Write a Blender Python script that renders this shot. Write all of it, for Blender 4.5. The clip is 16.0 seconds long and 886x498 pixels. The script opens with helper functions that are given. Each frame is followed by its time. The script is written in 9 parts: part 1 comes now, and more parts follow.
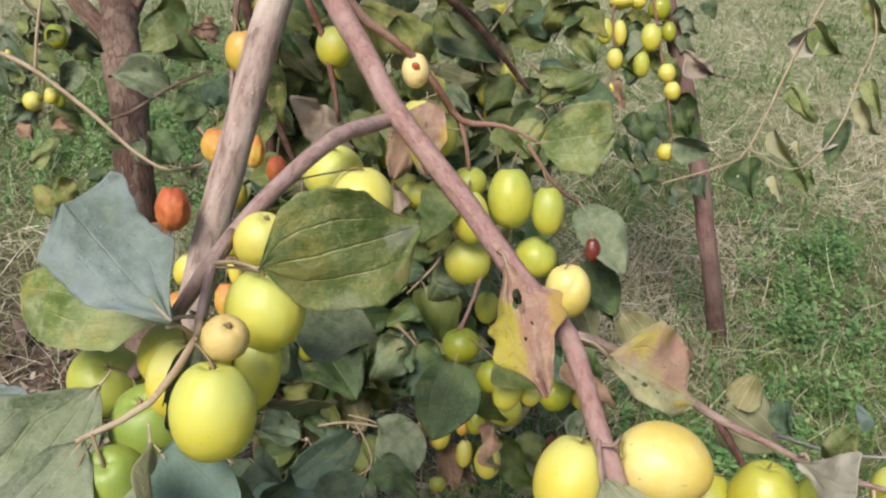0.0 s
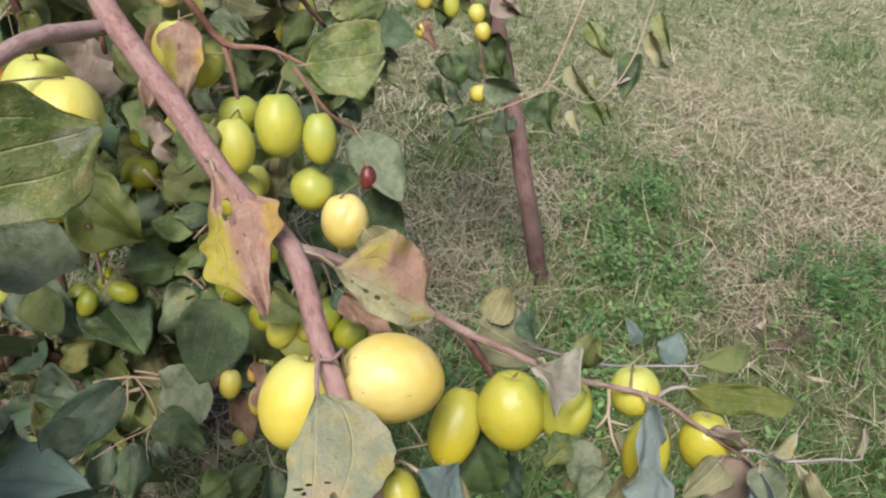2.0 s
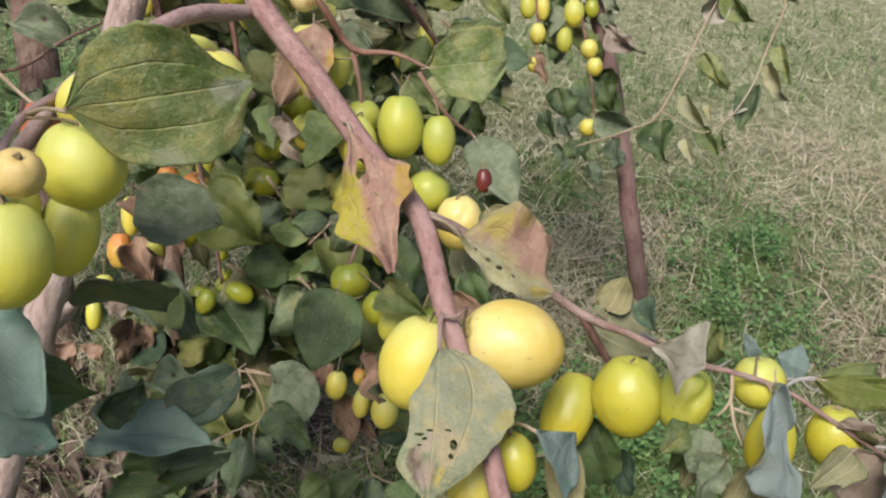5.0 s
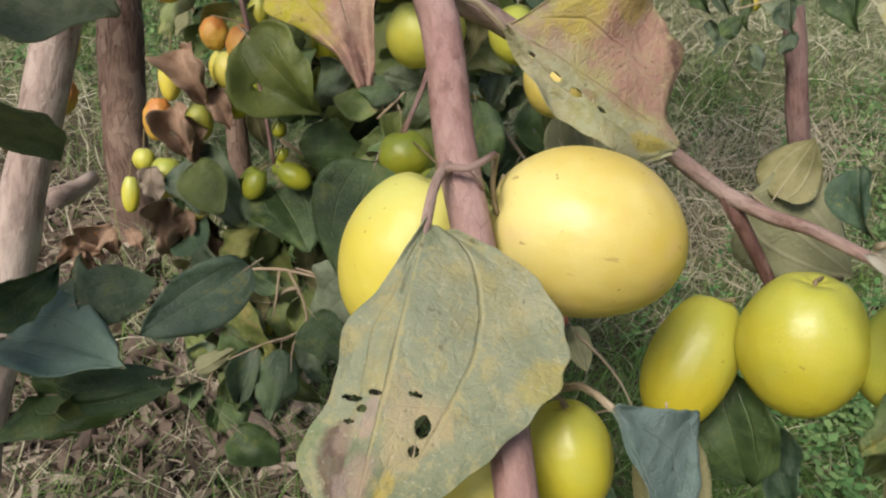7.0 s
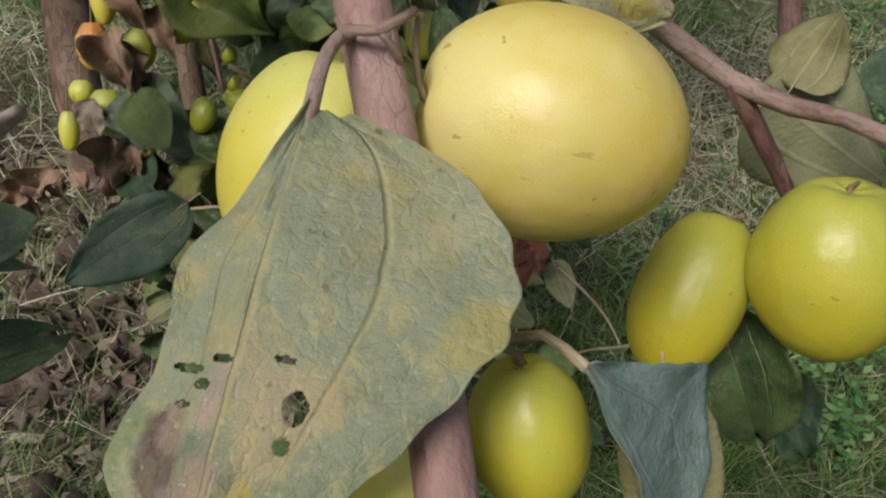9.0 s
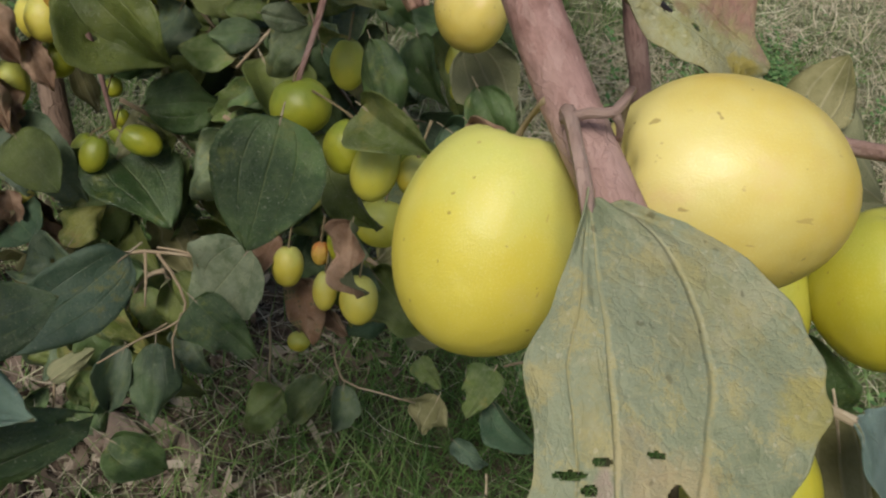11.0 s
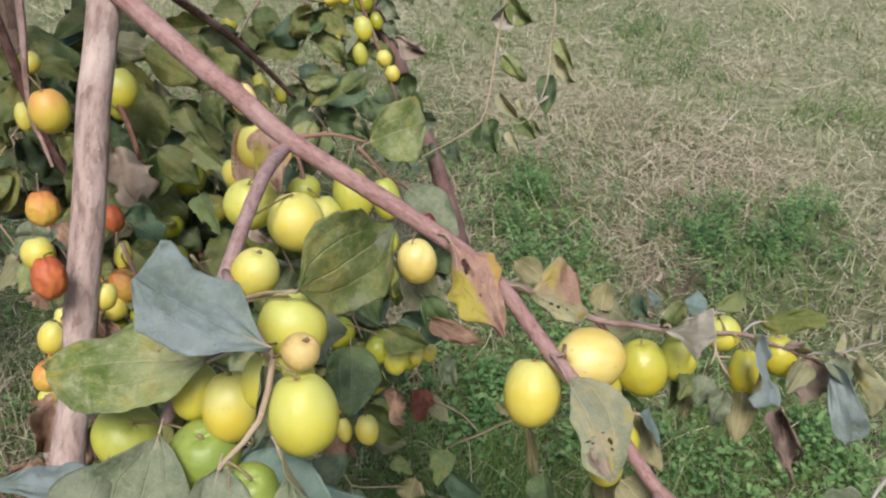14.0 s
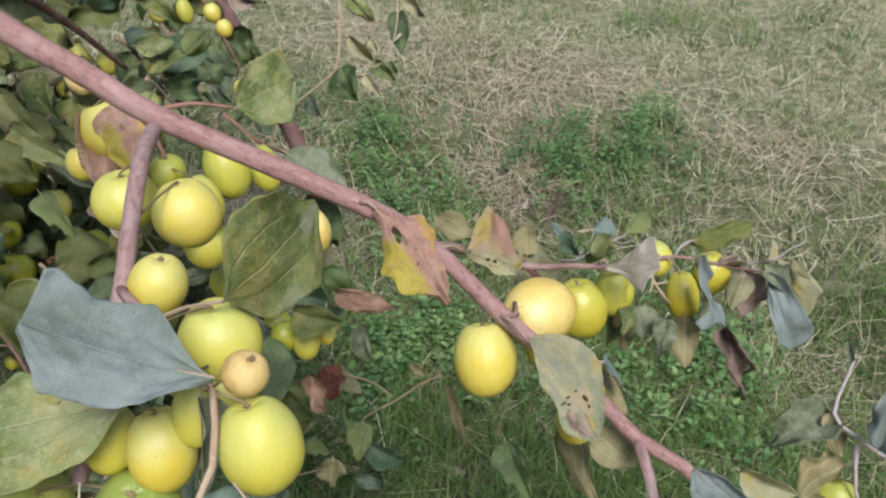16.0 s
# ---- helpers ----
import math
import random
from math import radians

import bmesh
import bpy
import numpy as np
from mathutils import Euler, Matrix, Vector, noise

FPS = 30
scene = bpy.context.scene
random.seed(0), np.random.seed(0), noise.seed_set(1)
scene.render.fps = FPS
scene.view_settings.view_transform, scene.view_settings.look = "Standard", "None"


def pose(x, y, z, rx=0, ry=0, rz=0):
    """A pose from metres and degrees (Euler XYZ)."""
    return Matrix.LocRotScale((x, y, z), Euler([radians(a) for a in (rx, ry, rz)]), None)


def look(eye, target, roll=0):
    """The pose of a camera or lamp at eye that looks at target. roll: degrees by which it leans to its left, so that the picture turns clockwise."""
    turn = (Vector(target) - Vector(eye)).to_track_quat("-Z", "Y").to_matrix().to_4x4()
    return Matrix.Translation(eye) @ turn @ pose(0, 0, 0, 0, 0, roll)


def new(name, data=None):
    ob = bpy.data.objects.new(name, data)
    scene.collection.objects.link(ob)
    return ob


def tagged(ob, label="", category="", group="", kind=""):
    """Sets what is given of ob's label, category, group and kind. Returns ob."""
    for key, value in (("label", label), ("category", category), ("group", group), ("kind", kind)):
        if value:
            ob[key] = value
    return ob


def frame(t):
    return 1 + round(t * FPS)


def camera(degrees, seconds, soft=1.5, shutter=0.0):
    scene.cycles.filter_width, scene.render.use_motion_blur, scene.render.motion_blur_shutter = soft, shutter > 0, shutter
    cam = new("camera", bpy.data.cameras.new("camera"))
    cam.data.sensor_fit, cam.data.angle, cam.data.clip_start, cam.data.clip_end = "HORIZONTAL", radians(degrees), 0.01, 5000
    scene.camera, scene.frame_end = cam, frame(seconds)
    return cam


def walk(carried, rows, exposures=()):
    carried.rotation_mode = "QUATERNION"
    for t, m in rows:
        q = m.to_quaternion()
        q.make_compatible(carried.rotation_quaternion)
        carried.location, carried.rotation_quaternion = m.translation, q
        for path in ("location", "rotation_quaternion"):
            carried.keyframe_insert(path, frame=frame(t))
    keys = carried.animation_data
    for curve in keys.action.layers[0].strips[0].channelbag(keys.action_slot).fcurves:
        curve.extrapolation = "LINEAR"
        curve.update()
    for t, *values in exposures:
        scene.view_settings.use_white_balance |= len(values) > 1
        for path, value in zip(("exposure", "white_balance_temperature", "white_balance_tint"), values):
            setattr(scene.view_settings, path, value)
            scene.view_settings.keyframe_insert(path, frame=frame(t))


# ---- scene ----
cam = camera(56.3, 16.0, 2.2)
PATH = [
    (0, (0.099, 0.07, 0.969), (-0.115, 1.783, -0.041), 6.1),
    (0.5, (0.129, 0.078, 0.952), (-0.051, 1.786, -0.072), 8.1),
    (1, (0.148, 0.086, 0.947), (0.069, 1.796, -0.087), 9.1),
    (1.5, (0.171, 0.095, 0.938), (0.205, 1.804, -0.101), 9.4),
    (2, (0.177, 0.09, 0.936), (0.306, 1.791, -0.108), 9.6),
    (2.5, (0.177, 0.087, 0.94), (0.352, 1.791, -0.092), 9.6),
    (3, (0.17, 0.079, 0.942), (0.351, 1.797, -0.065), 9.4),
    (3.5, (0.164, 0.067, 0.958), (0.315, 1.804, -0.02), 8.9),
    (4, (0.159, 0.029, 0.959), (0.24, 1.791, 0.017), 8.1),
    (4.2, (0.16, 0.02, 0.953), (0.202, 1.789, 0.021), 8.0),
    (6.5, (0.189, 0.206, 0.788), (-0.164, 1.838, -0.312), 7.1),
    (7, (0.196, 0.228, 0.776), (-0.2, 1.808, -0.385), 5.6),
    (7.5, (0.206, 0.249, 0.765), (-0.199, 1.797, -0.434), 4.6),
    (8, (0.213, 0.268, 0.756), (-0.188, 1.789, -0.479), 4.1),
    (8.5, (0.213, 0.271, 0.74), (-0.167, 1.789, -0.505), 4.5),
    (9, (0.2, 0.276, 0.736), (-0.135, 1.782, -0.538), 4.8),
    (11.5, (0.102, 0.265, 0.743), (0.261, 1.88, -0.427), 9.7),
    (12, (0.077, 0.211, 0.763), (0.3, 1.884, -0.311), 8.5),
    (12.5, (0.063, 0.113, 0.837), (0.304, 1.831, -0.157), 7.4),
    (13, (0.046, 0.027, 0.92), (0.311, 1.757, -0.048), 6.6),
    (13.5, (-0.002, -0.028, 0.986), (0.338, 1.686, 0.012), 5.4),
    (14, (-0.072, -0.013, 1.011), (0.465, 1.646, 0.03), 4.5),
    (14.5, (-0.115, -0.025, 1.014), (0.558, 1.565, 0.004), 3.7),
    (15, (-0.131, -0.035, 1.001), (0.6, 1.489, -0.068), 2.8),
    (15.5, (-0.113, 0.019, 0.984), (0.65, 1.508, -0.111), 2.2),
    (16, (-0.099, 0.068, 0.986), (0.763, 1.517, -0.091), 2.2),
]
walk(cam, [(t, look(eye, target, roll)) for t, eye, target, roll in PATH], [(0, .28, 6350, 12), (2, .27, 6200, 16), (4, .27, 6150, 16), (6.5, .08, 6450, 12), (7.5, 0.02, 6440, 11), (9, -.34, 6250, 9), (11.5, -.26, 6420, 8), (12.5, .10, 6450, 11), (14, .15, 6130, 17), (16, .14, 5950, 18)])

# world, sun and exposure
SUN_EL, SUN_ROT = radians(53), radians(200)
world = bpy.data.worlds.new("sky")
scene.world = world
world.use_nodes = True
wn = world.node_tree
sky = wn.nodes.new("ShaderNodeTexSky")
sky.sky_type = "NISHITA"
sky.sun_disc = False
sky.sun_elevation, sky.sun_rotation = SUN_EL, SUN_ROT
sky.air_density, sky.dust_density, sky.ozone_density = 1.2, 3.5, 1.0
wn.links.new(sky.outputs[0], wn.nodes["Background"].inputs[0])
wn.nodes["Background"].inputs[1].default_value = 0.078
sun = bpy.data.lights.new("sun", "SUN")
sun.energy, sun.angle, sun.color = 3.95, radians(24), (1.0, 0.925, 0.81)
sun_ob = new("sun", sun)
sun_dir = Vector((math.sin(SUN_ROT) * math.cos(SUN_EL), math.cos(SUN_ROT) * math.cos(SUN_EL), math.sin(SUN_EL)))
sun_ob.matrix_world = look(sun_dir * 30, (0, 0, 0))
scene.view_settings.exposure = 0.0


# materials
class Mat:
    """A node material with small helpers."""

    def __init__(self, name):
        self.m = bpy.data.materials.new(name)
        self.m.use_nodes = True
        self.t = self.m.node_tree
        self.b = self.t.nodes["Principled BSDF"]
        self.out = self.t.nodes["Material Output"]

    def n(self, kind, **kw):
        node = self.t.nodes.new("ShaderNode" + kind)
        for k, v in kw.items():
            setattr(node, k, v)
        return node

    def put(self, sock, v):
        if isinstance(v, (int, float)):
            sock.default_value = v
        elif isinstance(v, tuple):
            sock.default_value = (*v, 1.0) if len(v) == 3 and sock.type == "RGBA" else v
        else:
            self.t.links.new(v, sock)

    def math(self, op, a, b=0.0, c=0.0):
        node = self.n("Math", operation=op)
        for s, v in zip(node.inputs, (a, b, c)):
            self.put(s, v)
        return node.outputs[0]

    def ramp(self, v, lo, hi):
        node = self.n("MapRange", interpolation_type="SMOOTHSTEP")
        self.put(node.inputs[0], v)
        node.inputs[1].default_value, node.inputs[2].default_value = lo, hi
        return node.outputs[0]

    def mix(self, f, a, b, blend="MIX"):
        node = self.n("Mix", data_type="RGBA", blend_type=blend)
        self.put(node.inputs[0], f)
        self.put(node.inputs[6], a)
        self.put(node.inputs[7], b)
        return node.outputs[2]

    def noise(self, scale, detail=3.0, coords=None, rough=0.55, out=0):
        node = self.n("TexNoise")
        node.inputs["Scale"].default_value = scale
        node.inputs["Detail"].default_value = detail
        node.inputs["Roughness"].default_value = rough
        if coords is not None:
            self.put(node.inputs["Vector"], coords)
        return node.outputs[out]

    def coords(self, kind):
        return self.n("TexCoord").outputs[kind]

    def shifted(self, kind, amount=9.0):
        """Coordinates moved by a random amount for each object."""
        node = self.n("VectorMath", operation="ADD")
        self.put(node.inputs[0], self.coords(kind))
        r = self.math("MULTIPLY", self.n("ObjectInfo").outputs["Random"], amount)
        comb = self.n("CombineXYZ")
        for i in range(3):
            self.put(comb.inputs[i], r)
        self.put(node.inputs[1], comb.outputs[0])
        return node.outputs[0]

    def rand(self):
        return self.n("ObjectInfo").outputs["Random"]

    def island(self):
        return self.n("NewGeometry").outputs["Random Per Island"]

    def bump(self, height, strength, distance):
        node = self.n("Bump")
        node.inputs["Strength"].default_value = strength
        node.inputs["Distance"].default_value = distance
        self.put(node.inputs["Height"], height)
        self.put(self.b.inputs["Normal"], node.outputs[0])
        return node.outputs[0]

    def done(self, colour, rough, spec=0.5):
        self.put(self.b.inputs["Base Color"], colour)
        self.put(self.b.inputs["Roughness"], rough)
        self.put(self.b.inputs["Specular IOR Level"], spec)
        return self.m


def bark(name, dark, mid, pale, stretch=6.0, scale=60.0, bump=0.8, rough=0.75, flake=0.35, cracked=1.0):
    m = Mat(name)
    uv = m.n("UVMap").outputs[0]
    mp = m.n("Mapping")
    m.put(mp.inputs[0], uv)
    mp.inputs["Scale"].default_value = (stretch, 1.0, 1.0)
    fibre = m.noise(scale, 5.0, mp.outputs[0], 0.65)
    blotch = m.noise(scale * 0.22, 3.0, m.coords("Object"))
    specks = m.noise(scale * 5.0, 2.0, m.coords("Object"))
    c = m.mix(m.ramp(fibre, 0.30, 0.62), dark, mid)
    c = m.mix(m.math("MULTIPLY", m.ramp(blotch, 0.45, 0.7), 0.75), c, pale)
    c = m.mix(m.math("MULTIPLY", m.ramp(specks, 0.66, 0.74), 0.5), c, pale)
    # peeling flakes: plates with dark cracks between them
    plate = m.n("Mapping")
    m.put(plate.inputs[0], uv)
    plate.inputs["Scale"].default_value = (2.4, 1.0, 1.0)
    bent = m.n("VectorMath", operation="ADD")
    m.put(bent.inputs[0], plate.outputs[0])
    wob = m.n("VectorMath", operation="SCALE")
    m.put(wob.inputs[0], m.noise(scale * 1.5, 4.0, uv, 0.6, 1))
    wob.inputs["Scale"].default_value = 1.1 / scale
    m.put(bent.inputs[1], wob.outputs[0])
    vor = m.n("TexVoronoi", feature="DISTANCE_TO_EDGE")
    m.put(vor.inputs["Vector"], bent.outputs[0])
    vor.inputs["Scale"].default_value = scale * 1.2
    cell = m.n("TexVoronoi", feature="F1")
    m.put(cell.inputs["Vector"], bent.outputs[0])
    cell.inputs["Scale"].default_value = scale * 1.2
    tone = m.n("SeparateColor")
    m.put(tone.inputs[0], cell.outputs["Color"])
    crack = m.math("MULTIPLY", m.math("SUBTRACT", 1.0, m.ramp(vor.outputs[0], 0.0, 0.07)), m.ramp(blotch, 0.50, 0.66))
    c = m.mix(m.math("MULTIPLY", m.ramp(tone.outputs[0], 0.55, 0.9), flake), c, pale)
    c = m.mix(m.math("MULTIPLY", crack, cracked * min(0.6, flake)), c, m.mix(0.5, c, dark))
    h = m.math("ADD", fibre, m.math("MULTIPLY", specks, 0.25))
    h = m.math("SUBTRACT", m.math("ADD", h, m.math("MULTIPLY", tone.outputs[0], flake)), m.math("MULTIPLY", crack, 1.5 * flake * cracked))
    m.bump(h, bump, 0.002)
    return m.done(c, rough, 0.25)


def leaf_mat(name, deep, light, vein, dust=(0.34, 0.37, 0.33), dusty=0.2, blotch=None, blotch_amount=0.0, gloss=0.42, halfc=None, half_from=-0.05, mott=0.0, spec=0.4, zones=(), ribbed=0.26, thin=0.24, patchy=0.35, vary=0.0, relief=1.0):
    """Leaf upper side: two greens, dust, blotches, and three thin pale veins."""
    m = Mat(name)
    uv = m.n("UVMap").outputs[0]
    sep = m.n("SeparateXYZ")
    m.put(sep.inputs[0], uv)
    u, v = sep.outputs[1], sep.outputs[0]
    oc = m.shifted("Object", 5.0)
    big = m.noise(1.7, 3.0, oc)
    mid_n = m.noise(5.5, 5.0, oc, 0.7)
    fine = m.noise(20.0, 5.0, oc, 0.75)
    c = m.mix(m.ramp(big, 0.40, 0.60), deep, light)
    c = m.mix(m.math("MULTIPLY", m.rand(), 0.35), c, m.mix(0.5, c, light))
    c = m.mix(m.math("MULTIPLY", m.ramp(fine, 0.42, 0.62), 0.35), c, deep)
    if vary:
        c = m.mix(m.math("MULTIPLY", m.ramp(m.rand(), 0.60, 0.95), vary), c, m.mix(m.ramp(big, 0.4, 0.6), (0.13, 0.16, 0.020), (0.26, 0.27, 0.045)))
        c = m.mix(m.math("MULTIPLY", m.math("SUBTRACT", 1.0, m.ramp(m.rand(), 0.05, 0.35)), vary), c, m.mix(m.ramp(mid_n, 0.4, 0.6), (0.085, 0.125, 0.10), (0.18, 0.225, 0.19)))
    # the midrib and two side veins, bent a little
    vw = m.math("ADD", v, m.math("MULTIPLY", m.math("SUBTRACT", mid_n, 0.5), 0.07))
    av = m.math("ABSOLUTE", vw)
    mid = m.math("SUBTRACT", 1.0, m.ramp(av, 0.006, 0.028))
    side = m.math("SUBTRACT", 1.0, m.ramp(m.math("ABSOLUTE", m.math("SUBTRACT", av, 0.46)), 0.003, 0.026))
    side = m.math("MULTIPLY", side, m.math("SUBTRACT", 1.0, m.ramp(u, 0.45, 0.9)))
    w = m.n("TexWave", wave_type="BANDS", bands_direction="Y")
    m.put(w.inputs["Vector"], uv)
    w.inputs["Scale"].default_value = 4.6
    w.inputs["Distortion"].default_value = 7.0
    w.inputs["Detail"].default_value = 3.0
    cross = m.math("MULTIPLY", m.ramp(w.outputs[1], 0.93, 1.0), 0.35)
    ribs = m.math("MAXIMUM", mid, m.math("MULTIPLY", side, 0.7))
    # the fine net of veins between them
    flat = m.n("CombineXYZ")
    m.put(flat.inputs[0], m.math("ADD", m.math("MULTIPLY", v, 0.36), m.math("MULTIPLY", fine, 0.05)))
    m.put(flat.inputs[1], m.math("ADD", u, m.math("MULTIPLY", mid_n, 0.10)))
    m.put(flat.inputs[2], m.math("MULTIPLY", m.rand(), 7.0))
    cells = m.n("TexVoronoi", feature="DISTANCE_TO_EDGE")
    m.put(cells.inputs["Vector"], flat.outputs[0])
    cells.inputs["Scale"].default_value = 21.0
    net_v = m.math("SUBTRACT", 1.0, m.ramp(cells.outputs[0], 0.0, 0.11))
    veins = m.math("MAXIMUM", ribs, cross)
    if blotch:
        b1 = m.ramp(m.math("ADD", m.noise(2.6, 5.0, oc, 0.75), m.math("MULTIPLY", m.math("SUBTRACT", fine, 0.5), 0.25)), 0.62 - 0.3 * blotch_amount, 0.70 - 0.2 * blotch_amount)
        c = m.mix(m.math("MULTIPLY", b1, 0.85), c, blotch)
    if halfc:
        edge2 = m.math("ADD", v, m.math("MULTIPLY", m.math("SUBTRACT", mid_n, 0.5), 0.9))
        c = m.mix(m.math("MULTIPLY", m.ramp(edge2, half_from, half_from + 0.25), 0.9), c, m.mix(m.ramp(fine, 0.4, 0.62), halfc, m.mix(0.55, halfc, (0.30, 0.26, 0.05))))
    dustf = m.math("MULTIPLY", m.ramp(m.math("ADD", m.math("MULTIPLY", mid_n, 0.6), m.math("MULTIPLY", big, 0.4)), 0.30, 0.68), dusty)
    c = m.mix(dustf, c, dust)
    if mott:
        net = m.math("ADD", m.noise(11.0, 8.0, oc, 0.85), m.math("MULTIPLY", ribs, 0.12))
        c = m.mix(m.math("MULTIPLY", m.ramp(net, 0.50, 0.60), mott), c, vein)
    c = m.mix(m.math("MULTIPLY", veins, ribbed), c, m.mix(0.5, vein, m.mix(0.5, c, (0.6, 0.6, 0.4))))
    # stains: (along, across, reach, strength, colour)
    for zu, zv, zr, zs, zc in zones:
        du = m.math("SUBTRACT", u, zu)
        dv = m.math("MULTIPLY", m.math("SUBTRACT", v, zv), 0.5)
        dd = m.math("SQRT", m.math("ADD", m.math("MULTIPLY", du, du), m.math("MULTIPLY", dv, dv)))
        dd = m.math("ADD", dd, m.math("MULTIPLY", m.math("SUBTRACT", m.noise(4.5, 7.0, oc, 0.78), 0.5), zr * 2.2))
        c = m.mix(m.math("MULTIPLY", m.math("SUBTRACT", 1.0, m.ramp(dd, zr * 0.55, zr)), zs), c, m.mix(m.ramp(fine, 0.38, 0.62), zc, m.mix(0.35, zc, c)))
    # worn, mined and rubbed patches with ragged edges
    wn_ = m.n("TexNoise")
    m.put(wn_.inputs["Vector"], oc)
    wn_.inputs["Scale"].default_value, wn_.inputs["Detail"].default_value = 3.4, 9.0
    wn_.inputs["Roughness"].default_value, wn_.inputs["Distortion"].default_value = 0.72, 1.3
    c = m.mix(m.math("MULTIPLY", m.ramp(wn_.outputs[0], 0.56, 0.63), patchy), c, m.mix(0.5, vein, dust))
    c = m.mix(m.math("MULTIPLY", m.math("SUBTRACT", 1.0, m.ramp(wn_.outputs[0], 0.34, 0.42)), patchy * 0.9), c, m.mix(0.6, c, (0.01, 0.02, 0.008)))
    specks = m.ramp(m.noise(60.0, 1.0, oc), 0.67, 0.73)
    c = m.mix(m.math("MULTIPLY", specks, 0.38), c, (0.55, 0.52, 0.38))
    dark = m.ramp(m.noise(19.0, 2.0, oc), 0.69, 0.74)
    c = m.mix(m.math("MULTIPLY", dark, 0.5), c, (0.06, 0.05, 0.025))
    c = m.mix(m.math("MULTIPLY", m.math("MULTIPLY", net_v, m.ramp(mid_n, 0.38, 0.6)), 0.14 * min(1.0, ribbed / 0.26)), c, vein)
    h = m.math("SUBTRACT", m.math("MULTIPLY", fine, 0.5), m.math("MULTIPLY", ribs, 0.5 * min(1.0, ribbed / 0.26)))
    h = m.math("SUBTRACT", h, m.math("MULTIPLY", net_v, 0.05 * min(1.0, ribbed / 0.26)))
    m.bump(h, 0.5, 0.008 * relief)
    mat = m.done(c, m.math("ADD", gloss, m.math("MULTIPLY", dustf, 0.5)), spec)
    tr = m.n("BsdfTranslucent")
    m.put(tr.inputs[0], m.mix(0.6, c, (0.42, 0.5, 0.08)))
    ms = m.n("MixShader")
    ms.inputs[0].default_value = thin
    m.t.links.new(m.b.outputs[0], ms.inputs[1])
    m.t.links.new(tr.outputs[0], ms.inputs[2])
    m.t.links.new(ms.outputs[0], m.out.inputs[0])
    return mat


def under_mat():
    """The felted pale underside of the leaves."""
    m = Mat("leaf underside")
    uv = m.n("UVMap").outputs[0]
    sep = m.n("SeparateXYZ")
    m.put(sep.inputs[0], uv)
    u, v = sep.outputs[1], sep.outputs[0]
    oc = m.shifted("Object", 5.0)
    av = m.math("ABSOLUTE", v)
    mid = m.math("SUBTRACT", 1.0, m.ramp(av, 0.015, 0.06))
    side = m.math("SUBTRACT", 1.0, m.ramp(m.math("ABSOLUTE", m.math("SUBTRACT", av, 0.46)), 0.01, 0.06))
    veins = m.math("MAXIMUM", mid, m.math("MULTIPLY", side, 0.8))
    c = m.mix(m.ramp(m.noise(2.0, 4.0, oc), 0.35, 0.68), (0.145, 0.138, 0.058), (0.265, 0.245, 0.125))
    c = m.mix(m.math("MULTIPLY", m.rand(), 0.6), c, (0.20, 0.22, 0.14))
    c = m.mix(m.math("MULTIPLY", veins, 0.22), c, (0.50, 0.46, 0.32))
    m.bump(m.math("ADD", m.math("MULTIPLY", m.noise(30.0, 3.0, oc), 0.5), m.math("MULTIPLY", veins, 0.4)), 0.35, 0.006)
    return m.done(c, 0.85, 0.2)


def fruit_mat(name, top, belly, blush, blush_amount=0.3, rough=0.40, spots=0.5):
    m = Mat(name)
    oc = m.coords("Object")
    sh = m.shifted("Object", 7.0)
    sep = m.n("SeparateXYZ")
    m.put(sep.inputs[0], oc)
    big = m.noise(0.9, 3.0, sh)
    g = m.math("ADD", m.math("MULTIPLY", sep.outputs[2], 0.5), m.math("MULTIPLY", m.math("SUBTRACT", big, 0.5), 1.6))
    c = m.mix(m.ramp(g, -0.35, 0.5), belly, top)
    c = m.mix(m.math("MULTIPLY", m.rand(), 0.25), c, top)
    c = m.mix(m.math("MULTIPLY", m.ramp(m.noise(1.3, 4.0, sh, 0.6), 0.5, 0.75), blush_amount), c, blush)
    fine = m.noise(55.0, 2.0, sh)
    c = m.mix(m.math("MULTIPLY", m.ramp(fine, 0.5, 0.75), 0.16), c, (0.75, 0.72, 0.40))
    spot = m.ramp(m.noise(9.0, 1.0, sh), 0.745, 0.77)
    c = m.mix(m.math("MULTIPLY", spot, spots), c, (0.20, 0.11, 0.03))
    scar = m.ramp(m.noise(3.4, 5.0, sh, 0.75), 0.70, 0.74)
    c = m.mix(m.math("MULTIPLY", scar, spots * 0.6), c, (0.36, 0.24, 0.10))
    thin = m.n("Mapping")
    m.put(thin.inputs[0], sh)
    thin.inputs["Scale"].default_value = (9.0, 9.0, 2.6)
    thin.inputs["Rotation"].default_value = (0.5, 0.9, 0.3)
    scratch = m.ramp(m.noise(1.1, 2.0, thin.outputs[0]), 0.715, 0.745)
    c = m.mix(m.math("MULTIPLY", scratch, spots * 0.8), c, (0.34, 0.20, 0.07))
    m.bump(m.math("ADD", m.math("MULTIPLY", fine, 0.10), m.noise(2.0, 2.0, sh)), 0.10, 0.03)
    m.b.inputs["Subsurface Weight"].default_value = 0.12
    m.b.inputs["Subsurface Radius"].default_value = (0.006, 0.005, 0.002)
    m.b.inputs["Subsurface Scale"].default_value = 1.0
    return m.done(c, m.math("ADD", rough, m.math("MULTIPLY", m.noise(6.0, 3.0, sh), 0.14)), 0.55)


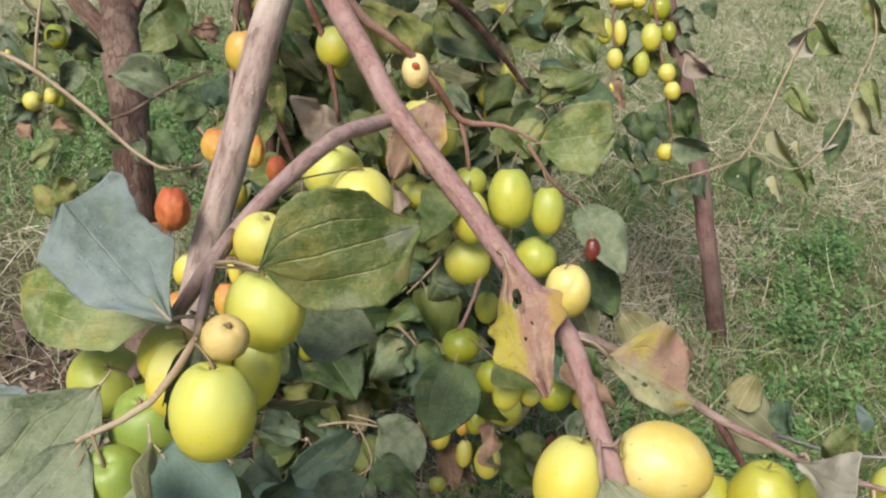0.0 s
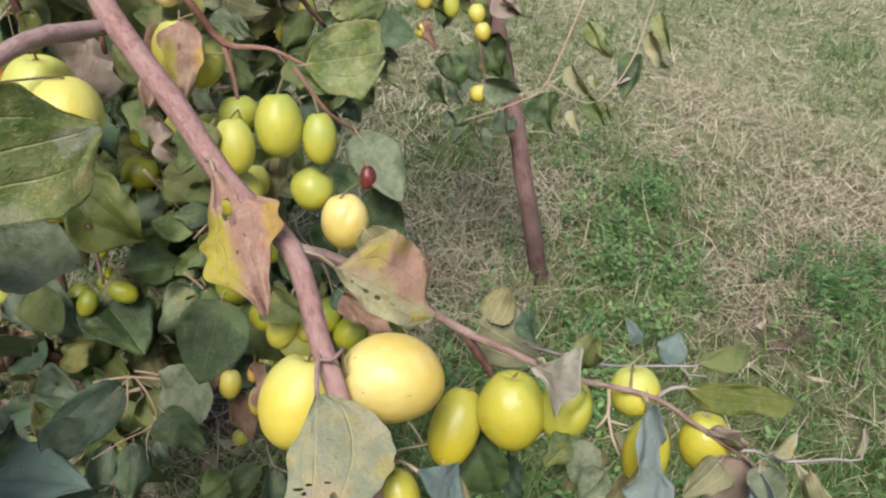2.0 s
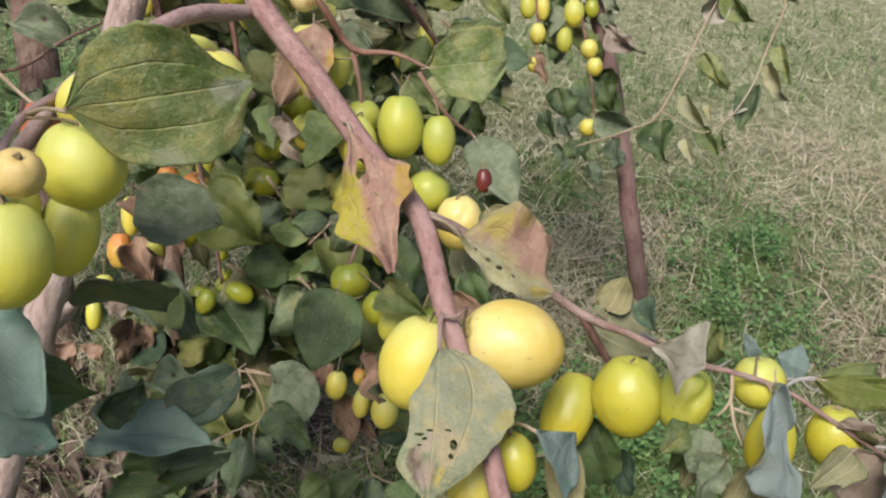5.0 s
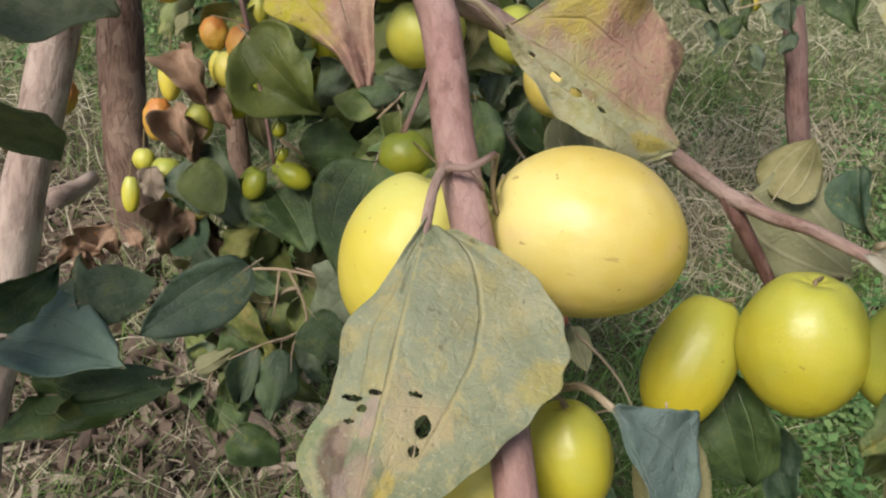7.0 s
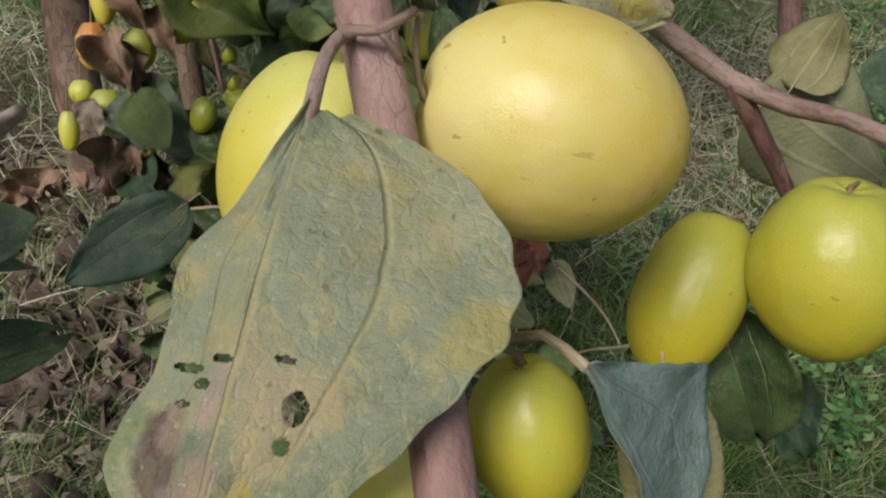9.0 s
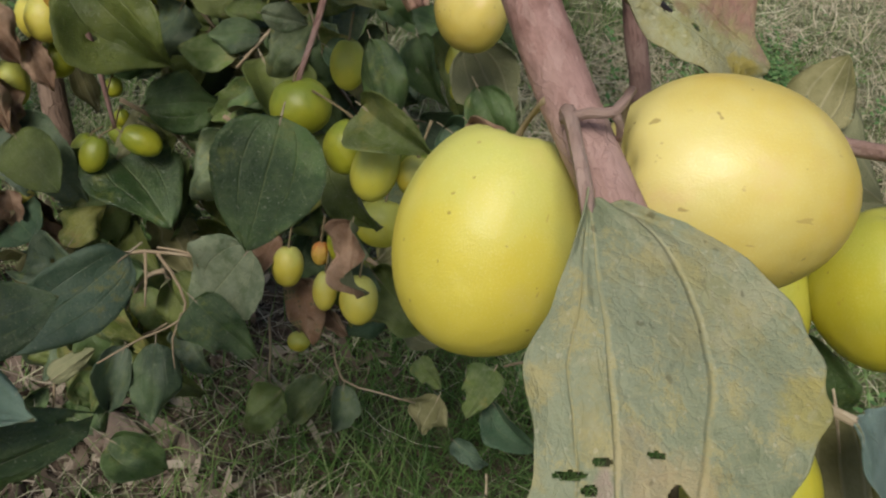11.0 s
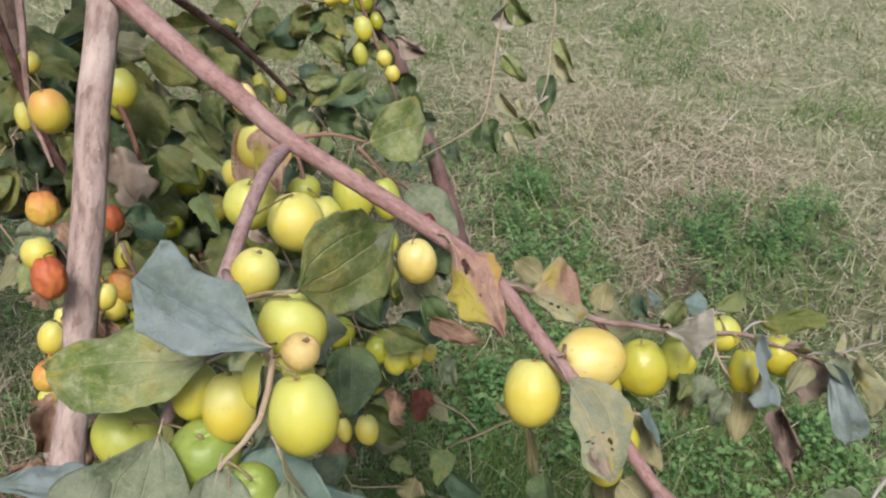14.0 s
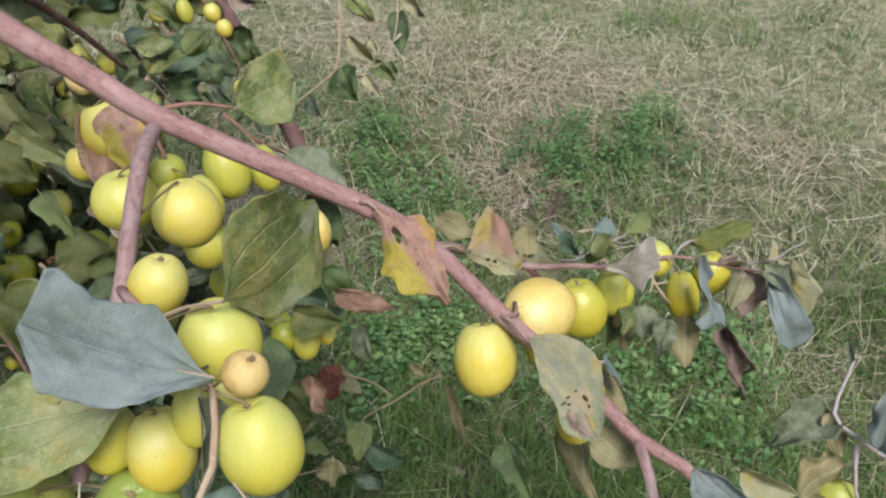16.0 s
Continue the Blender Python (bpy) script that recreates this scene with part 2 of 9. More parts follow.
def blade_mat(name, cols, rough=0.6, trans=0.2):
    """Grass: colours spread blade by blade and patch by patch."""
    m = Mat(name)
    r = m.n("ValToRGB")
    el = r.color_ramp.elements
    el[0].position, el[0].color = 0.0, (*cols[0], 1)
    el[1].position, el[1].color = 1.0, (*cols[-1], 1)
    for i, c in enumerate(cols[1:-1]):
        e = el.new((i + 1) / (len(cols) - 1))
        e.color = (*c, 1)
    patch = m.noise(2.2, 4.0, m.coords("Object"))
    tuft = m.noise(13.0, 3.0, m.coords("Object"))
    f = m.math("ADD", m.math("MULTIPLY", m.island(), 0.75), m.math("ADD", m.math("MULTIPLY", m.math("SUBTRACT", patch, 0.37), 1.1), m.math("MULTIPLY", m.math("SUBTRACT", tuft, 0.5), 0.9)))
    m.put(r.inputs[0], f)
    mat = m.done(r.outputs[0], rough, 0.3)
    tr = m.n("BsdfTranslucent")
    m.put(tr.inputs[0], r.outputs[0])
    ms = m.n("MixShader")
    ms.inputs[0].default_value = trans
    m.t.links.new(m.b.outputs[0], ms.inputs[1])
    m.t.links.new(tr.outputs[0], ms.inputs[2])
    m.t.links.new(ms.outputs[0], m.out.inputs[0])
    return mat


def soil_mat():
    """Bare dark soil round the tree, dry thatch beyond; shade is mixed into both."""
    m = Mat("soil and thatch")
    oc = m.coords("Object")
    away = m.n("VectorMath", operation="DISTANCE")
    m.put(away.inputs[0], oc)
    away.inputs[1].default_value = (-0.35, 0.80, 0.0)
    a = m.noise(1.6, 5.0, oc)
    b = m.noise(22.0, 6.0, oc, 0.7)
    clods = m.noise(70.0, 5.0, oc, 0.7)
    # dark soil, whose colour also carries the shade under the crown
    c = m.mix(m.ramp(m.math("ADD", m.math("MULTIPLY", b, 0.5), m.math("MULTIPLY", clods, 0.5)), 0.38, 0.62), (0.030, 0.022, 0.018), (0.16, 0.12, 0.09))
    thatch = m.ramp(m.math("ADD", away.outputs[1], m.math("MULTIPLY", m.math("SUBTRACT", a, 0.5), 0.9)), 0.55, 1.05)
    # thatch kept dark for the shadowed gaps between the blades
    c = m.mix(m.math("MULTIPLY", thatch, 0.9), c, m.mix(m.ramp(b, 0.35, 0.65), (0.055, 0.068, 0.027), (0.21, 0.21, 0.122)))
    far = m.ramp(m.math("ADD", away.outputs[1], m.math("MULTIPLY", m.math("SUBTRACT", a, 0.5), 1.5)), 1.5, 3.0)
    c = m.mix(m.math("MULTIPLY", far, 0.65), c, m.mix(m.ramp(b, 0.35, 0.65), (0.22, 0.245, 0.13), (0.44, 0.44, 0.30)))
    litter = m.ramp(m.noise(60.0, 3.0, oc), 0.6, 0.7)
    c = m.mix(m.math("MULTIPLY", litter, 0.5), c, (0.33, 0.27, 0.18))
    m.bump(b, 0.9, 0.03)
    return m.done(c, 0.95, 0.15)


BARK = bark("young branch bark", (0.20, 0.112, 0.098), (0.315, 0.190, 0.172), (0.41, 0.285, 0.262), 2.2, 120.0, 0.45, 0.6)
BARK_MAUVE = bark("mauve grey shoot bark", (0.19, 0.118, 0.108), (0.315, 0.218, 0.202), (0.43, 0.335, 0.318), 2.5, 120.0, 0.5, 0.6)
BARK_TWIG = bark("pinkish tan twig bark", (0.135, 0.080, 0.066), (0.26, 0.168, 0.142), (0.42, 0.32, 0.28), 1.5, 120.0, 0.5, 0.6)
BARK_DARK = bark("maroon brown twig bark", (0.060, 0.030, 0.026), (0.135, 0.072, 0.058), (0.27, 0.175, 0.145), 2.0, 110.0, 0.5, 0.6)
BARK_RED = bark("reddish twig bark", (0.11, 0.048, 0.035), (0.235, 0.118, 0.085), (0.37, 0.24, 0.185), 5.0, 50.0, 0.5, 0.55)
STEM = bark("young stem bark", (0.085, 0.045, 0.040), (0.175, 0.105, 0.094), (0.27, 0.185, 0.166), 6.0, 30.0, 0.7, 0.85)
BARK_OLD = bark("peeling trunk bark", (0.042, 0.025, 0.019), (0.165, 0.105, 0.080), (0.29, 0.21, 0.165), 9.0, 34.0, 1.0, 0.9, 0.6)
STAKE = bark("weathered stake wood", (0.20, 0.14, 0.12), (0.41, 0.315, 0.28), (0.60, 0.51, 0.46), 4.0, 38.0, 0.9, 0.85, 0.35, 0.0)
TWIG = bark("pale twig", (0.26, 0.19, 0.13), (0.40, 0.31, 0.21), (0.52, 0.44, 0.32), 4.0, 60.0, 0.4, 0.7)
GREY = bark("pale grey twig", (0.24, 0.21, 0.20), (0.38, 0.345, 0.34), (0.52, 0.49, 0.48), 4.0, 80.0, 0.4, 0.7)
STALK = bark("fruit stalk", (0.13, 0.095, 0.05), (0.23, 0.18, 0.10), (0.33, 0.27, 0.17), 4.0, 60.0, 0.3, 0.7)
PETIOLE = bark("leaf stalk", (0.24, 0.19, 0.12), (0.37, 0.305, 0.21), (0.48, 0.41, 0.31), 3.0, 80.0, 0.3, 0.6)
CALYX = bark("dry calyx", (0.10, 0.07, 0.03), (0.22, 0.16, 0.06), (0.30, 0.24, 0.10), 3.0, 40.0, 0.4, 0.8)
UNDER = under_mat()
LEAF = {
    "dark": leaf_mat("dark green leaf", (0.017, 0.050, 0.014), (0.088, 0.165, 0.044), (0.18, 0.23, 0.065), dust=(0.22, 0.27, 0.17), dusty=0.20, blotch=(0.15, 0.18, 0.035), blotch_amount=0.17, gloss=0.27, spec=0.6, mott=0.18, thin=0.16, patchy=0.35, vary=0.6),
    "mid": leaf_mat("green leaf", (0.060, 0.120, 0.018), (0.170, 0.245, 0.042), (0.32, 0.36, 0.13), dusty=0.25, blotch=(0.30, 0.28, 0.06), blotch_amount=0.28, gloss=0.32, spec=0.5, mott=0.30, vary=0.5, thin=0.28),
    "dusty": leaf_mat("dusty blue green leaf", (0.075, 0.125, 0.055), (0.145, 0.195, 0.090), (0.36, 0.38, 0.22), dust=(0.35, 0.39, 0.30), dusty=0.65, gloss=0.5, mott=0.3),
    "bluegrey": leaf_mat("blue grey dusted leaf", (0.16, 0.22, 0.18), (0.235, 0.295, 0.265), (0.38, 0.42, 0.33), dust=(0.33, 0.41, 0.43), dusty=0.85, blotch=(0.21, 0.27, 0.17), blotch_amount=0.3, gloss=0.45, ribbed=0.06, spec=0.35, mott=0.12, patchy=0.3, thin=0.32),
    "slate": leaf_mat("slate green leaf", (0.17, 0.265, 0.235), (0.235, 0.33, 0.30), (0.40, 0.45, 0.36), dust=(0.31, 0.42, 0.42), dusty=0.7, gloss=0.40, thin=0.34),
    "felt": leaf_mat("pale felted leaf", (0.42, 0.40, 0.31), (0.54, 0.51, 0.42), (0.60, 0.55, 0.44), dust=(0.52, 0.51, 0.45), dusty=0.5, gloss=0.7),
    "teal": leaf_mat("blue green leaf", (0.024, 0.068, 0.036), (0.070, 0.145, 0.066), (0.20, 0.25, 0.10), dust=(0.18, 0.25, 0.21), dusty=0.3, blotch=(0.26, 0.25, 0.06), blotch_amount=0.08, gloss=0.35, mott=0.16, thin=0.12, patchy=0.3, vary=0.4),
    "sea": leaf_mat("sea green dusted leaf", (0.090, 0.185, 0.135), (0.17, 0.27, 0.20), (0.30, 0.37, 0.25), dust=(0.30, 0.41, 0.37), dusty=0.6, gloss=0.45, ribbed=0.15, patchy=0.2),
    "lime": leaf_mat("light green leaf", (0.105, 0.175, 0.022), (0.235, 0.305, 0.065), (0.46, 0.46, 0.24), dust=(0.42, 0.46, 0.33), dusty=0.42, blotch=(0.32, 0.30, 0.05), blotch_amount=0.42, gloss=0.38, mott=0.40, patchy=0.65),
    "ylwgreen": leaf_mat("olive green leaf", (0.095, 0.135, 0.012), (0.175, 0.200, 0.025), (0.36, 0.36, 0.14), dust=(0.33, 0.34, 0.22), dusty=0.2, blotch=(0.13, 0.17, 0.03), blotch_amount=0.3, gloss=0.42, mott=0.2, patchy=0.4),
    "ylw": leaf_mat("yellowing leaf", (0.11, 0.155, 0.022), (0.30, 0.30, 0.05), (0.42, 0.40, 0.14), dusty=0.2, blotch=(0.34, 0.26, 0.07), blotch_amount=0.3, mott=0.4, gloss=0.5),
    "dry": leaf_mat("dry brown leaf", (0.22, 0.115, 0.070), (0.52, 0.33, 0.225), (0.56, 0.42, 0.30), dust=(0.55, 0.40, 0.32), dusty=0.4, gloss=0.7, thin=0.35),
    "dead": leaf_mat("fallen dead leaf", (0.07, 0.045, 0.034), (0.25, 0.18, 0.14), (0.30, 0.24, 0.19), dust=(0.26, 0.21, 0.18), dusty=0.5, gloss=0.8, thin=0.05),
    "russet": leaf_mat("dark russet dead leaf", (0.07, 0.014, 0.010), (0.20, 0.050, 0.028), (0.28, 0.10, 0.06), dusty=0.05, gloss=0.7),
    "tan": leaf_mat("dry tan leaf", (0.28, 0.215, 0.16), (0.43, 0.35, 0.285), (0.50, 0.42, 0.33), dust=(0.46, 0.39, 0.34), dusty=0.4, gloss=0.75),
    "mottled": leaf_mat("mottled worn leaf", (0.058, 0.108, 0.014), (0.155, 0.215, 0.040), (0.36, 0.36, 0.12), dust=(0.32, 0.36, 0.28), dusty=0.24, blotch=(0.25, 0.24, 0.045), blotch_amount=0.42, gloss=0.36, mott=0.5, patchy=0.6,
                        zones=[(0.92, 0.0, 0.22, 0.7, (0.40, 0.42, 0.34)), (0.45, 0.95, 0.16, 0.5, (0.34, 0.36, 0.26)), (0.16, 0.25, 0.22, 0.6, (0.29, 0.27, 0.07)), (0.85, 0.7, 0.10, 0.6, (0.40, 0.33, 0.16))]),
    "worn": leaf_mat("worn mottled leaf", (0.155, 0.190, 0.098), (0.245, 0.275, 0.160), (0.42, 0.37, 0.17), dust=(0.37, 0.40, 0.325), dusty=0.42, blotch=(0.32, 0.275, 0.09), blotch_amount=0.30, gloss=0.40, mott=0.75, patchy=0.62, ribbed=0.34, relief=0.5,
                     zones=[(0.46, -0.95, 0.10, 0.6, (0.42, 0.35, 0.07)), (0.20, -0.60, 0.09, 0.4, (0.38, 0.35, 0.15)), (0.28, -0.25, 0.16, 0.4, (0.25, 0.28, 0.20)), (0.70, -0.32, 0.15, 0.75, (0.47, 0.37, 0.20)), (0.60, -0.10, 0.10, 0.5, (0.40, 0.33, 0.22)), (0.86, -0.30, 0.08, 0.8, (0.46, 0.35, 0.06)),
                            (0.66, 0.15, 0.09, 0.75, (0.42, 0.30, 0.26)), (0.80, 0.50, 0.14, 0.95, (0.12, 0.068, 0.056)), (0.86, 0.10, 0.13, 0.75, (0.36, 0.25, 0.20)), (0.72, 0.40, 0.09, 0.6, (0.40, 0.31, 0.24)), (0.90, 0.35, 0.08, 0.6, (0.36, 0.27, 0.25)), (0.78, 0.95, 0.10, 0.8, (0.19, 0.25, 0.12))]),
    "pink": leaf_mat("pink brown withering leaf", (0.40, 0.36, 0.13), (0.46, 0.42, 0.20), (0.52, 0.46, 0.30), dust=(0.50, 0.44, 0.34), dusty=0.35, blotch=(0.42, 0.27, 0.20), blotch_amount=0.3, gloss=0.6, halfc=(0.42, 0.44, 0.27),
                     zones=[(0.24, -0.50, 0.20, 0.8, (0.50, 0.40, 0.06)), (0.62, -0.50, 0.34, 0.95, (0.42, 0.225, 0.19)), (0.80, -0.92, 0.13, 0.9, (0.13, 0.06, 0.055)), (0.45, -0.85, 0.10, 0.7, (0.47, 0.36, 0.08)), (0.86, 0.45, 0.14, 0.85, (0.44, 0.34, 0.04)), (0.48, 0.25, 0.07, 0.7, (0.26, 0.15, 0.09))]),
    "pale": leaf_mat("pale yellow green leaf", (0.33, 0.35, 0.18), (0.46, 0.46, 0.26), (0.55, 0.52, 0.34), dust=(0.50, 0.50, 0.40), dusty=0.5, blotch=(0.43, 0.36, 0.05), blotch_amount=0.45, gloss=0.6),
    "sick": leaf_mat("yellow and pink withered leaf", (0.47, 0.275, 0.205), (0.56, 0.41, 0.24), (0.58, 0.46, 0.32), dust=(0.54, 0.40, 0.34), dusty=0.3, blotch=(0.38, 0.205, 0.165), blotch_amount=0.62, mott=0.3, gloss=0.6,
                     zones=[(0.55, 0.70, 0.37, 0.95, (0.45, 0.42, 0.02)), (0.42, -0.85, 0.16, 0.8, (0.56, 0.38, 0.04)), (0.55, 0.05, 0.14, 0.7, (0.38, 0.19, 0.16)), (0.97, 0.0, 0.27, 0.95, (0.15, 0.07, 0.06)), (0.33, 0.0, 0.06, 0.8, (0.16, 0.09, 0.06))]),
}
FRUIT = {
    "pale": fruit_mat("ripe cream yellow fruit skin", (0.69, 0.60, 0.22), (0.61, 0.45, 0.065), (0.68, 0.47, 0.25), 0.55, 0.34),
    "yellow": fruit_mat("yellow fruit skin", (0.55, 0.55, 0.145), (0.61, 0.50, 0.050), (0.62, 0.53, 0.19), 0.4),
    "gold": fruit_mat("olive yellow fruit skin", (0.41, 0.415, 0.055), (0.49, 0.415, 0.018), (0.50, 0.43, 0.07), 0.35, 0.28),
    "ygreen": fruit_mat("yellow green fruit skin", (0.47, 0.505, 0.115), (0.59, 0.53, 0.042), (0.55, 0.53, 0.16), 0.4),
    "green": fruit_mat("green fruit skin", (0.335, 0.385, 0.065), (0.47, 0.455, 0.045), (0.44, 0.42, 0.09), 0.4),
    # darker copy of the green skin, with the fruits' shade in its colour
    "deepgreen": fruit_mat("shade-darkened green fruit skin", (0.20, 0.29, 0.05), (0.31, 0.36, 0.04), (0.36, 0.36, 0.07), 0.35),
    "olive": fruit_mat("dark olive green fruit skin", (0.22, 0.28, 0.03), (0.38, 0.38, 0.018), (0.42, 0.38, 0.04), 0.4, 0.3),
    "blush": fruit_mat("yellow fruit skin with orange blush", (0.60, 0.34, 0.08), (0.56, 0.49, 0.045), (0.62, 0.36, 0.10), 0.5, 0.36),
    "orange": fruit_mat("orange overripe fruit skin", (0.50, 0.20, 0.045), (0.60, 0.40, 0.06), (0.42, 0.11, 0.03), 0.7, 0.5),
    "withered": fruit_mat("withered tan fruit skin", (0.56, 0.43, 0.16), (0.50, 0.36, 0.11), (0.30, 0.18, 0.07), 0.7, 0.5, 0.9),
    "red": fruit_mat("shrivelled red orange fruit skin", (0.38, 0.075, 0.022), (0.48, 0.13, 0.03), (0.30, 0.05, 0.03), 0.7, 0.55),
    "darkred": fruit_mat("dark red berry skin", (0.09, 0.008, 0.010), (0.14, 0.012, 0.012), (0.06, 0.01, 0.01), 0.5, 0.3),
    "black": fruit_mat("dried black skin", (0.02, 0.016, 0.014), (0.03, 0.022, 0.018), (0.05, 0.03, 0.02), 0.3, 0.6),
    "flesh": fruit_mat("bitten open cream fruit flesh", (0.74, 0.60, 0.27), (0.74, 0.60, 0.27), (0.40, 0.12, 0.04), 0.9, 0.5),
}
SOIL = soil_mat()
STRAW = blade_mat("dry grass", [(0.12, 0.175, 0.060), (0.25, 0.29, 0.135), (0.42, 0.425, 0.265), (0.60, 0.575, 0.42), (0.35, 0.335, 0.225)], 0.75, 0.2)
STEMS = blade_mat("pale dry stalks", [(0.50, 0.46, 0.32), (0.64, 0.60, 0.45), (0.74, 0.70, 0.56), (0.46, 0.40, 0.29)], 0.7, 0.1)
TAN = blade_mat("tan dead grass", [(0.22, 0.185, 0.12), (0.41, 0.355, 0.25), (0.57, 0.505, 0.385), (0.39, 0.325, 0.245)], 0.8, 0.15)
GRASS = blade_mat("green grass", [(0.052, 0.115, 0.026), (0.090, 0.185, 0.044), (0.145, 0.250, 0.064), (0.24, 0.315, 0.115)], 0.5, 0.3)
WEED = blade_mat("small green weeds", [(0.060, 0.150, 0.050), (0.13, 0.265, 0.090), (0.27, 0.40, 0.16)], 0.5, 0.3)
LITTER = blade_mat("fallen leaf litter", [(0.05, 0.037, 0.028), (0.15, 0.115, 0.085), (0.31, 0.255, 0.20), (0.50, 0.435, 0.35), (0.13, 0.09, 0.07)], 0.85, 0.1)


# building blocks
def smooth_mesh(name, verts, faces, mats, mat_ids=None, uvs=None, smooth=True):
    me = bpy.data.meshes.new(name)
    me.from_pydata(verts, [], faces)
    for mt in mats:
        me.materials.append(mt)
    if mat_ids is not None:
        me.polygons.foreach_set("material_index", mat_ids)
    if smooth:
        me.polygons.foreach_set("use_smooth", [True] * len(faces))
    if uvs is not None:
        lay = me.uv_layers.new(name="UVMap")
        idx = np.empty(len(me.loops), dtype=np.int32)
        me.loops.foreach_get("vertex_index", idx)
        lay.data.foreach_set("uv", np.asarray(uvs, dtype=np.float32)[idx].ravel())
    me.update()
    return me


def under(ob, parent):
    """Make ob a part of parent without moving it."""
    ob.parent = parent
    ob.matrix_parent_inverse = parent.matrix_world.inverted()
    return ob


def thing(name, place, label, category, group="", kind=""):
    ob = new(name)
    ob.empty_display_size = 0.05
    ob.location = place
    ob.matrix_world = Matrix.Translation(place)
    return tagged(ob, label, category, group, kind)


def spline(points, step=0.012):
    """A smooth line through points of (x, y, z, radius)."""
    p = [np.array(q, float) for q in points]
    if len(p) == 2:
        p.insert(1, (p[0] + p[1]) / 2)
    ext = [2 * p[0] - p[1]] + p + [2 * p[-1] - p[-2]]
    out = []
    for i in range(1, len(ext) - 2):
        a, b, c, d = ext[i - 1:i + 3]
        n = max(2, int(np.linalg.norm((c - b)[:3]) / step))
        for k in range(n):
            s = k / n
            out.append(0.5 * (2 * b + (c - a) * s + (2 * a - 5 * b + 4 * c - d) * s * s + (3 * b - a - 3 * c + d) * s ** 3))
    out.append(p[-1])
    return out


def tube_data(points, sides=10, step=0.012, knots=0.06, seed=0, wob=0.0):
    rnd = random.Random(seed)
    line = spline(points, step)
    verts, faces, uvs = [], [], []
    ref = Vector((0.31, 0.52, 0.79))
    off = rnd.random() * 50
    dist = 0.0
    for i, q in enumerate(line):
        a = Vector(line[max(0, i - 1)][:3])
        b = Vector(line[min(len(line) - 1, i + 1)][:3])
        if i:
            dist += (Vector(q[:3]) - Vector(line[i - 1][:3])).length
        d = (b - a).normalized()
        x = d.cross(ref)
        x.normalize()
        ref = x.cross(d)
        r = float(q[3])
        r *= 1 + knots * (noise.noise((dist * 28, off, 0)) + 0.7 * max(0.0, noise.noise((dist * 60, off, 9))))
        c = Vector(q[:3])
        if wob:
            c = c + wob * Vector((noise.noise((dist * 12, off, 3)), noise.noise((dist * 12, off, 5)), 0))
        for k in range(sides + 1):
            an = 2 * math.pi * k / sides
            rr = r * (1 + 0.05 * noise.noise((math.cos(an) * 1.3, math.sin(an) * 1.3 + off, dist * 30)))
            verts.append(c + x * (rr * math.cos(an)) + ref * (rr * math.sin(an)))
            uvs.append((k / sides * max(0.02, 6.28 * r), dist))
    n = sides + 1
    for i in range(len(line) - 1):
        for k in range(sides):
            faces.append((i * n + k, i * n + k + 1, (i + 1) * n + k + 1, (i + 1) * n + k))
    for e in (0, len(line) - 1):
        verts.append(Vector(line[e][:3]))
        uvs.append((0, dist if e else 0))
        cap = len(verts) - 1
        for k in range(sides):
            f = (cap, e * n + k + 1, e * n + k)
            faces.append(f if not e else f[::-1])
    return verts, faces, uvs


def tube(name, points, mat, parent, sides=10, step=0.012, knots=0.06, seed=0, label="", wob=0.0):
    v, f, uv = tube_data(points, sides, step, knots, seed, wob)
    ob = new(name, smooth_mesh(name, v, f, [mat], None, uv))
    if parent:
        under(ob, parent)
    return tagged(ob, label)


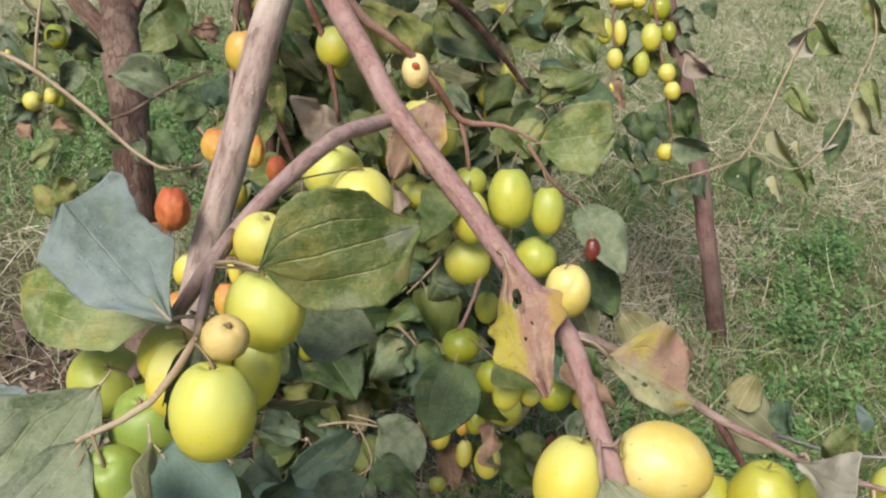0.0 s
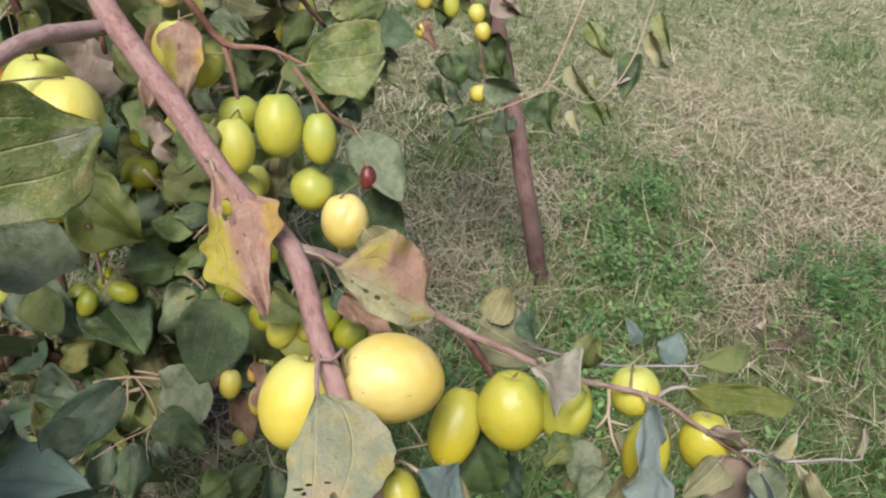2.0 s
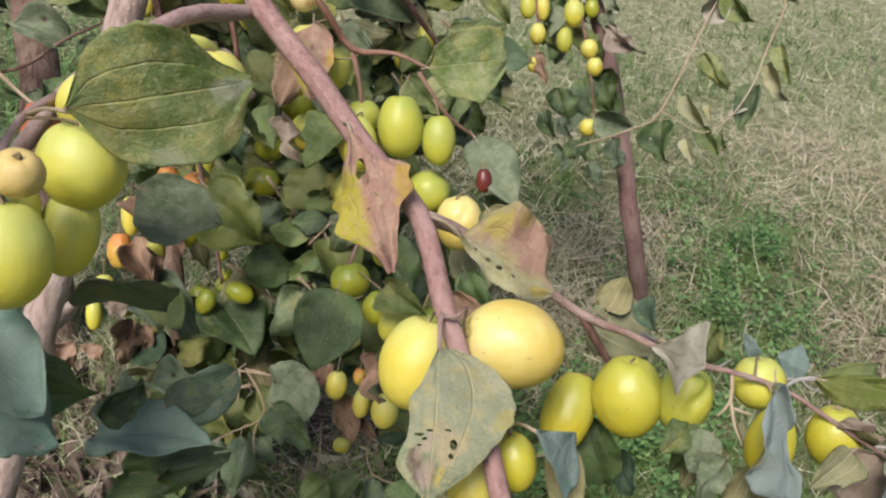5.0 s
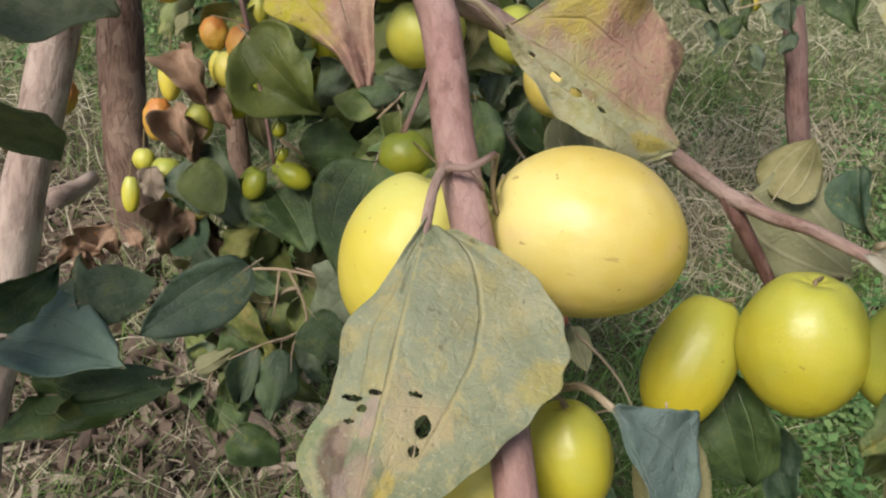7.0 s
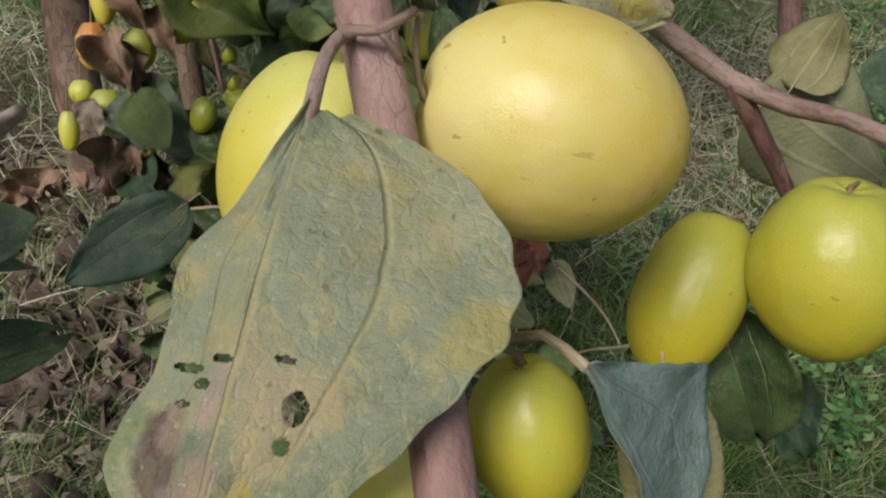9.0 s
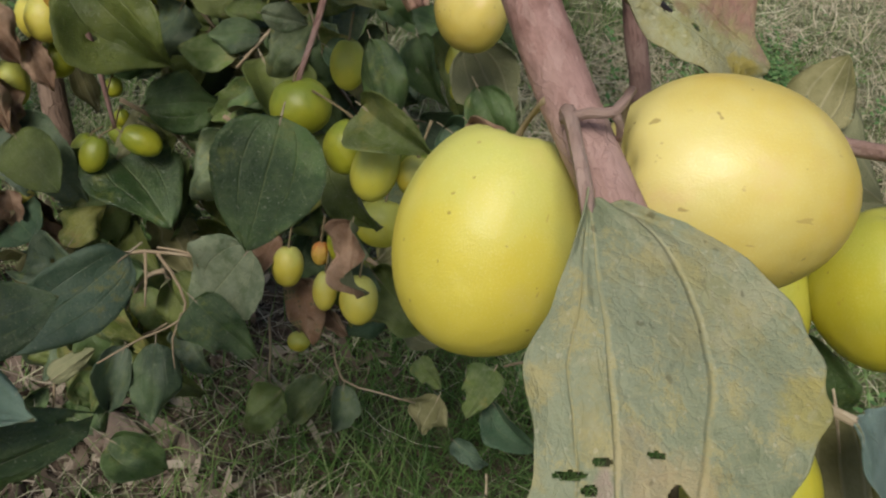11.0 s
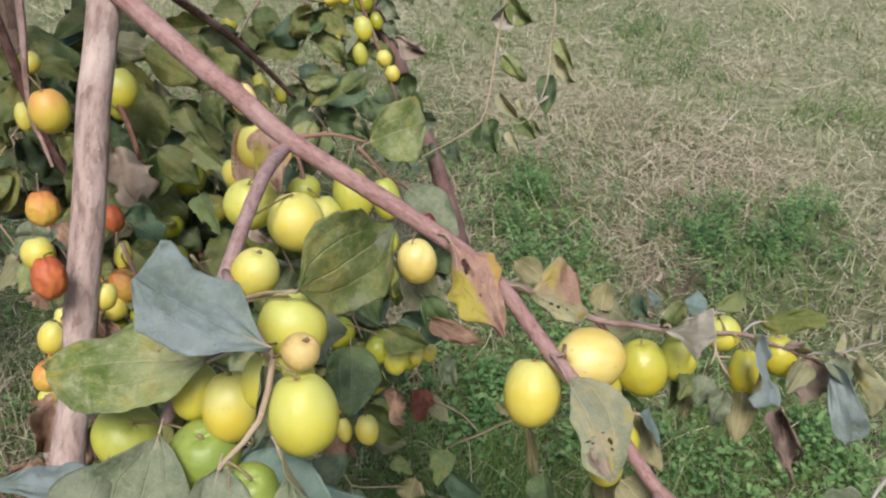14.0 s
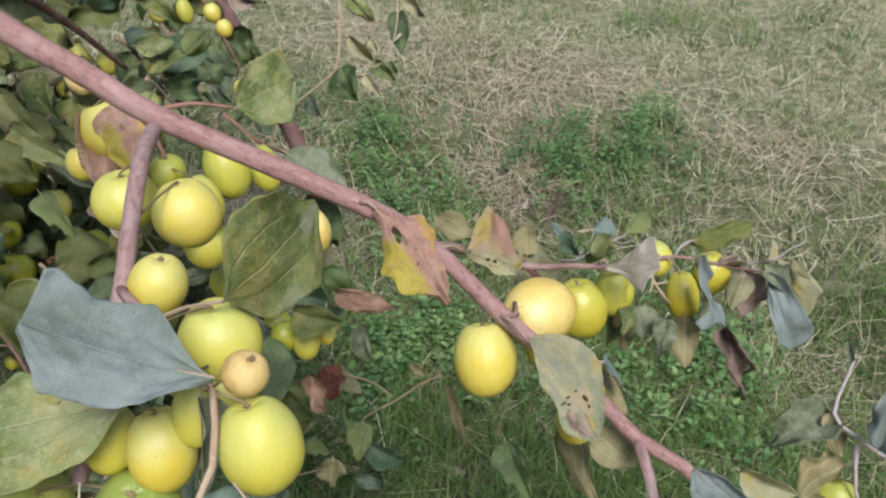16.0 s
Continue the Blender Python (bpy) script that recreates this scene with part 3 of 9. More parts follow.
def leaf_mesh(name, mat, wid=0.62, fold=0.25, bend=0.5, wave=0.03, seed=0, nu=14, nv=8, holes=(), torn=0.0, tip=0.0, shape=0.72, blunt=0.8, curl=0.0, twist=0.0, left=1.0, right=1.0, warp=0.05, base=0.62, jag=0.10, stem=True, groove=0.004, outline=None, pits=()):
    """A leaf one unit long from its base at the origin along +y, upper side +z. holes: (u, v, radius);
    curl lifts both edges, twist turns the leaf about its rib, left and right scale its halves; outline: the
    widths of the left and of the right half at a few places (u, width); pits: holes of (u, x, half length, half width)."""
    def half_width(side, u):
        us, ws = zip(*outline[side])
        return sum(np.interp(u + k, us, ws) for k in (-0.02, 0.0, 0.02)) / 3

    off = seed * 7.31
    vs, uvs = [], []
    for i in range(nu + 1):
        u = i / nu
        s = max(0.0, math.sin(math.pi * min(1.0, u) ** shape))
        prof = s ** (base + (blunt - base) * u)
        ang = bend * u
        rad = 1.0 / bend if abs(bend) > 1e-4 else None
        yy = math.sin(ang) * rad if rad else u
        zz = -(1 - math.cos(ang)) * rad if rad else 0.0
        zz -= tip * max(0.0, u - 0.6) ** 2 * 3
        tw = twist * (u - 0.3)
        for j in range(nv + 1):
            v = -1 + 2 * j / nv
            hw = 0.5 * wid * prof * (left if v < 0 else right)
            if outline:
                hw = half_width(0 if v < 0 else 1, u)
            crenate = 1 + 0.014 * math.sin(u * 52 + seed) * abs(v) ** 8 + jag * noise.noise((u * (2.3 + 8 * jag), 2 if v > 0 else -2, off)) * (1 if jag < 0.2 else 1.6)
            x = v * hw * crenate
            lift = abs(x) * math.tan(fold) + curl * x * abs(v) ** 2 * (1 if v > 0 else -1)
            lift += wave * (abs(v) ** 1.6) * noise.noise((u * 3.6, v * 1.4, off)) * 3.0
            lift += warp * noise.noise((u * 1.6, v * 0.9, off + 8)) * min(1.0, u * 3)
            lift += 0.010 * noise.noise((u * 8, v * 4, off))
            lift -= groove * math.exp(-((abs(v) - 0.46) / 0.1) ** 2) * prof
            x, lift = x * math.cos(tw) - lift * math.sin(tw), x * math.sin(tw) + lift * math.cos(tw)
            vs.append(Vector((x, yy + lift * math.sin(ang), zz + lift * math.cos(ang))))
            uvs.append((v, u))
    top = []
    n = nv + 1
    for i in range(nu):
        for j in range(nv):
            uc, vc = (i + 0.5) / nu, -1 + 2 * (j + 0.5) / nv
            rag = 0.45 * noise.noise((uc * 9, vc * 5, off))
            if any((uc - a) ** 2 + ((vc - b) * 0.5) ** 2 < (r * (1 + rag)) ** 2 for a, b, r in holes):
                continue
            if pits:
                xc = vc * half_width(0 if vc < 0 else 1, uc)
                if any(((uc - a) / p) ** 2 + ((xc - b) / q) ** 2 < (1 + rag) ** 2 for a, b, p, q in pits):
                    continue
            if torn and (uc * 0.75 + 0.5 * abs(vc) + 0.7 * noise.noise((uc * 5, vc * 3, off + 4))) > 1.35 - torn:
                continue
            top.append((i * n + j, i * n + j + 1, (i + 1) * n + j + 1, (i + 1) * n + j))
    count = len(vs)
    thick = 0.0045
    low = []
    for i in range(nu + 1):
        for j in range(n):
            a = vs[min(nu, i + 1) * n + j] - vs[max(0, i - 1) * n + j]
            c = vs[i * n + min(nv, j + 1)] - vs[i * n + max(0, j - 1)]
            nr = c.cross(a)
            nr = nr.normalized() if nr.length > 1e-9 else Vector((0, 0, 1))
            low.append(vs[i * n + j] - nr * thick)
    verts = vs + low
    faces = list(top)
    ids = [0] * len(top)
    for f in top:
        faces.append(tuple(k + count for k in f[::-1]))
        ids.append(1)
    edges = set()
    for f in top:
        for k in range(4):
            edges.add((f[k], f[(k + 1) % 4]))
    for a, b in sorted(edges):
        if (b, a) not in edges:
            faces.append((b, a, a + count, b + count))
            ids.append(0)
    # a short stalk that runs on as the rib below
    back = -0.11 if stem else -0.01
    sv, sf, suv = tube_data([(0, back, -0.14 * back, 0.007 if stem else 0.011), (0, back * 0.4, 0.0, 0.008), (0, 0.03, -0.004, 0.011), (0, 0.2, -0.01 - 0.02 * bend, 0.004)], 5, 0.06, 0.0, seed)
    base = len(verts)
    verts += sv
    uvs = uvs + uvs + suv
    faces += [tuple(k + base for k in f) for f in sf]
    ids += [2] * len(sf)
    return smooth_mesh(name, verts, faces, [mat, UNDER, PETIOLE], ids, uvs)


LEAF_CACHE = {}
PARENT = [None]


def leaf(base, tip, normal, wid=0.62, kind="mid", fold=0.25, bend=0.4, own=None, label="", seed=None):
    """A leaf from base to tip whose upper side looks along normal. own: settings for a mesh of its own."""
    b, t = Vector(base), Vector(tip)
    d = t - b
    length = d.length
    if own is not None:
        me = leaf_mesh("leaf", LEAF[kind], wid, fold, bend, seed=seed or 1, **own)
        sx = 1.0
    else:
        s = (seed if seed is not None else int(abs(b.x * 977 + b.y * 431 + b.z * 613) * 100)) % 7
        key = (kind, s, round(fold * 5), round(bend * 4))
        crisp = kind in ("dry", "russet", "tan")
        if key not in LEAF_CACHE:
            LEAF_CACHE[key] = leaf_mesh("leaf", LEAF[kind], 0.62, round(fold * 5) / 5 * 1.35, round(bend * 4) / 4, (0.03, 0.07, 0.05, 0.09, 0.06, 0.11, 0.04)[s] * (2.8 if crisp else 1.0), s + 3, 26, 20,
                                        curl=(0.0, 0.6, -0.6, 0.4, 0.9, -0.3, 0.2)[s], twist=(0.3, -0.6, 0.7, -0.3, 0.5, -0.9, 0.1)[s], shape=(0.72, 0.62, 0.80, 0.7, 0.66, 0.75, 0.58)[s],
                                        warp=(0.10, 0.17, 0.13, 0.09, 0.15, 0.20, 0.12)[s], jag=0.35 if crisp else (0.10, 0.19, 0.13, 0.26, 0.16, 0.30, 0.18)[s], left=(1, 0.8, 1.1, 1, 0.9, 1.15, 0.75)[s], tip=(0.0, 0.3, -0.2, 0.5, 0.2, 0.6, 0.0)[s],
                                        torn=(0.0, 0.0, 0.10, 0.0, 0.0, 0.14, 0.0)[s], holes=((), ((0.42, 0.55, 0.035), (0.5, 0.62, 0.025)), (), ((0.6, -0.95, 0.09),), ((0.3, -0.3, 0.02),), (), ((0.7, 0.9, 0.10),))[s])
        me = LEAF_CACHE[key]
        sx = wid / 0.62
    # the chord of a bent leaf is shorter and lower than its length
    chord = 2 * math.sin(bend / 2) / bend if abs(bend) > 1e-3 else 1.0
    y = d.normalized()
    z = (Vector(normal) - y * Vector(normal).dot(y)).normalized()
    x = y.cross(z)
    m = Matrix((x, y, z)).transposed().to_4x4() @ Matrix.Rotation(bend / 2, 4, "X")
    k = length / chord
    ob = new("leaf", me)
    ob.matrix_world = Matrix.Translation(b) @ m @ Matrix.Diagonal((k * sx, k, k, 1))
    under(ob, PARENT[0])
    return tagged(ob, label)


def fruit_mesh(name, mat, seed=0, wrinkle=0.0, crack=0.0, bite=0.0, nu=40, nv=30):
    """A fruit of unit radius, stalk end up (+z), with a dimple where the stalk sits."""
    off = seed * 3.7
    verts, faces = [], []
    for i in range(nv + 1):
        th = math.pi * i / nv
        for k in range(nu):
            ph = 2 * math.pi * k / nu
            r = 1 + 0.025 * math.cos(2 * th) + 0.05 * noise.noise((math.cos(ph) * math.sin(th) + off, math.sin(ph) * math.sin(th), math.cos(th)))
            dim = 0.17 * math.exp(-(th / 0.30) ** 2) + 0.035 * math.exp(-((math.pi - th) / 0.16) ** 2)
            lobes = 0.012 * math.cos(5 * ph + seed) * math.exp(-(th / 0.6) ** 2)
            wr = wrinkle * math.sin(th) * (0.55 * noise.noise((math.cos(ph) * 2.6 + off, math.sin(ph) * 2.6, math.cos(th) * 1.6)) + 0.45 * noise.noise((math.cos(ph) * 6 + off, math.sin(ph) * 6, math.cos(th) * 4)))
            groove = crack * math.exp(-(((ph - 2.2 - 0.4 * math.sin(th * 3)) / 0.22) ** 2)) * math.exp(-((th - 1.2) / 0.55) ** 2)
            r += lobes + wr - groove
            rx = r * math.sin(th)
            z = math.cos(th) * (r - dim)
            p = Vector((rx * math.cos(ph), rx * math.sin(ph), z))
            if bite:
                lim = 1 - bite + 0.06 * noise.noise((p.x * 4 + off, p.z * 4, 2))
                if -p.y > lim:
                    p.y = -lim + 0.22 * (-p.y - lim) + 0.05 * noise.noise((p.x * 6, p.z * 6, off))
            verts.append(p)
    for i in range(nv):
        for k in range(nu):
            k2 = (k + 1) % nu
            faces.append((i * nu + k, (i + 1) * nu + k, (i + 1) * nu + k2, i * nu + k2))
    return smooth_mesh(name, verts, faces, [mat])


def calyx_mesh():
    """The dry five-lobed remains of the flower, lying in the dimple at the stalk end."""
    verts, faces = [], []
    n, rows = 30, 5
    for i in range(rows):
        for k in range(n):
            ph = 2 * math.pi * k / n
            reach = 0.055 + 0.06 * abs(math.cos(2.5 * ph)) ** 1.6
            th = 0.01 + reach * i / (rows - 1)
            rad = 1 + 0.025 * math.cos(2 * th) - 0.17 * math.exp(-(th / 0.30) ** 2)
            lift = 0.012 - 0.006 * i / (rows - 1)
            verts.append(Vector((math.sin(th) * math.cos(ph), math.sin(th) * math.sin(ph), math.cos(th) * rad + lift)))
    for i in range(rows - 1):
        for k in range(n):
            k2 = (k + 1) % n
            faces.append((i * n + k, (i + 1) * n + k, (i + 1) * n + k2, i * n + k2))
    return smooth_mesh("calyx", verts, faces, [CALYX])


CALYX_MESH = calyx_mesh()
FRUIT_CACHE = {}
FRUIT_LABEL = {
    "pale": ("ripe cream-yellow jujube with a tan blush hanging from a branch", "fruit"),
    "yellow": ("glossy yellow ripe jujube fruit hanging among leaves", "fruit"),
    "gold": ("glossy olive-yellow jujube fruit hanging below a twig", "fruit"),
    "ygreen": ("yellow-green jujube fruit hanging on a short stalk", "fruit"),
    "green": ("smooth green unripe jujube fruit hanging from a twig", "fruit"),
    "deepgreen": ("green unripe jujube fruit, darkened for shade, half hidden by dusty leaves", "fruit"),
    "olive": ("dark olive-green jujube fruit in the shaded foliage", "fruit"),
    "blush": ("yellow jujube fruit with an orange blush beside the stake", "fruit"),
    "orange": ("wrinkled orange overripe jujube fruit beside dry leaves", "fruit"),
    "withered": ("small withered tan jujube fruit with a hooked stalk", "fruit"),
    "red": ("shrivelled red-orange jujube fruit beside the wooden stake", "fruit"),
    "darkred": ("small dark red berry on a thin stalk", "berry"),
    "black": ("tiny shrivelled black dead fruitlet on a bent stalk", "fruit"),
    "flesh": ("half-eaten jujube fruit showing cream flesh and brown core", "fruit"),
}


def fruit(place, width, height, up, kind="yellow", attach=None, seed=None, crack=0.0, wrinkle=None, bite=0.0, turn=0.0):
    """A fruit at its centre; up: from its foot to its stalk end; attach: where its stalk meets the wood."""
    s = seed if seed is not None else int(abs(place[0] * 877 + place[1] * 331 + place[2] * 713) * 100) % 3
    wr = wrinkle if wrinkle is not None else {"orange": 0.16, "red": 0.22, "black": 0.3}.get(kind, 0.0)
    key = (kind, s, wr, crack, bite)
    if key not in FRUIT_CACHE:
        FRUIT_CACHE[key] = fruit_mesh("jujube_fruit", FRUIT[kind], s, wr, crack, bite)
    ob = new("jujube_fruit" if kind != "darkred" else "red_berry", FRUIT_CACHE[key])
    z = Vector(up).normalized()
    x = z.cross(Vector((0.2, 1, 0.1))).normalized()
    y = z.cross(x)
    rot = Matrix((x, y, z)).transposed().to_4x4() @ Matrix.Rotation(turn, 4, "Z")
    ob.matrix_world = Matrix.Translation(place) @ rot @ Matrix.Diagonal((width / 2, width / 2, height / 2, 1))
    tagged(ob, *FRUIT_LABEL[kind], group="jujube fruits on the tree")
    if kind not in ("darkred", "black", "flesh"):
        cal = new("calyx", CALYX_MESH)
        cal.matrix_world = ob.matrix_world.copy()
        under(cal, ob)
    top = Vector(place) + z * (height * 0.38)
    end = Vector(attach) if attach is not None else top + z * 0.016 + Vector((0.002, 0, 0.006))
    mid = (top + end) / 2 + z * 0.2 * min(0.015, (end - top).length)
    v, f, uv = tube_data([(*top, 0.0014), (*(top + z * 0.004), 0.0008), (*mid, 0.0007), (*end, 0.0010)], 6, 0.008, 0.05, s)
    st = new("stalk", smooth_mesh("stalk", v, f, [STALK], None, uv))
    st.parent = ob
    st.matrix_parent_inverse = ob.matrix_world.inverted()
    return ob


def leafy_twig(points, count, size=0.055, kinds=("dark", "dark", "mid"), seed=0, mat=None, parent=None, droop=0.6, face=(0, -1, 0.6), radius=0.0022, name="twig"):
    """A thin twig with leaves set along it on alternate sides."""
    rnd = random.Random(seed)
    n = len(points)
    tb = tube(name, [(*p, radius * (1 - 0.5 * i / max(1, n - 1))) for i, p in enumerate(points)], mat or TWIG, parent, 6, 0.015, 0.08, seed)
    line = spline([(*p, 0) for p in points], 0.01)
    keep, PARENT[0] = PARENT[0], tb
    for i in range(count):
        q = (i + 0.6 + 0.5 * rnd.random()) / (count + 0.3)
        j = min(len(line) - 2, int(q * (len(line) - 1)))
        p = Vector(line[j][:3])
        d = Vector(line[j + 1][:3]) - p
        d.normalize()
        side = d.cross(Vector(face)).normalized() * (1 if i % 2 else -1)
        way = side * (0.9 + 0.5 * rnd.random()) + d * (0.5 * rnd.random()) + Vector((rnd.uniform(-0.35, 0.35), rnd.uniform(-0.35, 0.35), -droop * (0.4 + rnd.random())))
        way.normalize()
        ln = size * rnd.uniform(0.7, 1.2)
        nrm = Vector(face) + Vector((rnd.uniform(-0.7, 0.7), rnd.uniform(-0.6, 0.6), rnd.uniform(-0.5, 0.5)))
        if rnd.random() < 0.12:
            nrm = -nrm
        b = p + way * (0.13 * ln)
        leaf(b, b + way * ln, nrm, rnd.uniform(0.52, 0.74), rnd.choice(kinds), rnd.choice((0.05, 0.2, 0.4)), rnd.choice((0.25, 0.5, 0.9)))
    PARENT[0] = keep
    return tb


# the ground: one sheet with a fine middle, and what grows on it
def ground_height(x, y):
    return 0.018 * noise.noise((x * 1.7, y * 1.7, 0)) + 0.010 * noise.noise((x * 6, y * 6, 3))


GREEN = [(0.74, 1.78, 0.30), (1.28, 1.55, 0.26), (2.05, 3.5, 0.35), (0.83, 2.07, 0.22), (0.78, 1.92, 0.2),
         (0.75, 0.85, 0.28), (0.35, 0.90, 0.34), (0.24, 1.02, 0.30), (0.48, 1.12, 0.26), (0.60, 1.40, 0.26), (0.20, 0.84, 0.2), (0.5, 0.80, 0.2), (-1.16, 2.62, 0.7), (-0.9, 2.0, 0.45),
         (-0.19, 1.14, 0.16), (0.95, 1.1, 0.22), (0.72, 1.42, 0.24), (0.95, 1.28, 0.2), (1.15, 1.35, 0.18), (0.55, 1.1, 0.25), (0.78, 1.25, 0.25), (0.5, 2.1, 0.25), (1.5, 4.2, 0.5), (2.5, 2.2, 0.3), (1.9, 2.9, 0.3), (0.4, 3.4, 0.5), (1.35, 0.8, 0.2)]
WEEDS = [(0.68, 1.70, 0.16), (0.64, 1.49, 0.15), (0.80, 2.0, 0.20), (1.24, 1.56, 0.22), (1.42, 1.66, 0.13), (1.62, 1.74, 0.10), (1.12, 1.50, 0.14), (2.1, 3.7, 0.32),
         (2.0, 4.3, 0.3), (2.25, 2.4, 0.14), (0.85, 0.82, 0.16), (-1.16, 2.62, 0.6), (-0.9, 2.0, 0.4), (0.45, 1.05, 0.15)]
DEAD = [(0.36, 1.72, 0.20), (0.30, 1.45, 0.16), (0.52, 1.95, 0.16), (1.30, 2.40, 0.40), (1.24, 1.92, 0.26), (0.98, 1.62, 0.16), (1.60, 2.05, 0.26), (1.20, 2.75, 0.35), (1.45, 2.2, 0.3), (2.2, 3.0, 0.22), (1.75, 1.45, 0.16), (0.98, 2.25, 0.14)]
BARE = [(-0.22, 0.80, 0.26), (-0.38, 0.72, 0.28), (-0.28, 0.92, 0.22), (-0.62, 0.95, 0.3), (0.95, 1.42, 0.12), (-0.05, 1.05, 0.2)]


def patch_weight(patches, x, y):
    w = np.zeros_like(x)
    for a, b, r in patches:
        w = np.maximum(w, np.exp(-((x - a) ** 2 + (y - b) ** 2) / (r * r)))
    return w


def build_ground():
    near = list(np.arange(-3.0, 7.01, 0.08))
    far = [8, 10, 14, 20, 32, 60, 120, 300]
    axis = [-k for k in far[::-1] if k > 3] + near + [k for k in far if k > 7]
    n = len(axis)
    verts = [(x, y, ground_height(x, y)) for y in axis for x in axis]
    faces = [(j * n + i, j * n + i + 1, (j + 1) * n + i + 1, (j + 1) * n + i) for j in range(n - 1) for i in range(n - 1)]
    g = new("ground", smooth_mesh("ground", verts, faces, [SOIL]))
    tagged(g, "brown soil with dry thatch in an orchard", "ground", kind="structure")


def spread(rng, count, bias=1.0):
    """Points on the ground, closer together near the walk."""
    ahead = rng.uniform(0, 1, count) < 0.84
    ang = np.where(ahead, rng.uniform(radians(-58), radians(78), count), rng.uniform(radians(78), radians(302), count))
    ang = ang + np.where(rng.uniform(0, 1, count) < 0.4, rng.normal(0, 0.35, count), 0.0)
    dist = 0.25 * (10.5 / 0.25) ** (rng.uniform(0, 1, count) ** bias)
    return dist * np.sin(ang), dist * np.cos(ang), dist


def heights(x, y):
    return np.array([ground_height(a, b) for a, b in zip(x, y)])


def blades(name, mat, x, y, length, width, rise, curve, rng, label, category, low=0.0):
    """Thin bent strips, three pieces each, in one mesh."""
    n = len(x)
    az = rng.uniform(0, 2 * math.pi, n)
    z0 = heights(x, y) - 0.004 + low * rng.uniform(0, 1, n)
    el = rise
    pts = []
    px, py, pz = x.copy(), y.copy(), z0.copy()
    for k in range(4):
        pts.append((px.copy(), py.copy(), pz.copy()))
        st = length / 3
        px = px + np.cos(az) * np.cos(el) * st
        py = py + np.sin(az) * np.cos(el) * st
        pz = np.maximum(pz + np.sin(el) * st, z0 * 0.3)
        el = el - curve
        az = az + rng.normal(0, 0.25, n)
    sx, sy = -np.sin(az), np.cos(az)
    tilt = rng.uniform(-0.6, 0.6, n)
    verts = np.empty((n, 7, 3))
    for k in range(3):
        w = width * (1, 0.9, 0.62)[k] / 2
        for s, sg in ((0, -1), (1, 1)):
            verts[:, k * 2 + s, 0] = pts[k][0] + sg * sx * w
            verts[:, k * 2 + s, 1] = pts[k][1] + sg * sy * w
            verts[:, k * 2 + s, 2] = pts[k][2] + sg * tilt * w
    for c in range(3):
        verts[:, 6, c] = pts[3][c]
    base = (np.arange(n) * 7)[:, None]
    quads = np.concatenate([base + np.array([[0, 1, 3, 2]]), base + np.array([[2, 3, 5, 4]])])
    tris = base + np.array([[4, 5, 6]])
    me = bpy.data.meshes.new(name)
    nq, nt = len(quads), len(tris)
    me.vertices.add(n * 7)
    me.vertices.foreach_set("co", verts.ravel())
    loops = np.concatenate([quads.ravel(), tris.ravel()]).astype(np.int32)
    me.loops.add(len(loops))
    me.loops.foreach_set("vertex_index", loops)
    me.polygons.add(nq + nt)
    me.polygons.foreach_set("loop_start", np.concatenate([np.arange(nq) * 4, nq * 4 + np.arange(nt) * 3]).astype(np.int32))
    me.materials.append(mat)
    me.update(calc_edges=True)
    me.validate()
    ob = new(name, me)
    return tagged(ob, label, category, kind="stuff")


def weeds(name, mat, count, rng, label):
    """Low leafy weeds: sprigs of small oval leaves, in the green patches."""
    verts, faces = [], []
    made = 0
    patches = WEEDS
    area = np.array([g[2] ** 2 / (0.6 + g[0] ** 2 + g[1] ** 2) for g in patches])
    pick = rng.choice(len(patches), count, p=area / area.sum())
    for i in pick:
        a, b, r = patches[i]
        x, y = a + rng.normal(0, r * 0.64), b + rng.normal(0, r * 0.64)
        if noise.noise((x * 8, y * 8, 11)) + 0.4 * noise.noise((x * 21, y * 21, 4)) < rng.uniform(-0.15, 0.3):
            continue
        h = rng.uniform(0.015, 0.115)
        z = ground_height(x, y)
        lean = rng.uniform(-0.03, 0.03, 2)
        for k in range(10):
            q = (k + 0.5) / 10
            c = Vector((x + lean[0] * q, y + lean[1] * q, z + h * (0.25 + 0.75 * q)))
            an = k * 2.4 + i
            ln = rng.uniform(0.006, 0.019)
            d = Vector((math.cos(an), math.sin(an), rng.uniform(0.0, 0.7))).normalized()
            s = d.cross(Vector((0, 0, 1))).normalized() * ln * 0.3
            n = len(verts)
            verts += [c, c + d * ln * 0.5 + s, c + d * ln, c + d * ln * 0.5 - s]
            faces.append((n, n + 1, n + 2, n + 3))
    ob = new(name, smooth_mesh(name, verts, faces, [mat], smooth=False))
    return tagged(ob, label, "weeds", kind="stuff")


def tufted(rng, count, each, bias, reach):
    """Points in loose tufts: centres strewn on the ground, each with a handful of blades round it."""
    x, y, d = spread(rng, count // each, bias)
    x, y, d = np.repeat(x, each), np.repeat(y, each), np.repeat(d, each)
    r = np.abs(rng.normal(0, 1, len(x))) * reach * (0.6 + 0.35 * d)
    a = rng.uniform(0, 2 * math.pi, len(x))
    return x + r * np.cos(a), y + r * np.sin(a), d


def lumps(x, y, scale, seed):
    """Slow noise over the field, about -1 to 1."""
    return np.array([noise.noise((a * scale, b * scale, seed)) + 0.5 * noise.noise((a * scale * 2.7, b * scale * 2.7, seed + 3)) for a, b in zip(x, y)])


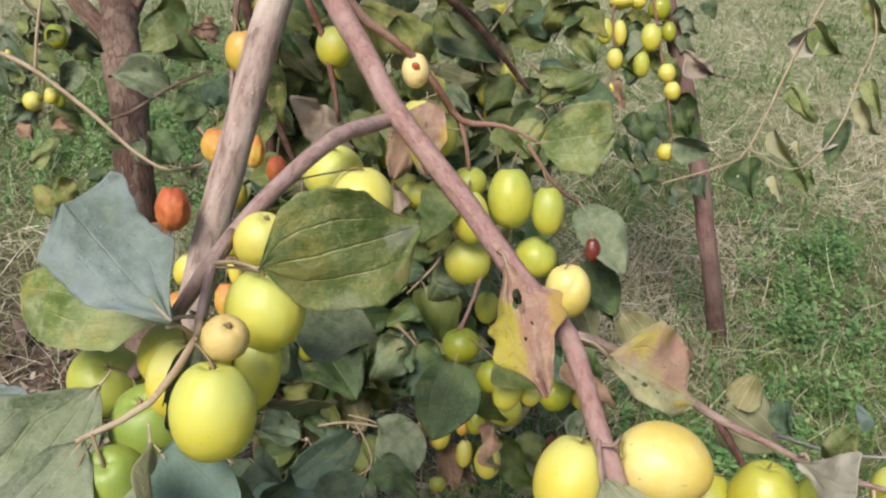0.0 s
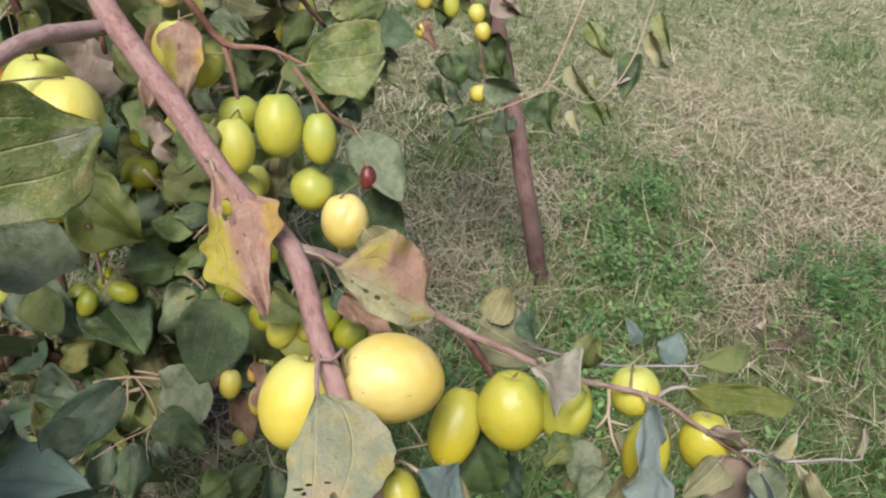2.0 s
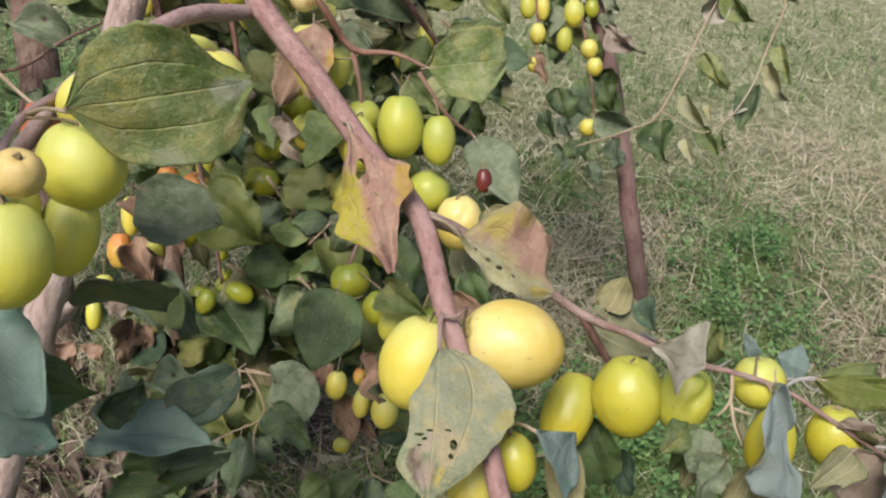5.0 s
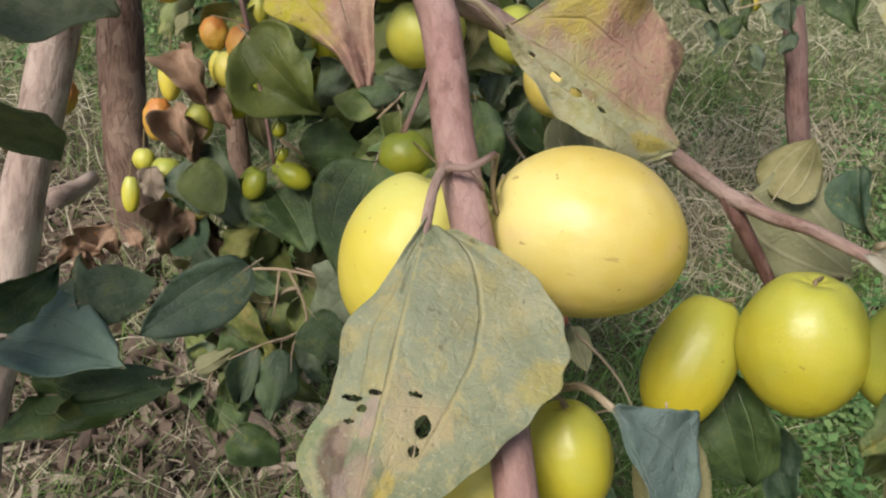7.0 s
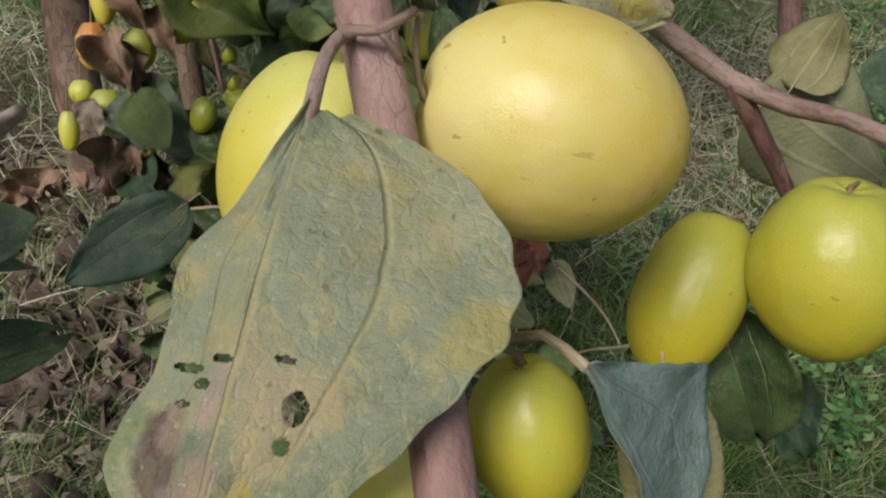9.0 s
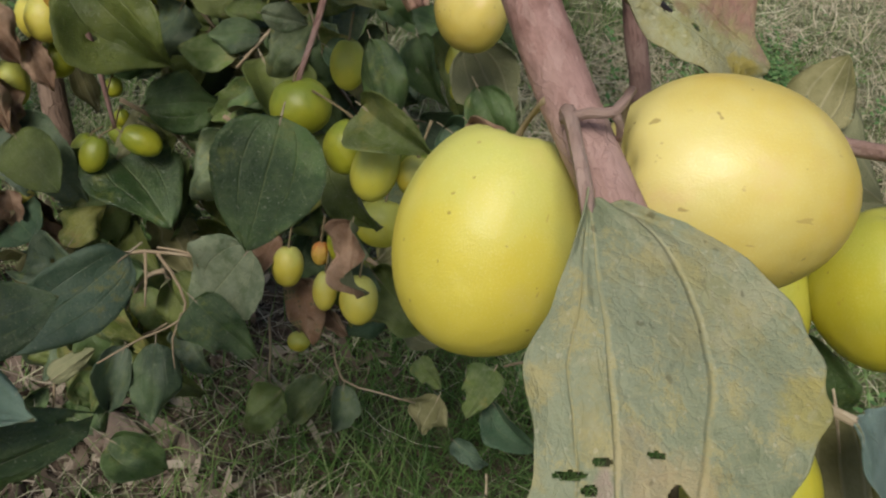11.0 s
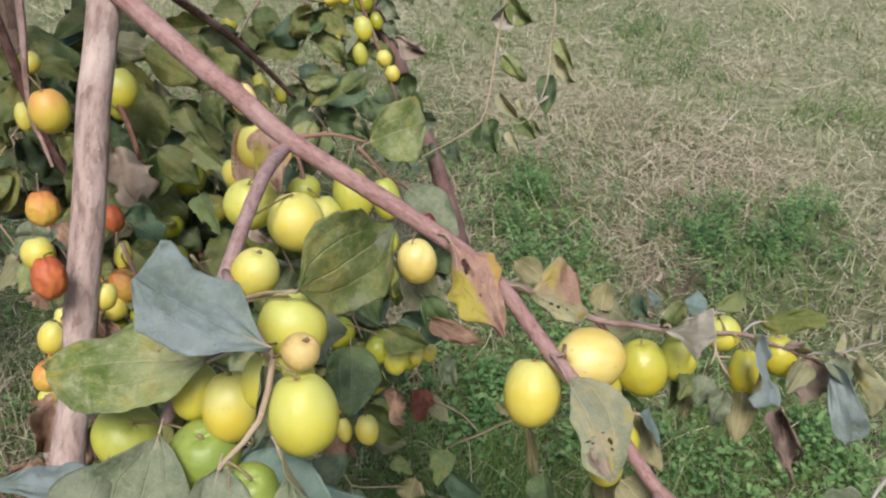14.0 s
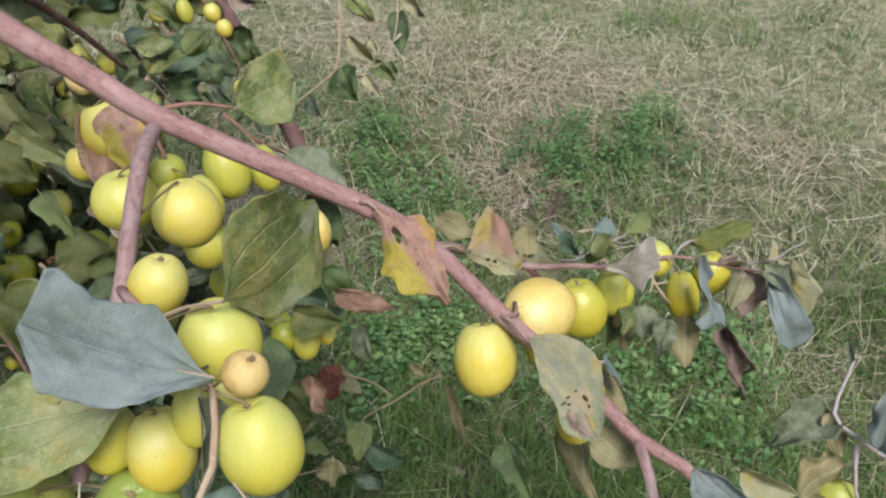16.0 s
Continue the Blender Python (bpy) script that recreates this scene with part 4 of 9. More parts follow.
def build_growth():
    rng = np.random.default_rng(5)
    x, y, d = tufted(rng, 330000, 6, 0.58, 0.016)
    near = np.clip((1.35 - d) / 0.5, 0, 1)
    keep = rng.uniform(0, 1, len(x)) > np.maximum(np.maximum(0.99 * patch_weight(BARE, x, y), 0.88 * near), np.maximum(0.72 * patch_weight(GREEN, x, y), 0.6 * patch_weight(DEAD, x, y)))
    keep &= rng.uniform(0, 1, len(x)) < 0.75 + 0.9 * lumps(x, y, 3.1, 40)
    x, y, d = x[keep], y[keep], d[keep]
    n = len(x)
    blades("dry_grass", STRAW, x, y, rng.gamma(3.0, 0.016, n) + 0.012, (0.0004 + 0.00040 * d) * rng.uniform(0.5, 1.9, n),
           rng.uniform(0.0, 1.1, n), rng.uniform(-0.15, 0.5, n), rng, "matted dry straw-coloured grass on the orchard floor", "grass", 0.025)
    x, y, d = spread(rng, 24000, 0.62)
    keep = rng.uniform(0, 1, len(x)) > np.maximum(patch_weight(BARE, x, y), np.maximum(0.9 * patch_weight(GREEN, x, y), np.clip((1.6 - d) / 0.5, 0, 0.94)))
    x, y, d = x[keep], y[keep], d[keep]
    n = len(x)
    blades("straw_stems", STEMS, x, y, rng.uniform(0.05, 0.16, n), (0.0006 + 0.00034 * d) * rng.uniform(0.5, 1.5, n),
           rng.uniform(0.0, 0.55, n), rng.uniform(-0.12, 0.35, n), rng, "long pale dry stalks lying across the grass", "grass", 0.035)
    x, y, d = spread(rng, 420000, 0.62)
    keep = rng.uniform(0, 1, len(x)) < 0.95 * patch_weight(DEAD, x, y) - 0.14 + 0.25 * lumps(x, y, 5.0, 60)
    x, y, d = x[keep], y[keep], d[keep]
    n = len(x)
    blades("dead_grass", TAN, x, y, rng.gamma(3.0, 0.018, n) + 0.015, (0.0006 + 0.00040 * d) * rng.uniform(0.5, 1.7, n),
           rng.uniform(0.0, 0.7, n), rng.uniform(-0.15, 0.35, n), rng, "flattened tan dead grass in a patch of the field", "grass", 0.035)
    x, y, d = tufted(rng, 320000, 8, 0.68, 0.012)
    w = patch_weight(GREEN, x, y)
    clump = lumps(x, y, 1.9, 21) + 0.5 * lumps(x, y, 6.0, 5)
    keep = rng.uniform(0, 1, len(x)) < (0.24 + 0.34 * np.clip((1.55 - d) / 0.5, 0, 1) + 0.6 * w + 0.75 * np.clip(clump, -0.35, 0.6)) * (1 - 0.95 * patch_weight(BARE, x, y)) * (1 - 0.8 * patch_weight(DEAD, x, y))
    x, y, d = x[keep], y[keep], d[keep]
    n = len(x)
    blades("green_grass", GRASS, x, y, rng.gamma(3.0, 0.018, n) + 0.018, (0.0008 + 0.00040 * d) * rng.uniform(0.6, 1.6, n),
           rng.uniform(0.4, 1.45, n), rng.uniform(0.05, 0.55, n), rng, "short fresh green grass growing in tufts", "grass")
    weeds("green_weeds", WEED, 6500, rng, "low leafy green weeds in patches on the ground")
    x, y, d = spread(rng, 90000, 0.9)
    keep = rng.uniform(0, 1, len(x)) < 0.04 + patch_weight(BARE, x, y)
    x, y, d = x[keep], y[keep], d[keep]
    n = len(x)
    blades("leaf_litter", LITTER, x, y, rng.gamma(2.5, 0.013, n) + 0.008, np.where(rng.uniform(0, 1, n) < 0.16, rng.uniform(0.006, 0.018, n), rng.uniform(0.0006, 0.0024, n)), rng.uniform(-0.1, 0.5, n),
           rng.uniform(-0.6, 0.7, n), rng, "brown fallen leaves and crumbled litter on bare soil", "leaf litter", 0.012)


def fallen_leaves(count, rng):
    """Curled dead leaves lying about on the bare soil, in one mesh."""
    kinds = [leaf_mesh("fallen", LEAF["dry"], 0.6, 0.5, 1.2, 0.16, k + 2, 7, 6, jag=0.4, curl=(0.9, -0.8, 1.4, 0.5)[k], twist=(0.8, -1.1, 0.4, 1.6)[k], stem=False) for k in range(4)]
    verts, faces, uvs = [], [], []
    for i in range(count):
        a, b, r = BARE[int(rng.integers(0, 4))]
        x, y = rng.normal(a, 0.6 * r), rng.normal(b, 0.6 * r)
        me = kinds[i % 4]
        size = rng.uniform(0.022, 0.055)
        m = pose(x, y, ground_height(x, y) + 0.006, rng.uniform(-35, 35), rng.uniform(-180, 180) if i % 3 == 0 else rng.uniform(-30, 30), rng.uniform(0, 360)) @ Matrix.Diagonal((size, size, size, 1))
        n = len(verts)
        verts += [m @ v.co for v in me.vertices]
        faces += [tuple(n + k for k in p.vertices) for p in me.polygons]
        at = {}
        for lp, uv in zip(me.loops, me.uv_layers[0].data):
            at[lp.vertex_index] = tuple(uv.uv)
        uvs += [at.get(k, (0.0, 0.0)) for k in range(len(me.vertices))]
    ob = new("fallen_leaves", smooth_mesh("fallen_leaves", verts, faces, [LEAF["dead"]], None, uvs))
    tagged(ob, "curled brown dead leaves lying on bare dark soil", "leaf litter", kind="stuff")


build_ground()
build_growth()
fallen_leaves(210, np.random.default_rng(8))


# the jujube tree that the camera passes: wood
tree = thing("jujube_tree", (-0.2, 0.95, 0.0), "jujube tree with drooping fruit-laden branches and dusty leaves", "tree")
main_branch = tube("main_branch", [(-0.200, 0.860, 0.875, 0.0095), (-0.084, 0.695, 0.804, 0.0092), (-0.045, 0.643, 0.783, 0.0086), (-0.010, 0.592, 0.764, 0.0076), (0.048, 0.520, 0.745, 0.0068), (0.094, 0.461, 0.729, 0.0062), (0.126, 0.459, 0.698, 0.0060), (0.149, 0.418, 0.670, 0.0056), (0.161, 0.398, 0.657, 0.0053), (0.184, 0.355, 0.634, 0.0050), (0.199, 0.324, 0.614, 0.0047), (0.214, 0.297, 0.607, 0.0042), (0.243, 0.257, 0.575, 0.0032), (0.294, 0.232, 0.550, 0.0026), (0.332, 0.208, 0.504, 0.0020)], BARK, tree, 14, 0.012, 0.06, 3, "smooth mauve-brown bark", 0.0)
side_branch = tube("side_branch", [(-0.009, 0.591, 0.757, 0.0040), (-0.017, 0.573, 0.759, 0.0054), (-0.032, 0.528, 0.764, 0.0051), (-0.050, 0.480, 0.752, 0.0049), (-0.065, 0.445, 0.734, 0.0048), (-0.085, 0.425, 0.700, 0.0044), (-0.107, 0.399, 0.660, 0.0040)], BARK_MAUVE, tree, 12, 0.012, 0.06, 5, "", 0.0)
shoot = tube("shoot", [(-0.065, 0.445, 0.736, 0.0030), (-0.058, 0.402, 0.740, 0.0022), (-0.048, 0.363, 0.735, 0.0019)], BARK_MAUVE, tree, 10, 0.012, 0.06, 6, "", 0.0)
tube("shoot", [(-0.0485, 0.365, 0.7355, 0.0016), (-0.045, 0.353, 0.733, 0.0018), (-0.055, 0.327, 0.715, 0.0016), (-0.073, 0.309, 0.708, 0.0013), (-0.077, 0.303, 0.708, 0.0010)], TWIG, tree, 10, 0.012, 0.08, 6, "pale tan end of a shoot")
right_twig = tube("twig", [(0.126, 0.458, 0.698, 0.0043), (0.156, 0.480, 0.678, 0.0034), (0.228, 0.491, 0.634, 0.0028), (0.252, 0.470, 0.640, 0.0021), (0.285, 0.452, 0.640, 0.0018), (0.308, 0.446, 0.642, 0.0017), (0.338, 0.446, 0.637, 0.0015), (0.355, 0.429, 0.637, 0.0013), (0.379, 0.414, 0.632, 0.0012), (0.379, 0.394, 0.642, 0.0009)], BARK_TWIG, tree, 10, 0.012, 0.06, 7, "", 0.0)
tube("twig", [(0.377, 0.418, 0.630, 0.0010), (0.389, 0.419, 0.631, 0.0010), (0.398, 0.403, 0.641, 0.0008), (0.424, 0.407, 0.643, 0.0007), (0.438, 0.406, 0.646, 0.0006), (0.436, 0.413, 0.661, 0.0004)], GREY, tree, 8, 0.012, 0.10, 51, "thin pale grey twig")
tube("twig", [(0.338, 0.447, 0.637, 0.0011), (0.345, 0.448, 0.644, 0.0010), (0.353, 0.446, 0.648, 0.0009)], GREY, tree, 8, 0.006, 0.06, 52, "thin pale grey twig")
tube("twig", [(0.309, 0.446, 0.641, 0.0011), (0.311, 0.439, 0.628, 0.0010), (0.305, 0.434, 0.620, 0.0006)], TWIG, tree, 8, 0.006, 0.10, 53, "bare forked fruit stalk")
tube("twig", [(0.311, 0.439, 0.628, 0.0009), (0.314, 0.430, 0.619, 0.0008), (0.319, 0.423, 0.612, 0.0005)], TWIG, tree, 8, 0.006, 0.10, 54, "bare forked fruit stalk")
tube("twig", [(0.311, 0.437, 0.625, 0.0008), (0.316, 0.434, 0.626, 0.0007), (0.322, 0.433, 0.626, 0.0005)], TWIG, tree, 8, 0.006, 0.10, 55, "bare forked fruit stalk")
tube("twig", [(0.268, 0.500, 0.622, 0.0013), (0.339, 0.560, 0.567, 0.0010), (0.391, 0.590, 0.548, 0.0009), (0.425, 0.589, 0.554, 0.0008)], GREY, tree, 8, 0.012, 0.08, 56, "thin pale grey twig")
tube("twig", [(0.339, 0.560, 0.567, 0.0008), (0.348, 0.563, 0.575, 0.0005)], GREY, tree, 6, 0.006, 0.08, 57, "thin pale grey twig")
tube("twig", [(0.412, 0.589, 0.551, 0.0008), (0.419, 0.586, 0.547, 0.0006), (0.431, 0.583, 0.550, 0.0005)], GREY, tree, 6, 0.006, 0.08, 58, "thin pale grey twig")
fruit_twig = tube("twig", [(0.228, 0.491, 0.634, 0.0030), (0.243, 0.485, 0.617, 0.0025), (0.250, 0.484, 0.608, 0.0022), (0.253, 0.477, 0.606, 0.0018)], BARK_DARK, tree, 8, 0.012, 0.06, 8, "", 0.0)
hanging_shoot = tube("shoot", [(0.199, 0.324, 0.614, 0.0040), (0.184, 0.288, 0.600, 0.0032), (0.162, 0.254, 0.565, 0.0030), (0.147, 0.235, 0.548, 0.0026)], BARK_MAUVE, tree, 10, 0.012, 0.06, 9, "", 0.0)
upper_twig = tube("twig", [(-0.100, 0.763, 0.801, 0.0042), (-0.080, 0.767, 0.774, 0.0040), (-0.040, 0.774, 0.748, 0.0036), (-0.012, 0.779, 0.719, 0.0034), (0.013, 0.789, 0.685, 0.0032), (0.053, 0.776, 0.691, 0.0020), (0.087, 0.758, 0.688, 0.0014)], BARK_RED, tree, 10, 0.012, 0.06, 10, "", 0.0)
drop_twig = tube("twig", [(0.013, 0.789, 0.685, 0.0026), (0.023, 0.786, 0.655, 0.0022), (0.030, 0.780, 0.624, 0.0018)], BARK_RED, tree, 8, 0.012, 0.06, 11, "", 0.0)
g_twig = tube("twig", [(0.079, 0.762, 0.682, 0.0020), (0.110, 0.758, 0.648, 0.0018), (0.137, 0.773, 0.626, 0.0016), (0.150, 0.765, 0.611, 0.0010)], BARK_RED, tree, 8, 0.012, 0.06, 12, "", 0.0)
back_stem = tube("branch", [(-0.187, 0.946, 0.734, 0.0040), (-0.171, 0.950, 0.697, 0.0038), (-0.152, 0.934, 0.647, 0.0034), (-0.144, 0.934, 0.604, 0.0028)], BARK_RED, tree, 8, 0.012, 0.06, 13, "", 0.0)
pole_twig = tube("branch", [(-0.236, 0.905, 0.850, 0.0048), (-0.235, 0.892, 0.796, 0.0044), (-0.235, 0.880, 0.764, 0.0036), (-0.237, 0.868, 0.728, 0.0032), (-0.236, 0.855, 0.690, 0.0030), (-0.224, 0.822, 0.676, 0.0024), (-0.213, 0.790, 0.662, 0.0016)], BARK_TWIG, tree, 8, 0.012, 0.06, 14, "", 0.0)
red_stem = tube("branch", [(-0.112, 1.007, 0.474, 0.0040), (-0.087, 0.985, 0.445, 0.0036), (-0.076, 0.967, 0.382, 0.0032), (-0.071, 0.966, 0.306, 0.0026), (-0.098, 0.972, 0.235, 0.0018)], BARK_RED, tree, 8, 0.012, 0.06, 15, "", 0.0)
red_side = tube("twig", [(-0.087, 0.985, 0.445, 0.0022), (-0.054, 0.978, 0.440, 0.0020), (-0.031, 0.971, 0.434, 0.0014)], BARK_RED, tree, 8, 0.012, 0.06, 16, "", 0.0)
e_stalk = tube("twig", [(0.056, 0.712, 0.570, 0.0020), (0.053, 0.705, 0.550, 0.0018), (0.047, 0.696, 0.526, 0.0016), (0.043, 0.691, 0.507, 0.0013)], BARK, tree, 8, 0.012, 0.06, 17, "", 0.0)
two_stalk = tube("twig", [(-0.169, 0.864, 0.534, 0.0026), (-0.156, 0.858, 0.485, 0.0024), (-0.141, 0.849, 0.429, 0.0022), (-0.129, 0.840, 0.376, 0.0018)], BARK, tree, 8, 0.012, 0.06, 18, "", 0.0)
low_twig = tube("twig", [(0.013, 0.762, 0.267, 0.0012), (0.020, 0.746, 0.243, 0.0011), (0.020, 0.747, 0.208, 0.0009)], TWIG, tree, 6, 0.012, 0.1, 19, "", 0.005)
low_twig2 = tube("twig", [(0.212, 0.768, 0.243, 0.0011), (0.233, 0.727, 0.295, 0.0012), (0.255, 0.701, 0.334, 0.0013), (0.275, 0.686, 0.352, 0.0014)], TWIG, tree, 6, 0.012, 0.1, 20, "", 0.005)
low_twig3 = tube("twig", [(0.182, 0.759, 0.335, 0.0012), (0.202, 0.750, 0.325, 0.0012), (0.224, 0.746, 0.305, 0.0011), (0.240, 0.744, 0.286, 0.0008)], TWIG, tree, 6, 0.012, 0.1, 21, "", 0.005)
low_twig4 = tube("twig", [(-0.079, 0.778, 0.310, 0.0011), (-0.055, 0.776, 0.312, 0.0011), (-0.022, 0.771, 0.311, 0.0009)], TWIG, tree, 6, 0.012, 0.1, 22, "", 0.005)
low_twig5 = tube("twig", [(-0.064, 0.751, 0.308, 0.0011), (-0.051, 0.738, 0.290, 0.0011), (-0.072, 0.734, 0.261, 0.0009), (-0.111, 0.736, 0.237, 0.0007)], TWIG, tree, 6, 0.012, 0.1, 23, "", 0.005)
low_twig6 = tube("twig", [(0.067, 0.771, 0.237, 0.0009), (0.080, 0.755, 0.215, 0.0009), (0.110, 0.750, 0.213, 0.0008), (0.141, 0.745, 0.211, 0.0007)], TWIG, tree, 6, 0.012, 0.1, 24, "", 0.005)
low_right = tube("twig", [(0.341, 0.266, 0.593, 0.0018), (0.333, 0.252, 0.568, 0.0011), (0.342, 0.241, 0.539, 0.0013), (0.346, 0.229, 0.525, 0.0011)], GREY, tree, 8, 0.012, 0.06, 25, "", 0.0)
low_right2 = tube("twig", [(0.369, 0.220, 0.584, 0.0011), (0.353, 0.245, 0.590, 0.0014), (0.342, 0.269, 0.598, 0.0013), (0.340, 0.287, 0.604, 0.0014), (0.370, 0.302, 0.628, 0.0008)], GREY, tree, 8, 0.012, 0.06, 26, "", 0.0)
green_twig = tube("twig", [(-0.171, 0.316, 0.632, 0.0014), (-0.150, 0.314, 0.644, 0.0014), (-0.130, 0.302, 0.659, 0.0013), (-0.115, 0.300, 0.666, 0.0012), (-0.104, 0.303, 0.669, 0.0010)], TWIG, tree, 8, 0.012, 0.02, 27, "", 0.0)
dry_stub = tube("dry_stub", [(0.1485, 0.406, 0.669, 0.0009), (0.153, 0.4035, 0.6725, 0.0010), (0.157, 0.404, 0.673, 0.0010), (0.161, 0.412, 0.674, 0.0009)], BARK_TWIG, tree, 8, 0.006, 0.16, 28, "dried broken fruit stalk on the branch", 0.0)
dry_stub2 = tube("dry_stub", [(0.157, 0.404, 0.673, 0.0009), (0.159, 0.405, 0.670, 0.0008), (0.160, 0.407, 0.666, 0.0006)], BARK_TWIG, tree, 7, 0.006, 0.14, 29, "", 0.0)

# the wooden stake and the trunks behind
stake = thing("wooden_stake", (-0.294, 0.49, 0.0), "leaning grey-brown wooden stake with flaking bark", "stake")
pole = tube("pole", [(-0.298, 0.480, -0.050, 0.0160), (-0.247, 0.570, 0.260, 0.0154), (-0.196, 0.660, 0.540, 0.0149), (-0.155, 0.758, 0.781, 0.0144), (-0.110, 0.860, 1.050, 0.0138), (-0.060, 0.970, 1.350, 0.0132)], STAKE, stake, 20, 0.012, 0.05, 31, "", 0.004)
stub = tube("knot_stub", [(-0.240, 0.679, 0.401, 0.0090), (-0.245, 0.708, 0.390, 0.0080), (-0.251, 0.740, 0.384, 0.0065)], STAKE, stake, 10, 0.012, 0.06, 32, "", 0.0)
old_tree = thing("tree_trunk", (-0.5, 1.2, 0.0), "old jujube trunk with peeling brown bark", "tree")
trunk = tube("trunk", [(-0.520, 1.120, -0.050, 0.0360), (-0.545, 1.160, 0.120, 0.0340), (-0.585, 1.245, 0.300, 0.0320), (-0.645, 1.350, 0.400, 0.0330), (-0.700, 1.445, 0.490, 0.0340), (-0.807, 1.631, 0.541, 0.0350), (-0.866, 1.746, 0.689, 0.0340)], BARK_OLD, old_tree, 18, 0.012, 0.1, 33, "", 0.006)
limb = tube("limb", [(-0.738, 1.479, 0.466, 0.0190), (-0.792, 1.501, 0.496, 0.0180), (-0.849, 1.529, 0.535, 0.0170), (-0.937, 1.579, 0.619, 0.0140)], BARK_OLD, old_tree, 12, 0.012, 0.06, 34, "", 0.0)
limb2 = tube("limb", [(-0.730, 1.496, 0.474, 0.0150), (-0.714, 1.542, 0.529, 0.0130), (-0.697, 1.600, 0.603, 0.0120)], BARK_OLD, old_tree, 12, 0.012, 0.06, 35, "", 0.0)
lt1 = tube("twig", [(-0.621, 0.991, 0.605, 0.0030), (-0.560, 0.988, 0.586, 0.0030), (-0.486, 0.983, 0.542, 0.0028), (-0.426, 0.977, 0.499, 0.0024), (-0.383, 0.982, 0.479, 0.0022), (-0.342, 0.994, 0.490, 0.0018)], TWIG, old_tree, 8, 0.012, 0.06, 36, "", 0.0)
lt2 = tube("twig", [(-0.515, 1.059, 0.499, 0.0028), (-0.472, 1.053, 0.519, 0.0026), (-0.411, 1.052, 0.564, 0.0022), (-0.351, 1.055, 0.596, 0.0016)], BARK_OLD, old_tree, 8, 0.012, 0.06, 37, "", 0.0)
lt3 = tube("twig", [(-0.567, 1.040, 0.676, 0.0022), (-0.564, 1.011, 0.626, 0.0022), (-0.558, 0.987, 0.584, 0.0020)], TWIG, old_tree, 8, 0.012, 0.06, 38, "", 0.0)
young_tree = thing("young_tree", (0.51, 1.53, 0.0), "thin leaning reddish-brown young jujube stem", "tree")
stem = tube("trunk", [(0.515, 1.530, -0.040, 0.0190), (0.429, 1.480, 0.201, 0.0175), (0.372, 1.535, 0.366, 0.0165), (0.318, 1.577, 0.507, 0.0155), (0.266, 1.615, 0.624, 0.0145), (0.201, 1.670, 0.771, 0.0130), (0.146, 1.715, 0.897, 0.0120)], STEM, young_tree, 14, 0.012, 0.08, 39, "", 0.004)
rt1 = tube("twig", [(0.445, 1.330, 0.755, 0.0014), (0.401, 1.245, 0.661, 0.0015), (0.359, 1.159, 0.562, 0.0014), (0.325, 1.149, 0.533, 0.0012), (0.256, 1.143, 0.498, 0.0008)], TWIG, young_tree, 8, 0.012, 0.06, 40, "", 0.0)
rt2 = tube("twig", [(0.489, 1.317, 0.764, 0.0014), (0.505, 1.272, 0.704, 0.0014), (0.492, 1.240, 0.652, 0.0013), (0.476, 1.198, 0.604, 0.0011), (0.453, 1.172, 0.565, 0.0009), (0.420, 1.155, 0.543, 0.0008), (0.359, 1.159, 0.562, 0.0008)], TWIG, young_tree, 8, 0.012, 0.06, 41, "", 0.0)
rt3 = tube("twig", [(0.175, 1.577, 0.698, 0.0028), (0.165, 1.546, 0.626, 0.0024), (0.183, 1.519, 0.557, 0.0020), (0.187, 1.494, 0.514, 0.0014)], BARK_RED, young_tree, 8, 0.012, 0.06, 42, "", 0.0)
rt4 = tube("twig", [(0.213, 1.584, 0.701, 0.0028), (0.248, 1.541, 0.600, 0.0024), (0.280, 1.506, 0.515, 0.0020), (0.304, 1.465, 0.440, 0.0014)], BARK_RED, young_tree, 8, 0.012, 0.06, 43, "", 0.0)

# bare forked twigs low in the crown
tube("twig", [(-0.093, 0.706, 0.354, 0.0012), (-0.064, 0.719, 0.355, 0.0014), (-0.020, 0.728, 0.350, 0.0010), (-0.005, 0.740, 0.345, 0.0007)], TWIG, tree, 8, 0.012, 0.08, 61, "bare pale forked twig")
tube("twig", [(-0.064, 0.719, 0.355, 0.0012), (-0.060, 0.705, 0.340, 0.0010), (-0.058, 0.694, 0.326, 0.0006)], TWIG, tree, 7, 0.012, 0.08, 62, "bare pale forked twig")
tube("twig", [(-0.056, 0.720, 0.354, 0.0012), (-0.038, 0.709, 0.336, 0.0011), (-0.031, 0.694, 0.320, 0.0010), (-0.056, 0.676, 0.312, 0.0008), (-0.079, 0.655, 0.304, 0.0006)], TWIG, tree, 8, 0.012, 0.08, 63, "bare pale forked twig")
tube("twig", [(-0.033, 0.697, 0.322, 0.0008), (-0.036, 0.683, 0.309, 0.0007), (-0.030, 0.667, 0.297, 0.0005)], TWIG, tree, 7, 0.012, 0.08, 64, "bare pale forked twig")

